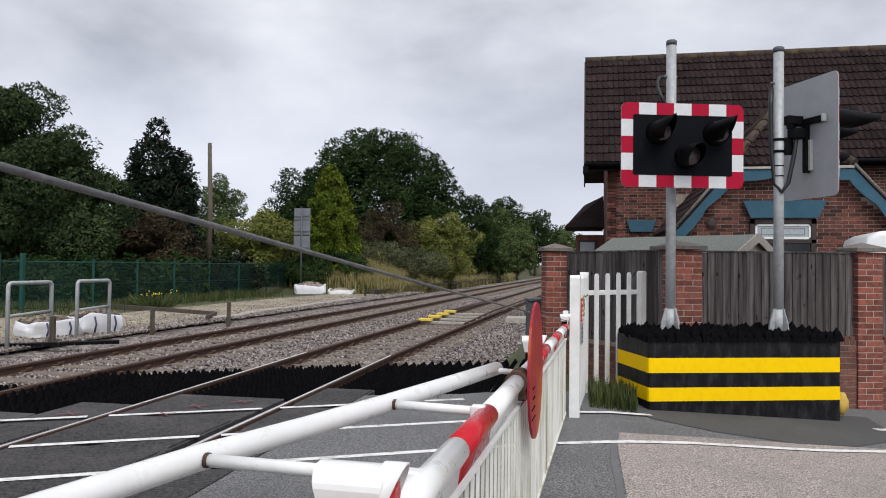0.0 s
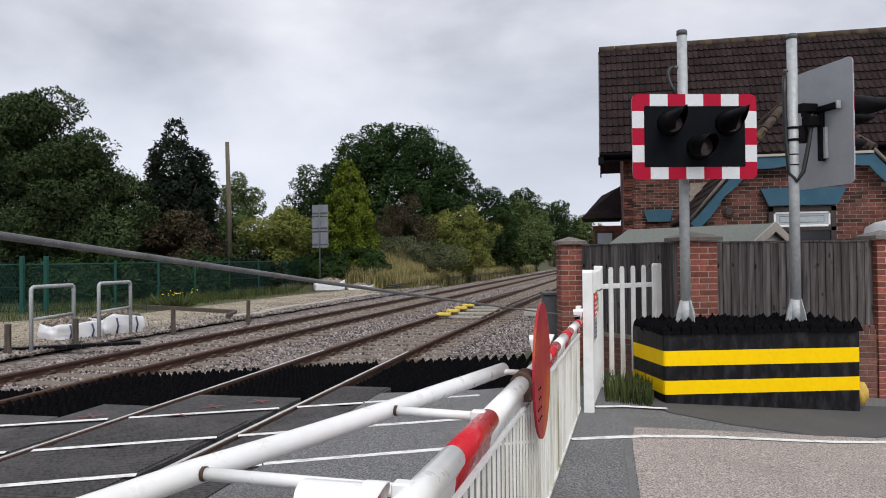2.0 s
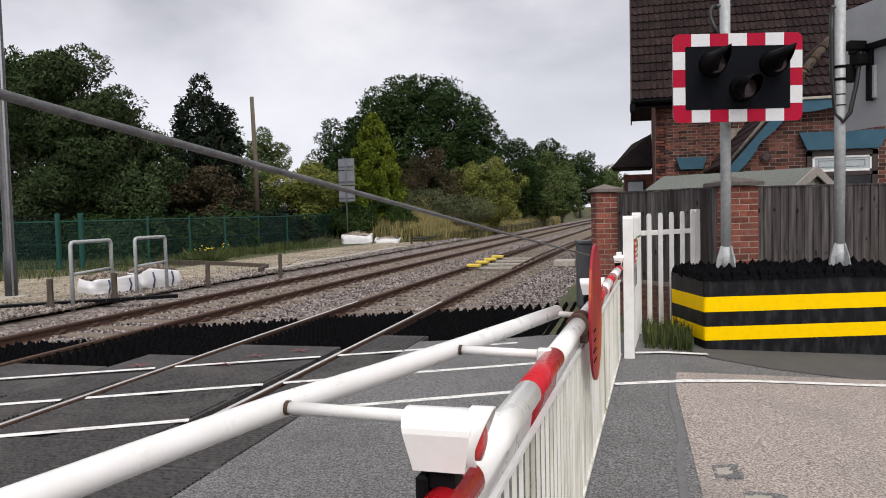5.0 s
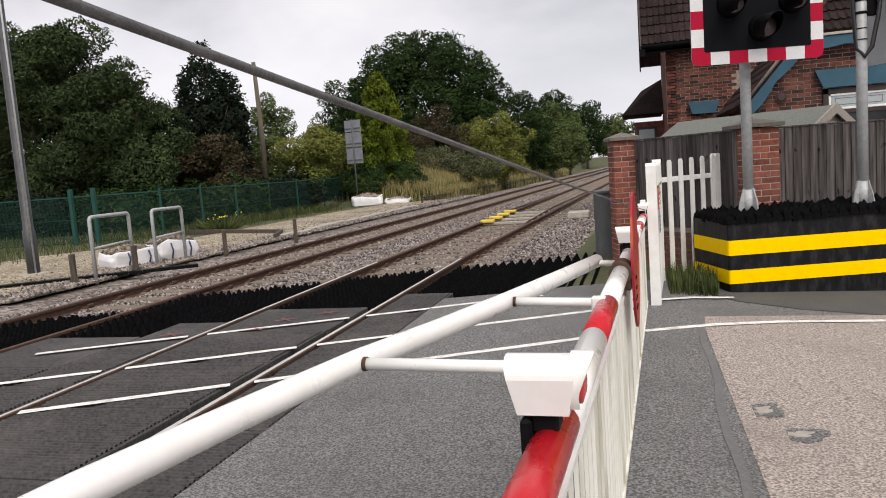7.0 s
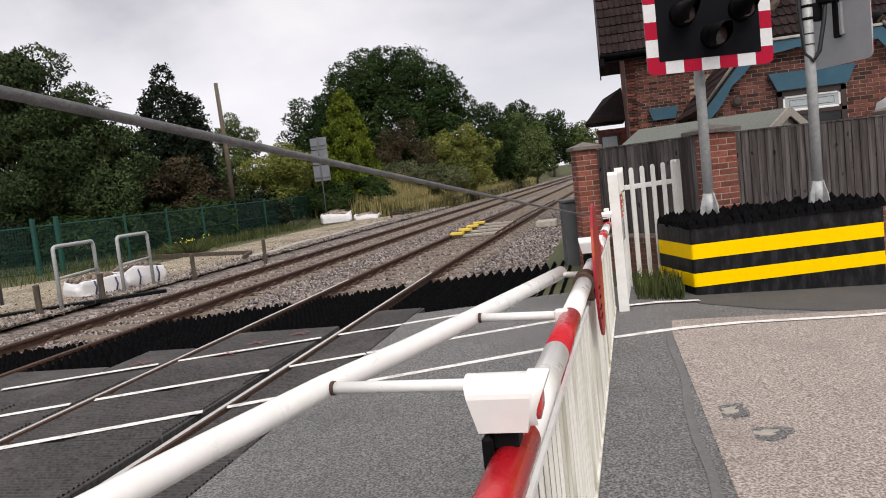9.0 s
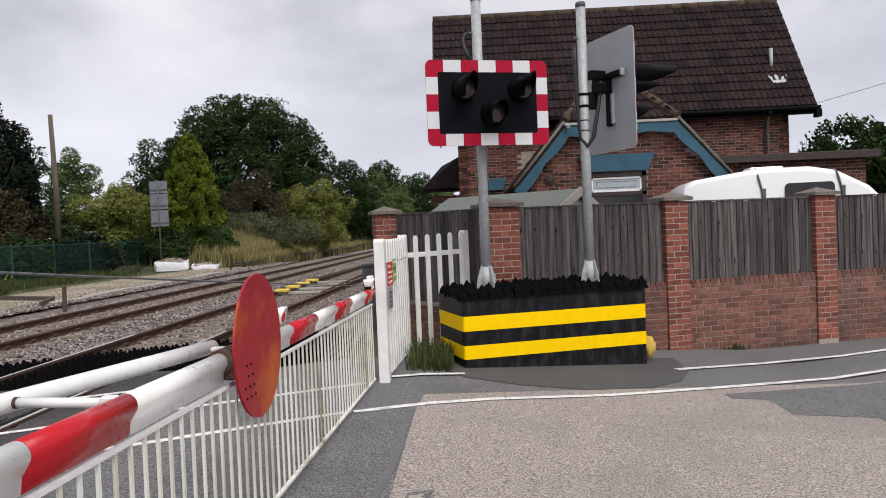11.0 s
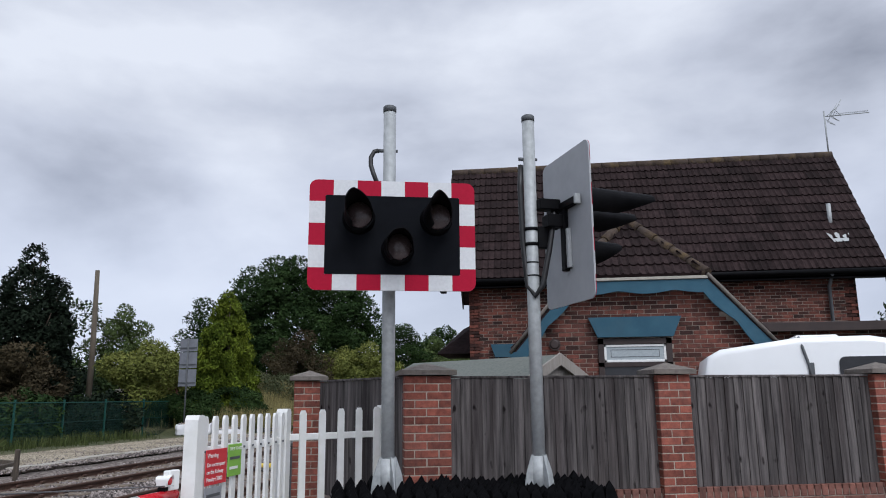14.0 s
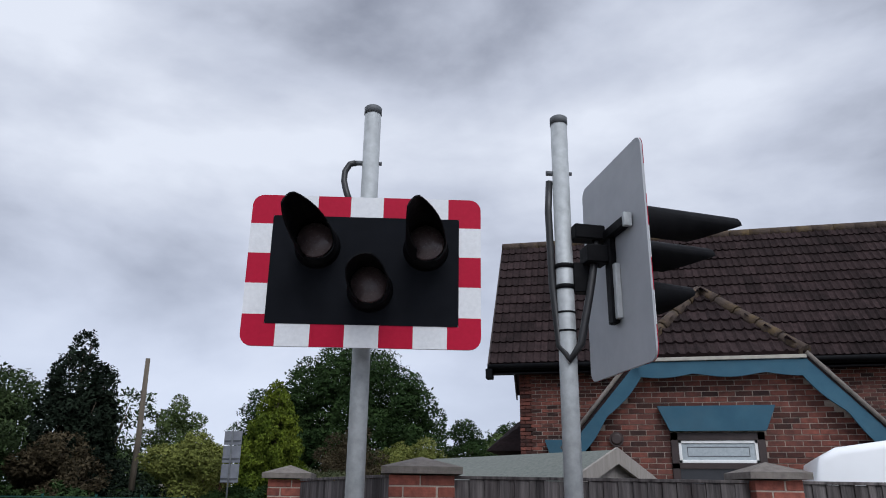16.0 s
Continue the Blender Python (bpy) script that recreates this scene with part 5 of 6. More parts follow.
    # blue window hood and window
    win = part("window", bmesh.new(), M_DARKW, h)
    bm = bmesh.new()
    prism(bm, [(3.0, 2.86), (4.55, 2.86), (4.4, 2.52), (3.15, 2.52)], 0.09, pose(0, gy - 0.12, 0))
    bmesh.ops.recalc_face_normals(bm, faces=bm.faces[:])
    part("hood_board", bm, M_BLUE, win, "blue painted tapered window hood")
    bm = bmesh.new()
    for x0, x1, z0, z1 in ((3.15, 3.25, 0.9, 2.5), (4.28, 4.38, 0.9, 2.5), (3.15, 4.38, 2.4, 2.5), (3.15, 4.38, 2.02, 2.1), (3.15, 4.38, 0.9, 1.0)):
        box(bm, x0, x1, gy - 0.05, gy + 0.04, z0, z1, 0.006)
    part("frame", bm, M_DARKW, win, "dark brown window frame")
    bm = bmesh.new()
    for x0, x1, z0, z1 in ((3.25, 3.29, 2.1, 2.4), (4.24, 4.28, 2.1, 2.4), (3.25, 4.28, 2.36, 2.4), (3.25, 4.28, 2.1, 2.14)):
        box(bm, x0, x1, gy - 0.035, gy + 0.02, z0, z1, 0.004)
    part("vent_sash", bm, M_WHITE, win, "white inner sash of the top light")
    bm = bmesh.new()
    box(bm, 3.29, 4.24, gy - 0.02, gy - 0.008, 2.14, 2.36)
    pane = part("pane", bm, M_WINGLASS, win, "frosted patterned top light")
    bm = bmesh.new()
    for x0, x1, z0, z1 in ((3.36, 4.17, 2.305, 2.315), (3.36, 4.17, 2.185, 2.195), (3.36, 3.37, 2.19, 2.31), (4.16, 4.17, 2.19, 2.31)):
        box(bm, x0, x1, gy - 0.024, gy - 0.019, z0, z1)
    part("etched_line", bm, M_GREYBOX, pane)
    bm = bmesh.new()
    box(bm, 3.25, 4.28, gy - 0.015, gy - 0.003, 1.0, 2.02)
    part("pane", bm, M_DARKPANE, win, "dark lower window pane")
    bm = bmesh.new()
    tube(bm, [(2.42, gy - 0.005, 2.42), (2.42, gy - 0.06, 2.42)], 0.1, 16)
    tube(bm, [(2.42, gy - 0.05, 2.42), (2.42, gy - 0.075, 2.42)], [0.1, 0.06], 16)
    part("wall_vent", bm, M_DARKW, h, "round dark wall vent")
    # blue board by the wing's flank
    bm = bmesh.new()
    prism(bm, [(1.0, 2.75), (1.75, 2.75), (1.65, 2.45), (1.1, 2.45)], 0.1, pose(0, wy - 0.12, 0))
    bmesh.ops.recalc_face_normals(bm, faces=bm.faces[:])
    part("hood_board", bm, M_BLUE, h)
    # flat-roofed extension
    bm = bmesh.new()
    box(bm, 5.97, 9.55, -5.0, -4.75, -0.6, 2.72)
    box(bm, 9.3, 9.55, -4.75, -1.95, -0.6, 2.72)
    part("extension_wall", bm, M_HMORTAR, h)
    house_bricks(h, -5.0, lambda x, z: 5.97 <= x <= 9.56, 5.97, 9.55, 1.2, 2.7)
    bm = bmesh.new()
    box(bm, 5.85, 9.75, -5.2, -1.95, 2.73, 2.8, 0.01)
    box(bm, 5.85, 9.75, -5.25, -5.2, 2.66, 2.83, 0.01)
    part("flat_roof", bm, M_DARKW, h, "dark felt flat roof with a grey fascia")
    # low lean-to on the track side
    bm = bmesh.new()
    box(bm, -0.35, 0.5, 1.2, 3.2, -0.6, 2.5)
    part("porch_wall", bm, M_HBRICK, h)
    bm = bmesh.new()
    vs = [bm.verts.new(v) for v in ((-0.7, 0.9, 2.72), (0.5, 0.9, 2.72), (0.5, 2.2, 3.8), (-0.1, 2.2, 3.5), (-0.7, 3.5, 2.72), (0.5, 3.5, 2.72))]
    for f in ((0, 1, 2, 3), (0, 3, 4), (3, 2, 5, 4), (4, 5, 1, 0)):
        bm.faces.new([vs[i] for i in f])
    part("porch_roof", bm, M_TILEJ, h)
    bm = bmesh.new()
    box(bm, -0.3, 0.3, 1.16, 1.2, 1.4, 2.35, 0.01)
    w2 = part("porch_window", bm, M_DARKW, h)
    bm = bmesh.new()
    box(bm, -0.22, 0.22, 1.145, 1.158, 1.5, 2.27)
    part("pane", bm, M_WINGLASS, w2)


build_house()

# television aerial
t = thing("tv_aerial", "grey metal television aerial on the roof ridge", "aerial", HOUSE @ pose(9.7, 0, 7.6))
bm = bmesh.new()
tube(bm, [(0, 0, 0), (0, 0, 1.2)], 0.02, 8)
part("mast", bm, M_GALV, t)
bm = bmesh.new()
tube(bm, [(0.0, 0, 1.05), (1.1, 0, 1.1)], 0.012, 6)
for k in range(14):
    x = 0.3 + 0.058 * k
    tube(bm, [(x - 0.03, -0.12, 1.06 + 0.05 * x), (x + 0.03, 0.12, 1.12 + 0.05 * x)], 0.008, 5)
part("boom", bm, M_GALV, t)
bm = bmesh.new()
for a, b in (((0.12, 0.95), (0.4, 1.45)), ((0.05, 1.05), (0.3, 0.85)), ((0.12, 0.95), (0.3, 0.85)), ((0.2, 1.2), (0.35, 0.98)), ((0.1, 1.1), (0.35, 1.3))):
    for y in (-0.15, 0.15):
        tube(bm, [(a[0], y, a[1]), (b[0], y, b[1])], 0.008, 5)
part("reflector", bm, M_GALV, t)

# telephone wire to the house
bm = bmesh.new()
a, b = Vector((9.95, 19.8, 4.3)), Vector((26, 14, 9.0))
tube(bm, [a + (b - a) * (k / 16) - Vector((0, 0, 1.0 * (k / 16) * (1 - k / 16))) for k in range(17)], 0.006, 5)
solo("telephone_wire", bm, M_CABLE, "thin grey overhead telephone wire to the house", "cable")


# ---- caravan and shed behind the fence ----
def build_caravan():
    t = thing("caravan", "white touring caravan parked behind the board fence", "caravan", pose(4.5, 12.94, -0.25, 0, 0, -8) @ Matrix.Diagonal((0.905, 1, 0.985, 1)))
    prof = [(0.02, 0.5), (0.0, 1.5), (0.04, 2.0), (0.12, 2.33), (0.3, 2.42), (1.4, 2.56), (2.3, 2.56), (2.75, 2.48), (3.3, 2.2), (3.6, 1.9), (3.68, 1.5), (3.6, 0.9), (3.4, 0.5)]
    bm = bmesh.new()
    prism(bm, prof, 2.1)
    bmesh.ops.recalc_face_normals(bm, faces=bm.faces[:])
    bmesh.ops.bevel(bm, geom=[e for e in bm.edges if abs(e.verts[0].co.y - e.verts[1].co.y) < 0.01], offset=0.09, segments=4, affect="EDGES", profile=0.5)
    part("body", bm, M_CARAVAN, t, smooth=True)
    for x in (1.4, 2.75):
        bm = bmesh.new()
        tube(bm, [(x + 0.12, -0.012, 1.8), (x + 0.06, -0.012, 2.2), (x, -0.01, 2.42), (x - 0.02, 0.09, 2.56 if x < 2 else 2.5)], 0.02, 6)
        box(bm, x + 0.05, x + 0.13, -0.02, -0.002, 1.6, 2.22, 0.004)
        part("awning_trim", bm, M_GREYBOX, t)
    bm = bmesh.new()
    prism(bm, [(x + 2.28, z + 2.12) for x, z in round_rect(0.85, 0.34, 0.08)], 0.02, pose(0, -0.015, 0))
    part("window", bm, M_DARKPANE, t, "dark tinted caravan window")
    bm = bmesh.new()
    box(bm, 1.45, 2.05, 0.7, 1.3, 2.56, 2.63, 0.02)
    part("roof_vent", bm, M_CARAVAN, t)
    for x in (1.7, 2.3):
        bm = bmesh.new()
        tube(bm, [(x, 0.05, 0.32), (x, 0.25, 0.32)], 0.32, 20)
        part("wheel", bm, M_SPIKE, t)


build_caravan()


def build_shed():
    t = thing("garden_shed", "low wooden shed with a green felt roof behind the fence", "shed", pose(2.05, 10.95, -0.1, 0, 0, -38))
    # local -y is the gable that faces the road; the ridge runs back and to the side
    bm = bmesh.new()
    box(bm, -2.2, 0.0, 0.05, 1.5, -0.4, 1.72)
    part("walls", bm, M_SHED, t)
    Lr = 2.45
    for s in (-1, 1):
        bm = bmesh.new()
        y0 = 0.78
        vs = [bm.verts.new(v) for v in ((0.1, y0, 2.12), (-Lr, y0, 2.12), (-Lr, y0 + s * 0.95, 1.68), (0.1, y0 + s * 0.95, 1.68), (0.1, y0, 2.08), (-Lr, y0, 2.08), (-Lr, y0 + s * 0.95, 1.63), (0.1, y0 + s * 0.95, 1.63))]
        for f in ((0, 1, 2, 3), (7, 6, 5, 4), (0, 4, 5, 1), (1, 5, 6, 2), (2, 6, 7, 3), (3, 7, 4, 0)):
            bm.faces.new([vs[i] for i in f])
        bmesh.ops.recalc_face_normals(bm, faces=bm.faces[:])
        part("roof", bm, M_FELT, t, "green mineral felt roof slope")
        bm = bmesh.new()
        prism(bm, [(0, 2.14), (s * 1.0, 1.68), (s * 1.0, 1.56), (0, 2.0)], 0.03, pose(0.14, y0, 0, 0, 0, 90))
        bmesh.ops.recalc_face_normals(bm, faces=bm.faces[:])
        part("bargeboard", bm, M_SHED, t, "pale grey timber bargeboard")
    bm = bmesh.new()
    prism(bm, [(-0.7, 1.7), (0.7, 1.7), (0, 2.04)], 0.03, pose(0.06, 0.78, 0, 0, 0, 90))
    bmesh.ops.recalc_face_normals(bm, faces=bm.faces[:])
    part("gable", bm, M_SHED, t)


build_shed()


# ---- trees, shrubs and grass ----
def leaves(rng, blobs, count, size, droop=0.0):
    """Leaf clumps through a set of ellipsoids, thicker towards their skins, with gaps."""
    verts, faces = [], []
    wts = [b[3] * b[4] * b[5] for b in blobs]
    tot = sum(wts)
    for (bx, by, bz, rx, ry, rz), w in zip(blobs, wts):
        k = int(count * w / tot)
        seed = rng.uniform(0, 99)
        while k > 0:
            d = Vector((rng.gauss(0, 1), rng.gauss(0, 1), rng.gauss(0, 1))).normalized()
            rad = rng.uniform(0.55, 1.0) ** 0.5
            lump = 1 + 0.28 * noise.noise(Vector((d.x * 2.1 + seed, d.y * 2.1, d.z * 2.1))) + 0.16 * noise.noise(Vector((d.x * 6 + seed, d.y * 6, d.z * 6)))
            p = Vector((bx + d.x * rx * rad * lump, by + d.y * ry * rad * lump, bz + d.z * rz * rad * lump))
            if noise.noise(p * 0.9 + Vector((seed, 0, 0))) < -0.3 and rad > 0.7:
                k -= 1 if rng.random() < 0.4 else 0
                continue
            s = size * rng.uniform(0.6, 1.35)
            a = Vector((rng.gauss(0, 1), rng.gauss(0, 1), rng.gauss(0, 0.7) - droop)).normalized()
            n = (d + Vector((rng.gauss(0, 0.4), rng.gauss(0, 0.4), rng.gauss(0, 0.4) + 0.45))).normalized()
            b_ = n.cross(a)
            if b_.length < 0.05:
                continue
            b_.normalize()
            i = len(verts)
            verts += [tuple(p - a * s), tuple(p - b_ * s * 0.42 + n * s * 0.12), tuple(p + a * s), tuple(p + b_ * s * 0.42 + n * s * 0.12)]
            faces += [(i, i + 1, i + 2), (i, i + 2, i + 3)]
            k -= 1
    return verts, faces


def build_tree(name, label, x, y, z, trunk_h, blobs, count, size, material, seed, droop=0.0, bark=True, r=0.22, category="tree", group="", far=1.0):
    x, y, z, trunk_h, size, r = x * far, y * far, z, trunk_h * far, size * far, r * far
    blobs = [(b[0] * far, b[1] * far, b[2] * far - 1.5 * (far - 1), b[3] * far, b[4] * far, b[5] * far) for b in blobs]
    rng = random.Random(seed)
    t = thing(name, label, category, pose(x, y, z), group=group)
    if bark:
        bm = bmesh.new()
        tube(bm, [(0, 0, -0.3), (0.05, 0, trunk_h * 0.5), (0, 0.05, trunk_h), (0.1, 0, trunk_h * 1.5)], [r * 1.4, r, r * 0.8, r * 0.3], 9)
        for b in blobs[:12]:
            mid = Vector((b[0] * 0.5, b[1] * 0.5, (b[2] + trunk_h) * 0.5))
            tube(bm, [(0, 0, trunk_h * 0.75), mid, (b[0], b[1], b[2])], [r * 0.55, r * 0.35, r * 0.1], 6)
            for q in range(3):
                e = Vector((b[0] + rng.uniform(-0.8, 0.8) * b[3], b[1] + rng.uniform(-0.8, 0.8) * b[4], b[2] + rng.uniform(-0.2, 0.8) * b[5]))
                tube(bm, [mid, (mid + e) / 2 + Vector((0, 0, 0.2)), e], [r * 0.28, r * 0.16, r * 0.05], 5)
        part("trunk", bm, M_BARK, t, "dark bark trunk and limbs")
    v, f = leaves(rng, blobs, int(count * 2.6), size * 0.66, droop)
    c = from_arrays("crown", v, f, material, t)
    return t


def ring_blobs(rng, rx, ry, z0, z1, n, r):
    out = [(0, 0, z0 + (z1 - z0) * q, rx * 0.55, ry * 0.55, (z1 - z0) * 0.22) for q in (0.3, 0.6)]
    r *= 1.12
    for k in range(n):
        f = rng.random()
        zz = z0 + (z1 - z0) * f
        w = math.sin(math.pi * (0.18 + 0.72 * f)) ** 0.7
        a = rng.uniform(0, 2 * math.pi)
        q = rng.random() ** 0.5
        out.append((rx * w * q * math.cos(a), ry * w * q * math.sin(a), zz, r * rng.uniform(0.7, 1.25), r * rng.uniform(0.7, 1.25), r * rng.uniform(0.55, 0.95)))
    return out


def dome_blobs(rng, rx, ry, cz, rz, n, r, low=-0.6):
    """Clumps over the skin of one broad dome, and a dense core."""
    out = [(0, 0, cz - 0.1 * rz, rx * 0.78, ry * 0.78, rz * 0.78)]
    for k in range(n):
        h = low + (1 - low) * (k + 0.5) / n
        a = 2.39996 * k + rng.uniform(-0.4, 0.4)
        w = math.sqrt(max(0.0, 1 - h * h))
        q = rng.uniform(0.82, 0.96)
        out.append((rx * w * q * math.cos(a), ry * w * q * math.sin(a), cz + rz * h * q, r * rng.uniform(0.75, 1.2), r * rng.uniform(0.75, 1.2), r * rng.uniform(0.6, 0.9)))
    return out


R = random.Random(11)
# big ash-like trees by the far fence
build_tree("ash_tree", "large spreading ash tree with drooping dark green leaves", -25.5, 29, 0, 2.6, ring_blobs(R, 3.6, 3.0, 1.6, 8.6, 30, 1.15), 23000, 0.14, M_LEAF, 1, 0.6)
build_tree("ash_tree", "tall spreading ash tree with drooping dark green leaves", -21.4, 27.5, 0, 2.2, ring_blobs(R, 2.5, 2.4, 1.2, 6.3, 22, 1.0), 15000, 0.135, M_LEAF, 2, 0.6)
build_tree("ash_tree", "ash tree with dense dark green leaves", -31.5, 31, 0, 3, ring_blobs(R, 4.0, 3.0, 1.5, 9.6, 24, 1.4), 13000, 0.19, M_LEAF, 3, 0.5)
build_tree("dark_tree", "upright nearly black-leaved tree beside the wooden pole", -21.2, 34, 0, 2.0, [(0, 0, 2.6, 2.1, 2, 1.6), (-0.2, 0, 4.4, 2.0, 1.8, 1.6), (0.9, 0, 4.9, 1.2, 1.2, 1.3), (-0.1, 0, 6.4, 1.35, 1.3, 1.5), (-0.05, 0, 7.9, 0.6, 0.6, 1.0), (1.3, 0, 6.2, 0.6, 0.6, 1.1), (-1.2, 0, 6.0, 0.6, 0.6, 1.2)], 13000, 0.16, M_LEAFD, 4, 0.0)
build_tree("brown_shrub", "brownish green tall shrub below the dark tree", -19.4, 31, 0, 0.8, ring_blobs(R, 1.5, 1.0, 0.8, 3.6, 9, 0.8), 5000, 0.13, M_LEAFB, 5, 0.2, r=0.08, category="shrub")
build_tree("bright_tree", "mid green rounded tree behind the wooden pole", -26.8, 50.9, 0, 2.2, dome_blobs(R, 2.0, 1.6, 4.2, 3.9, 20, 0.75, low=-0.95), 9000, 0.15, M_LEAFM, 6, 0.1)
build_tree("yellow_shrub", "yellow-green rounded shrub beside the road sign", -16.4, 36.5, 0.3, 0.8, ring_blobs(R, 1.7, 1.2, 0.8, 3.7, 12, 0.85), 8000, 0.12, M_LEAFY, 7, 0.1, r=0.08, category="shrub")
sprays = [(0, 0, 1.0 + 0.9 * k, 1.3 - 0.18 * k, 1.25 - 0.18 * k, 0.95) for k in range(6)]
for k in range(70):
    f = (k + 0.5) / 70
    w = 1.62 * (1 - f ** 1.9) ** 0.8 + 0.06
    sprays.append((w * 0.92 * math.cos(2.4 * k), w * 0.92 * math.sin(2.4 * k), 0.5 + 5.9 * f, 0.42 - 0.16 * f, 0.42 - 0.16 * f, 0.62 - 0.2 * f))
build_tree("conifer", "pointed yellow-green conifer beside the sign", -13.55, 38.5, 0.3, 1.0, sprays, 22000, 0.125, M_LEAFC, 8, -1.2)
build_tree("oak_tree", "broad domed oak tree with dense dark foliage", -15.9, 56.0, 0, 2.8, dome_blobs(R, 6.7, 4.6, 5.4, 6.4, 66, 1.4), 42000, 0.2, M_LEAFO, 9, 0.15, r=0.35)
build_tree("oak_tree", "smaller dark oak beside the large one", -22.3, 56.6, 0, 2.4, dome_blobs(R, 3.1, 2.4, 4.9, 4.5, 22, 1.0), 9000, 0.17, M_LEAFO, 10, 0.1)
build_tree("dark_shrub", "dark brownish tangled shrub below the oak", -13.2, 48.3, 0.6, 0.8, dome_blobs(R, 2.0, 1.4, 2.2, 2.9, 14, 0.8), 7000, 0.12, M_LEAFB, 11, 0.1, r=0.08, category="shrub")
build_tree("yellow_shrub", "yellowish green large shrub on the bank", -9.7, 51.0, 0.9, 0.9, dome_blobs(R, 2.6, 1.8, 1.7, 2.5, 22, 0.75), 11000, 0.12, M_LEAFY, 12, 0.1, r=0.08, category="shrub")
build_tree("lineside_tree", "dark green leafy tree beside the line", -10.2, 69.3, 0, 2.0, dome_blobs(R, 2.2, 2.4, 4.2, 3.8, 16, 1.0), 8000, 0.18, M_LEAFO, 13, 0.1)
build_tree("lineside_tree", "light green leafy tree beside the line", -8.7, 74.7, 0, 1.6, dome_blobs(R, 2.0, 2.6, 3.6, 3.6, 14, 1.0), 7000, 0.2, M_LEAFM, 14, 0.1)
build_tree("lineside_tree", "dark green distant lineside tree", -10.6, 99.8, 0, 2.0, dome_blobs(R, 2.6, 3.0, 6.2, 4.6, 16, 1.3), 6000, 0.26, M_LEAFO, 15, 0.1)
build_tree("lineside_tree", "green distant tree beside the line", -8.6, 95.2, 0, 2.0, dome_blobs(R, 2.6, 3.0, 3.8, 3.8, 14, 1.2), 6000, 0.25, M_LEAFM, 16, 0.1)
build_tree("lineside_tree", "distant round green tree beside the line", -9.2, 141, 0, 2.5, dome_blobs(R, 3.8, 4.0, 6.4, 5.4, 14, 1.8), 5000, 0.36, M_LEAFO, 17, 0.1)
build_tree("lineside_tree", "distant round tree at the bend", -4.6, 160, 0, 2.5, dome_blobs(R, 4.0, 4.0, 5.0, 5.0, 12, 1.8), 5000, 0.38, M_LEAFM, 18, 0.1)
build_tree("lineside_tree", "distant tree closing the line", -16, 128, 0, 2.5, ring_blobs(R, 7, 4.0, 1.0, 6.0, 18, 2.4), 7000, 0.42, M_LEAFO, 19, 0.1, far=1.3)
build_tree("garden_hedge_tree", "dark conifer hedge behind the extension", 14.2, 25, -0.3, 1.0, ring_blobs(R, 2.4, 1.5, 0.6, 3.8, 14, 1.1), 8000, 0.16, M_LEAFO, 20, -0.6, r=0.1)
build_tree("garden_hedge_tree", "dark hedge tree behind the garden", 17.0, 23, -0.3, 1.0, ring_blobs(R, 2.2, 1.5, 0.6, 4.0, 12, 1.1), 7000, 0.16, M_LEAFO, 21, -0.4, r=0.1)
build_tree("bramble_thicket", "tangled dark bramble thicket on the bank", -14.3, 36.5, 0.6, 0.3, [(0, 0, 0.6, 1.4, 1.0, 0.85), (1.8, 0.8, 0.7, 1.6, 1.0, 0.9), (-1.6, 0.4, 0.6, 1.3, 0.9, 0.8), (0.6, -0.6, 0.3, 0.9, 0.6, 0.5)], 9000, 0.1, M_LEAFO, 22, 0.1, bark=False, category="shrub")
build_tree("bramble_thicket", "grey-green bramble and dead stems on the bank", -11.9, 42.8, 0.7, 0.3, [(0, 0, 1.2, 1.6, 1.1, 1.0), (1.5, 1.0, 1.0, 1.4, 1.0, 0.9), (-1.6, -0.4, 1.3, 1.5, 1.0, 1.1), (2.6, 2.4, 0.9, 1.2, 1.0, 0.8), (-2.6, -0.8, 1.0, 1.1, 0.9, 0.9)], 11000, 0.085, M_LEAFG, 23, 0.1, bark=False, category="shrub")
for k, (x, y, s) in enumerate(((-40, 34, 1.1), (-47, 36, 1.2), (-36, 44, 1.0), (-30, 48, 0.9), (-54, 30, 1.1))):
    build_tree("background_tree", "dark green leafy tree beyond the mesh fence", x, y, 0, 2.2, ring_blobs(R, 3.8 * s, 3 * s, 0.8, 8.0 * s, 14, 1.8), 6000, 0.26, M_LEAF, 30 + k, 0.2)


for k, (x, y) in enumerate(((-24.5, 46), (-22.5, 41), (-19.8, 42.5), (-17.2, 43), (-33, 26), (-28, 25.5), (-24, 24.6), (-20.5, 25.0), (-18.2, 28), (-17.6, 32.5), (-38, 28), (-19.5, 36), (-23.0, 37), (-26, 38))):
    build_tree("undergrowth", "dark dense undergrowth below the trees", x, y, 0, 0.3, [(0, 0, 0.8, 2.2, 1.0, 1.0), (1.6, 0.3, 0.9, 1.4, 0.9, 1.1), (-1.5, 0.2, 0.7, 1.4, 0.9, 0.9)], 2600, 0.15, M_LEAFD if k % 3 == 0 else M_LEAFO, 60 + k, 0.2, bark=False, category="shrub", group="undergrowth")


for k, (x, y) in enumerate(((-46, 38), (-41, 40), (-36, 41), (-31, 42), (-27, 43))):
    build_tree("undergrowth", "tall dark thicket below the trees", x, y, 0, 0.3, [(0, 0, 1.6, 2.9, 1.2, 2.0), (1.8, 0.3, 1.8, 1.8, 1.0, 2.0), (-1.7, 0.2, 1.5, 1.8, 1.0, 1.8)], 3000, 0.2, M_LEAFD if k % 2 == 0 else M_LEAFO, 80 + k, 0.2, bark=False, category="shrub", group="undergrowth")


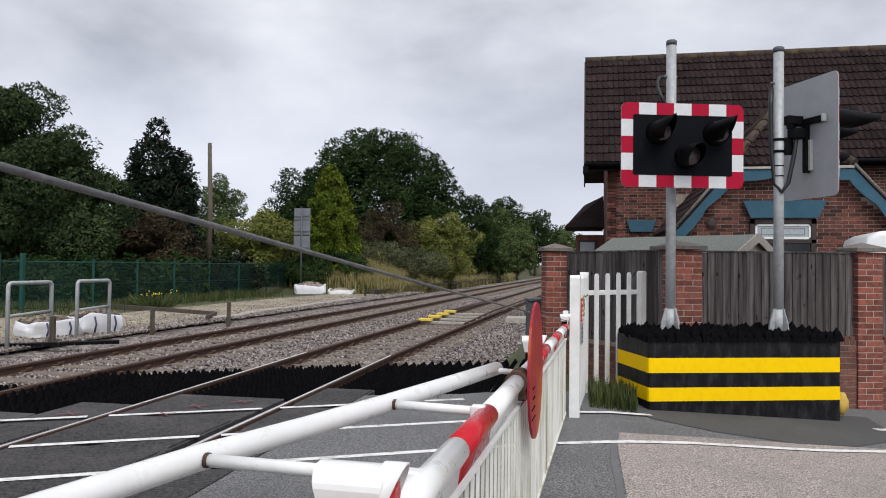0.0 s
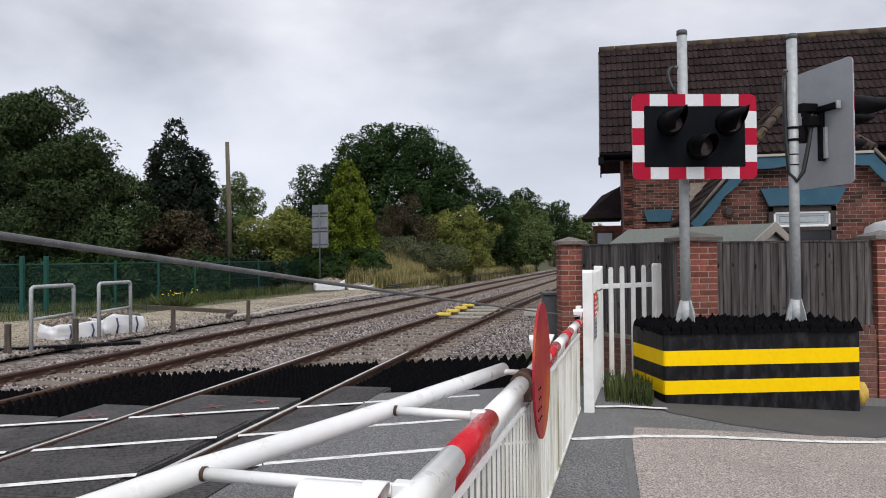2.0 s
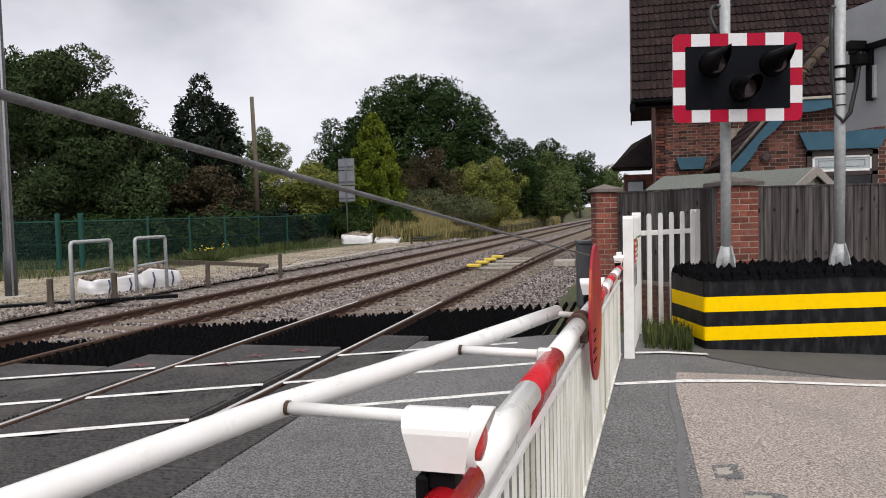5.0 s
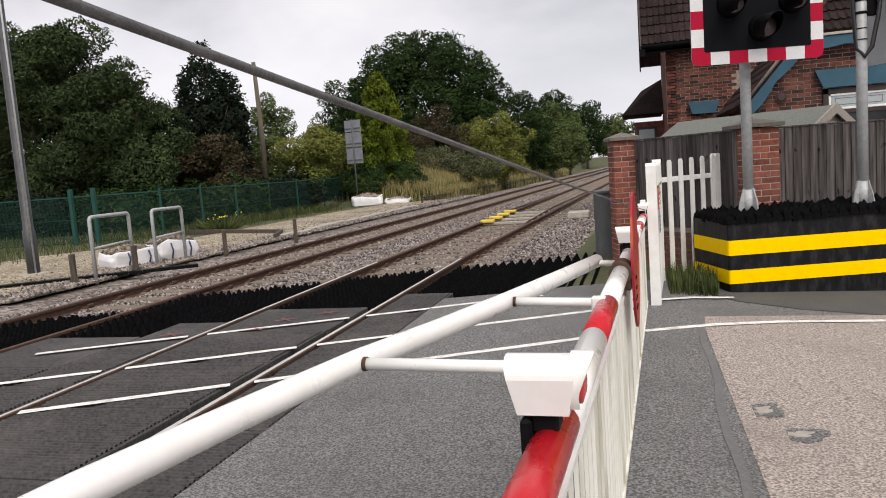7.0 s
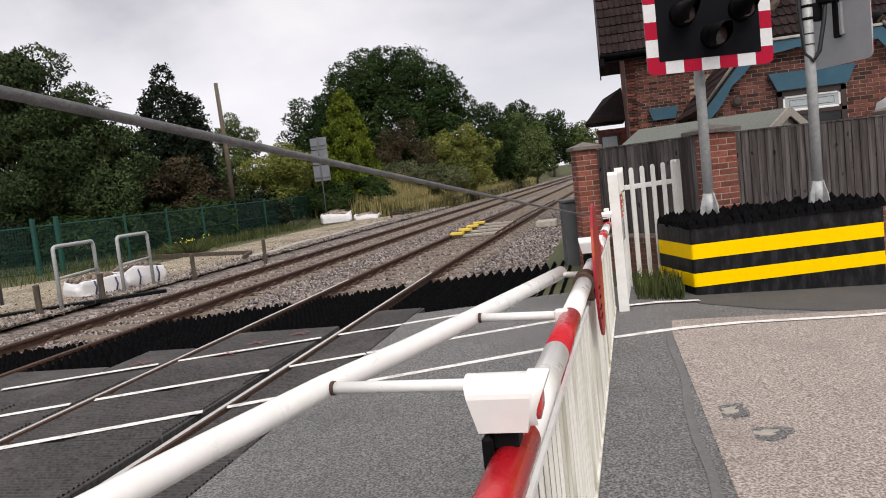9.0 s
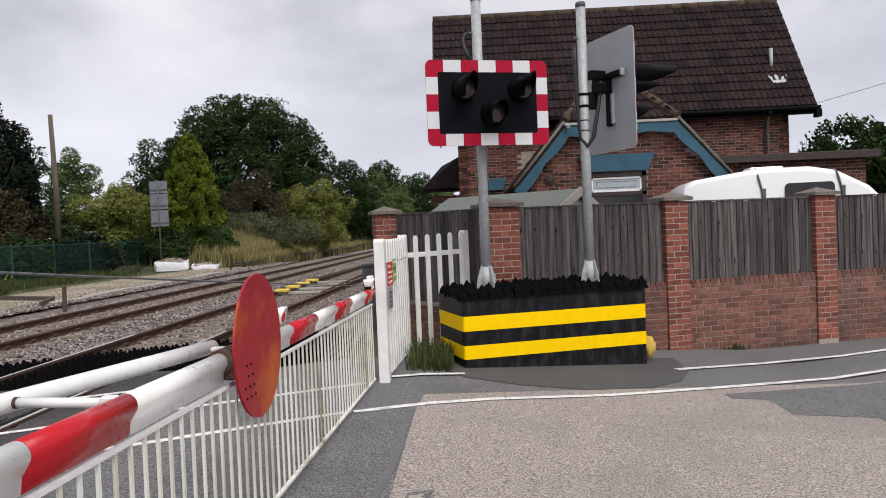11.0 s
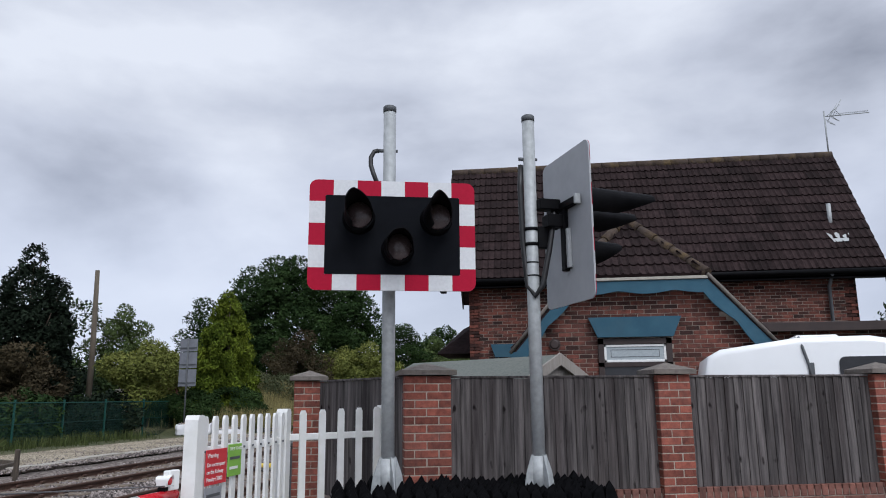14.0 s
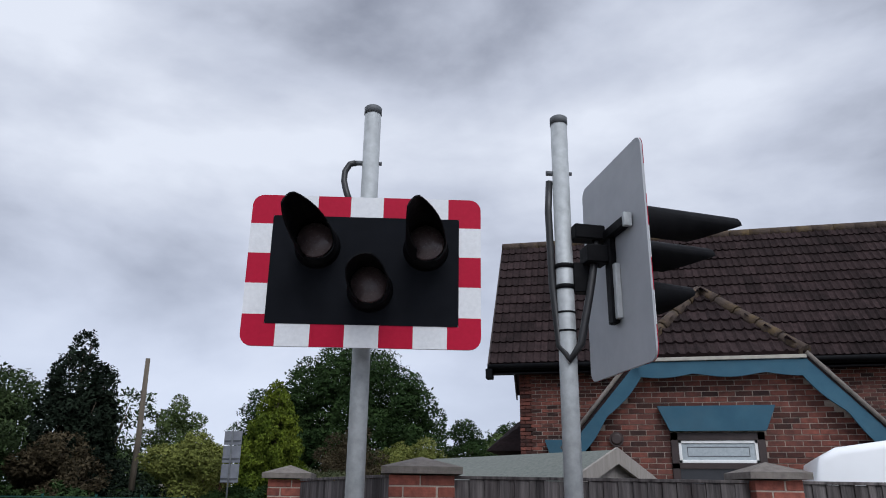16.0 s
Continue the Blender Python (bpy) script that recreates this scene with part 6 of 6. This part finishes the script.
def blades(name, label, region, count, hmin, hmax, material, seed, width=0.012):
    rng = random.Random(seed)
    verts, faces = [], []
    for _ in range(count):
        x, y, z = region(rng)
        h = rng.uniform(hmin, hmax)
        a = rng.uniform(0, 2 * math.pi)
        lean = rng.uniform(0.0, 0.45) * h
        dx, dy = math.cos(a), math.sin(a)
        i = len(verts)
        w = width * rng.uniform(0.7, 1.4)
        verts += [(x - dy * w, y + dx * w, z), (x + dy * w, y - dx * w, z), (x + dx * lean * 0.5 + dy * w * 0.7, y + dy * lean * 0.5 - dx * w * 0.7, z + h * 0.65), (x + dx * lean * 0.5 - dy * w * 0.7, y + dy * lean * 0.5 + dx * w * 0.7, z + h * 0.65), (x + dx * lean, y + dy * lean, z + h)]
        faces += [(i, i + 1, i + 2, i + 3), (i + 3, i + 2, i + 4)]
    ob = from_arrays(name, verts, faces, material)
    tagged(ob, label, "grass", kind="stuff")


def bank(rng):
    y = rng.uniform(36, 46) if rng.random() < 0.45 else rng.uniform(40, 90)
    x = -10.6 + bend(y) - abs(rng.gauss(0, 2.3)) - 0.1
    return x, y, ground_z(x, y)


def strip_left(rng):
    y = 18 + 15 * rng.random() ** 0.7
    x = -15.9 + abs(rng.gauss(0, 0.8))
    if noise.noise((x * 0.7, y * 0.7, 3)) < 0.0:
        y = rng.uniform(26, 33)
    return x, y, ground_z(x, y)


def field_left(rng):
    y = rng.uniform(13, 26)
    x = rng.uniform(-27, -14.5)
    return x, y, ground_z(x, y)


blades("bank_grass", "long dry straw-coloured grass on the bank", bank, 42000, 0.45, 1.15, M_STRAW, 41, 0.015)
blades("bank_grass", "long green grass on the bank", bank, 30000, 0.3, 0.9, M_BLADE, 42, 0.015)
blades("verge_grass", "green weeds and grass along the fence", strip_left, 5000, 0.08, 0.45, M_BLADE, 43, 0.009)
blades("verge_grass", "green rough grass behind the fence", field_left, 5000, 0.06, 0.3, M_BLADE, 44, 0.01)


def tuft(rng):
    a = rng.random()
    return 0.2 + 0.5 * rng.random(), 8.2 + 0.95 * rng.random() - 0.1 * a, -0.03


blades("weed_tuft", "green weeds and grass tuft between planter and picket fence", tuft, 800, 0.08, 0.3, M_BLADE, 45, 0.006)


def wall_foot(rng):
    u = rng.choice([3.0, 3.05, 5.9, 6.0, 6.1, 7.5])
    p = FENCE @ Vector((u + rng.gauss(0, 0.08), -0.06 - 0.04 * rng.random(), 0))
    return p.x, p.y, road_z(p.x, p.y)


blades("wall_weeds", "small weeds at the foot of the brick wall", wall_foot, 220, 0.03, 0.1, M_BLADE, 46, 0.006)

# ---- beyond the tracks ----
def build_mesh_fence():
    pts = [(-34, 17.5), (-20.3, 19.2), (-17.4, 19.5), (-15.6, 21.5), (-15.4, 26), (-15.2, 31), (-15.0, 36.5)]
    t = thing("green_mesh_fence", "green powder-coated mesh fence with square posts along the track side", "mesh fence")
    for a, b in zip(pts, pts[1:]):
        va, vb = Vector(a), Vector(b)
        n = max(1, round((vb - va).length / 2.6))
        for k in range(n):
            p, q = va + (vb - va) * k / n, va + (vb - va) * (k + 1) / n
            d = q - p
            m = pose(p.x, p.y, ground_z(p.x, p.y), 0, 0, math.degrees(math.atan2(d.y, d.x)))
            bm = bmesh.new()
            box(bm, -0.03, 0.03, -0.03, 0.03, -0.2, 1.62, 0.004)
            part("post", bm, M_GREENP, t, m=m)
            bm = bmesh.new()
            box(bm, 0.03, d.length - 0.03, -0.02, 0.02, 1.5, 1.54)
            part("top_rail", bm, M_GREENP, t, m=m)
            bm = bmesh.new()
            L = d.length
            for z in (0.06, 0.8):
                box(bm, 0.03, L - 0.03, -0.012, 0.012, z - 0.015, z + 0.015)
            nw = int(L / 0.05)
            for i in range(nw):
                x = 0.03 + (L - 0.06) * i / nw
                for lean, yy in ((0.35, -0.004), (-0.35, 0.004)):
                    xe = min(max(x + lean, 0.03), L - 0.03)
                    ze = 0.06 + 1.46 * (xe - x) / lean
                    vs = [bm.verts.new(v) for v in ((x, yy, 0.06), (x + 0.011, yy, 0.06), (xe + 0.011, yy, ze), (xe, yy, ze))]
                    bm.faces.new(vs)
            part("mesh_panel", bm, M_GREENF, t, m=m)


build_mesh_fence()
for x, y in ((-17.35, 19.45), (-16.75, 19.75)):
    bm = bmesh.new()
    box(bm, -0.06, 0.06, -0.06, 0.06, -0.2, 1.75, 0.01)
    solo("gate_post", bm, M_GREENP, "green square steel gate post in the mesh fence", "gate post", pose(x, y, 0.0), group="gate posts")


def build_hoop(x, y, yaw, w):
    t = thing("steel_hoop_rail", "galvanised steel hoop guard rail beside the far track", "guard rail", pose(x, y, 0, 0, 0, yaw), group="hoop rails")
    bm = bmesh.new()
    H = 1.13
    c = 0.07
    pts = [(0, 0, -0.2), (0, 0, H - c)] + [(c - c * math.cos(radians(a)), 0, H - c + c * math.sin(radians(a))) for a in (30, 60, 90)]
    pts += [(w - c + c * math.sin(radians(a)), 0, H - c + c * math.cos(radians(a))) for a in (0, 30, 60, 90)] + [(w, 0, -0.2)]
    tube(bm, pts, 0.036, 10)
    part("hoop", bm, M_GALV, t)
    bm = bmesh.new()
    tube(bm, [(0, 0, H * 0.5), (w, 0, H * 0.53)], 0.026, 8)
    part("mid_rail", bm, M_GALV, t)


build_hoop(-9.55, 11.0, 92, 1.1)
build_hoop(-9.62, 12.85, 90, 1.0)


def bulk_bag(x, y, yaw, w, d, h, label, seed, full=True):
    """An open woven bag with creased, sagging sides, heaped with rubble."""
    rng = random.Random(seed)
    t = thing("bulk_bag", label, "bulk bag", pose(x, y, 0.0, 0, 0, yaw), group="bulk bags")
    n, levels = 56, 9
    bm = bmesh.new()
    rings = []
    for j in range(levels + 2):
        f = min(j, levels) / levels
        ring = []
        for k in range(n):
            a = 2 * math.pi * k / n
            cx, cy = math.cos(a), math.sin(a)
            q = Vector((math.copysign(abs(cx) ** 0.26, cx), math.copysign(abs(cy) ** 0.26, cy)))
            rim = h * (0.86 + 0.3 * noise.noise((q.x * 1.3, q.y * 1.3, seed * 3.1)))
            bulge = 1 + 0.05 * math.sin(math.pi * f) + 0.09 * noise.noise((q.x * 2.5, q.y * 2.5, f * 2 + seed)) + 0.05 * noise.noise((q.x * 6, q.y * 6, f * 7 + seed))
            if j > levels:
                bulge *= 0.9
            ring.append(bm.verts.new((q.x * w / 2 * bulge, q.y * d / 2 * bulge, rim * f - (0.06 if j > levels else 0) - 0.01)))
        rings.append(ring)
    for p, q in zip(rings, rings[1:]):
        for k in range(n):
            bm.faces.new((p[k], p[(k + 1) % n], q[(k + 1) % n], q[k]))
    bm.faces.new(rings[0][::-1])
    part("sack", bm, M_BAG, t, smooth=True)
    verts, faces = [], []
    for _ in range(520 if full else 60):
        u, v, s = rng.uniform(-1, 1), rng.uniform(-1, 1), rng.uniform(0.025, 0.06)
        x_, y_ = u * 0.43 * w, v * 0.43 * d
        z_ = h * 0.84 + 0.3 * h * (1 - max(abs(u), abs(v)) ** 2) + 0.05 * noise.noise((x_ * 4, y_ * 4, seed))
        b = len(verts)
        for vx in ((1, 0, 0), (-1, 0, 0), (0, 1, 0), (0, -1, 0), (0, 0, 1), (0, 0, -1)):
            k = s * rng.uniform(0.5, 1.3)
            verts.append((x_ + vx[0] * k, y_ + vx[1] * k, z_ + vx[2] * k * 0.8))
        faces += [tuple(b + i for i in q) for q in ((0, 2, 4), (2, 1, 4), (1, 3, 4), (3, 0, 4), (2, 0, 5), (1, 2, 5), (3, 1, 5), (0, 3, 5))]
    o = from_arrays("rubble", verts, faces, M_RUBBLE, t)
    o["kind"] = "stuff"
    bm = bmesh.new()
    bmesh.ops.create_grid(bm, x_segments=10, y_segments=8, size=0.5)
    for v in bm.verts:
        u, q = v.co.x * 2, v.co.y * 2
        v.co = Vector((u * 0.44 * w, q * 0.44 * d, h * 0.8 + 0.3 * h * (1 - max(abs(u), abs(q)) ** 2)))
    part("spoil", bm, M_RUBBLE, t, smooth=True)
    if full:
        for xx in (-0.22, 0.24):
            bm = bmesh.new()
            tube(bm, [(xx * w, -d / 2 * 1.08, 0.03), (xx * w + 0.02, -d / 2 * 1.17, h * 0.45), (xx * w, -d / 2 * 1.08, h * 0.82)], 0.018, 6)
            part("strap", bm, M_STRAP, t, "navy woven lifting strap")


bulk_bag(-10.55, 13.2, 66, 0.98, 0.75, 0.36, "white woven bulk bag slumped open and heaped with brown rubble", 1)
bulk_bag(-10.25, 14.25, 64, 0.95, 0.75, 0.44, "white woven bulk bag with navy straps full of spoil", 2)
bulk_bag(-13.4, 35.2, 20, 1.5, 0.9, 0.55, "white torn bulk bag in the grass", 3, False)
bulk_bag(-11.9, 35.6, 10, 1.2, 0.8, 0.3, "white flattened bulk bag", 4, False)

for x, y, hgt in ((-9.75, 10.7, 0.52), (-9.55, 12.1, 0.5), (-9.35, 15.0, 0.5), (-8.9, 17.72, 0.52)):
    bm = bmesh.new()
    box(bm, -0.045, 0.045, -0.04, 0.04, -0.2, hgt, 0.01)
    prism(bm, [(-0.085, -0.05), (0.075, -0.05), (0.05, 0.1), (-0.055, 0.12)], 0.05, pose(0, -0.025, 0))
    solo("timber_stub", bm, M_STUB, "short dark weathered timber stub post", "post", pose(x, y, 0.0, 2, 1, 20), group="timber stubs")

# lighting column at the far side of the crossing
t = thing("steel_column", "dark grey steel column with a pale conduit", "column", pose(-12.1, 12.25, 0))
bm = bmesh.new()
tube(bm, [(0, 0, -0.1), (0, 0, 0.9), (0, 0, 0.92), (0, 0, 7.5)], [0.12, 0.12, 0.1, 0.09], 14)
part("shaft", bm, M_COLUMN, t)
bm = bmesh.new()
tube(bm, [(0.1, -0.06, 0.0), (0.1, -0.06, 7.4)], 0.02, 8)
part("conduit", bm, M_GALV, t)
bm = bmesh.new()
tube(bm, [(0, 0, -0.05), (0, 0, 0.03)], [0.3, 0.25], 14)
part("base", bm, M_CONC, t)

# kerb edging and cable trough along the far cess
t = thing("edging_boards", "weathered timber edging boards round the gravel", "edging", kind="structure")
for a, b in (((-15.6, 22.0), (-13.0, 20.9)), ((-13.0, 20.9), (-10.2, 19.5)), ((-10.2, 19.5), (-9.6, 17.9))):
    bm = bmesh.new()
    L = (Vector(b) - Vector(a)).length
    box(bm, 0, L, -0.04, 0.04, -0.1, 0.13, 0.01)
    part("board", bm, M_STUB, t, m=pose(a[0], a[1], 0, 0, 0, math.degrees(math.atan2(b[1] - a[1], b[0] - a[0]))))
bm = bmesh.new()
for k in range(14):
    box(bm, 0, 0.28, 18.6 + k * 0.92, 18.6 + k * 0.92 + 0.89, -0.1, 0.05 + 0.05 * noise.noise((k * 1.7, 0.3, 0)), 0.01, m=pose(0.1 * noise.noise((k * 2.3, 1, 0)), 0, 0, 0, 0, 0.2 * noise.noise((k, 2, 0))))
solo("cable_trough", bm, M_CONC, "pale concrete cable trough lids along the far track", "cable trough", pose(-9.9, 0, 0, 0, 0, 0), kind="structure")
bm = bmesh.new()
for k in range(26):
    box(bm, -0.1, 0.1, k * 0.25, k * 0.25 + 0.244, 0.0, 0.06, 0.004)
solo("drain_channel", bm, M_BLACKP, "black plastic drain channel beside the far track", "drain", pose(-13.5, 8.4, 0.0, 0, 0, -52), kind="structure")

# road sign seen from behind
t = thing("road_sign", "grey back of a tall two-part road sign among shrubs", "road sign", pose(-13.88, 35.2, 0.2, 0, 0, -8))
for z0, z1 in ((1.95, 2.72), (2.78, 3.5), (3.54, 4.12)):
    bm = bmesh.new()
    box(bm, -0.46, 0.46, -0.01, 0.01, z0, z1, 0.004)
    pl = part("sign_plate", bm, M_SIGNBACK, t)
    bm = bmesh.new()
    box(bm, -0.44, 0.44, -0.04, -0.01, z0 + 0.15, z0 + 0.19)
    part("stiffener", bm, M_GREYBOX, pl)
bm = bmesh.new()
tube(bm, [(0, -0.06, -0.2), (0, -0.06, 4.15)], 0.035, 10)
part("post", bm, M_GREYBOX, t)

bm = bmesh.new()
tube(bm, [(0, 0, -0.2), (0.05, 0, 4), (-0.05, 0, 8.1)], [0.16, 0.14, 0.11], 10)
solo("utility_pole", bm, M_POLEW, "tall weathered wooden utility pole", "pole", pose(-20.1, 37.3, 0))

t = thing("outbuilding", "low brick outbuilding with a pale gable behind the fence", "outbuilding", pose(-18.6, 38.2, 0, 0, 0, 8))
bm = bmesh.new()
box(bm, 0, 1.9, 0, 3, -0.2, 2.2)
part("wall", bm, M_HBRICK, t)
bm = bmesh.new()
vs = [bm.verts.new(v) for v in ((-0.1, -0.1, 2.2), (2.0, -0.1, 2.2), (2.0, 1.5, 3.1), (-0.1, 1.5, 3.1), (-0.1, 3.1, 2.2), (2.0, 3.1, 2.2))]
for f in ((0, 1, 2, 3), (3, 2, 5, 4), (0, 3, 4), (1, 5, 2)):
    bm.faces.new([vs[i] for i in f])
part("roof", bm, M_HBRICK, t)
bm = bmesh.new()
for k in range(7):
    box(bm, -0.55, 0.0, -0.02, 0.02, 0.6 + 0.22 * k, 0.79 + 0.22 * k)
part("cladding", bm, M_CONC, t, "white boarded gable")

# ---- lineside equipment ----
t = thing("location_case", "grey lineside equipment case beside the end pier", "equipment case", pose(-0.64, 11.8, -0.25, 0, 0, 10) @ Matrix.Diagonal((0.62, 0.8, 0.92, 1)))
bm = bmesh.new()
box(bm, -0.2, 0.22, -0.25, 0.25, 0.15, 1.32, 0.015)
b = part("case", bm, M_GREYBOX, t)
bm = bmesh.new()
box(bm, -0.23, 0.25, -0.28, 0.28, 1.32, 1.37, 0.01)
part("lid", bm, M_GREYBOX, b)
bm = bmesh.new()
for x in (-0.15, 0.17):
    box(bm, x - 0.03, x + 0.03, -0.2, 0.2, -0.2, 0.16)
part("legs", bm, M_GALV, t)

t = thing("point_machine", "points drive rods with yellow insulators across the near track", "point machine", pose(-4.4, 19.6, -0.12))
for k in range(4):
    bm = bmesh.new()
    box(bm, 0.05, 1.5, 0.3 + 1.25 * k, 0.42 + 1.25 * k, 0.02, 0.09, 0.01)
    part("stretcher_bar", bm, M_CONC, t)
    bm = bmesh.new()
    box(bm, 0.05, 0.42, 0.22 + 1.25 * k, 0.5 + 1.25 * k, 0.09, 0.17, 0.015)
    part("insulator", bm, M_YELBLOCK, t, "yellow insulator block")
bm = bmesh.new()
for x in (0.0, 1.42):
    tube(bm, [(x, -0.3, 0.09), (x + 0.04, 6, 0.09), (x + 0.5, 16, 0.09)], 0.03, 6)
part("switch_blade", bm, M_RUST, t)
bm = bmesh.new()
box(bm, 2.3, 2.9, 1.6, 2.3, -0.02, 0.16, 0.02)
part("motor_box", bm, M_CONC, t, "pale motor housing beside the rails")

# spilled yellow sack at the end of the planter
bm = bmesh.new()
bmesh.ops.create_icosphere(bm, subdivisions=3, radius=1)
for v in bm.verts:
    c = v.co
    k = 1 + 0.25 * noise.noise(c * 2.0)
    v.co = Vector((c.x * 0.13 * k, c.y * 0.12 * k, max(-0.15, c.z * 0.17 * k)))
solo("ochre_sack", bm, M_YELBAG, "crumpled ochre sandbag leaning on the planter end", "sandbag", pose(3.03, 9.24, -0.03) @ Matrix.Diagonal((0.72, 0.8, 0.8, 1)), smooth=True)

# low cable run on short stakes along the grass edge
t = thing("cable_run", "black lineside cables carried low on short dark stakes", "cable")
for dz, dx in ((0.16, 0.0), (0.27, 0.05)):
    bm = bmesh.new()
    tube(bm, [(-10.75 + dx + bend(y) + 0.08 * noise.noise((y * 0.4, dz, 0)), y, dz + 0.07 * noise.noise((y * 0.5, 3, dz))) for y in [33.5 + 0.9 * k for k in range(56)]], 0.035, 6)
    part("cable", bm, M_CABLE, t)
for k in range(26):
    y = 33.6 + 1.9 * k
    bm = bmesh.new()
    box(bm, -0.04, 0.04, -0.04, 0.04, -0.25, 0.34 + 0.08 * noise.noise((k * 1.3, 0, 0)), 0.008)
    part("stake", bm, M_STUB, t, m=pose(-10.74 + bend(y), y, 0, 0, 3 * noise.noise((k, 1, 1)), 20 * k))

# flowering weed at the foot of the mesh fence
t = thing("ragwort", "green weed with small yellow flowers by the mesh fence", "weed", pose(-13.9, 22.4, 0))
rng = random.Random(71)
verts, faces, heads = [], [], []
for _ in range(260):
    a, q, hh = rng.uniform(0, 6.28), rng.uniform(0, 0.9), 0.07 + 0.5 * rng.random() ** 2
    b0, b1 = (q * 0.5 * math.cos(a), q * 0.5 * math.sin(a)), (q * 1.1 * math.cos(a), q * 1.1 * math.sin(a))
    i = len(verts)
    verts += [(b0[0] - 0.014, b0[1], 0), (b0[0] + 0.014, b0[1], 0), (b1[0] + 0.01, b1[1], hh * 0.8), (b1[0], b1[1], hh)]
    faces += [(i, i + 1, i + 2), (i, i + 2, i + 3)]
    if hh > 0.4:
        heads.append((b1[0], b1[1], hh))
from_arrays("foliage", verts, faces, M_BLADE, t)["kind"] = "stuff"
verts, faces = [], []
for hx, hy, hz in heads[:14]:
    for _ in range(2):
        c = Vector((hx + rng.uniform(-0.05, 0.05), hy + rng.uniform(-0.05, 0.05), hz + rng.uniform(-0.03, 0.03)))
        i = len(verts)
        verts += [tuple(c + Vector(o)) for o in ((0.025, 0, 0), (-0.025, 0, 0), (0, 0.025, 0), (0, -0.025, 0), (0, 0, 0.018), (0, 0, -0.018))]
        faces += [tuple(i + j for j in q) for q in ((0, 2, 4), (2, 1, 4), (1, 3, 4), (3, 0, 4), (2, 0, 5), (1, 2, 5), (3, 1, 5), (0, 3, 5))]
from_arrays("blossom", verts, faces, M_PETAL, t)["kind"] = "stuff"

# broken road studs
for x, y in ((0.57, 4.42), (0.69, 4.07)):
    t = thing("broken_stud_hole", "broken pale hole in the asphalt ringed by dark tar", "pothole", pose(x, y, road_z(x, y) + 0.007, 0, 0, R.uniform(0, 90)), group="potholes")
    bm = bmesh.new()
    n = 16
    out = [(0.13 * (1 + 0.9 * noise.noise((2.2 * math.cos(a), 2.2 * math.sin(a), x))) * math.cos(a), 0.1 * (1 + 0.9 * noise.noise((2.2 * math.cos(a), 2.2 * math.sin(a), y))) * math.sin(a)) for a in [2 * math.pi * k / n for k in range(n)]]
    sheet(bm, out, 0.003, 0.01)
    part("tar_ring", bm, M_ASPH, t)
    bm = bmesh.new()
    sheet(bm, [(p[0] * 0.5 * (1 + 0.5 * ((k * 7) % 5 - 2) / 3), p[1] * 0.36 * (1 + 0.5 * ((k * 3) % 5 - 2) / 3)) for k, p in enumerate(out)], 0.008, 0.01)
    part("pale_core", bm, M_CONC, t)

# sprayed survey crosses on the deck
for x, y in ((-3.9, 7.2), (-4.0, 6.75), (-3.55, 7.55), (-4.9, 6.55)):
    bm = bmesh.new()
    for a in (35, -40):
        box(bm, -0.12, 0.12, -0.009, 0.009, 0.0, 0.003, m=pose(0, 0, 0, 0, 0, a))
    solo("survey_mark", bm, M_PINK, "faded red sprayed survey cross on the deck", "paint mark", pose(x, y, 0.002), group="survey marks", kind="structure")
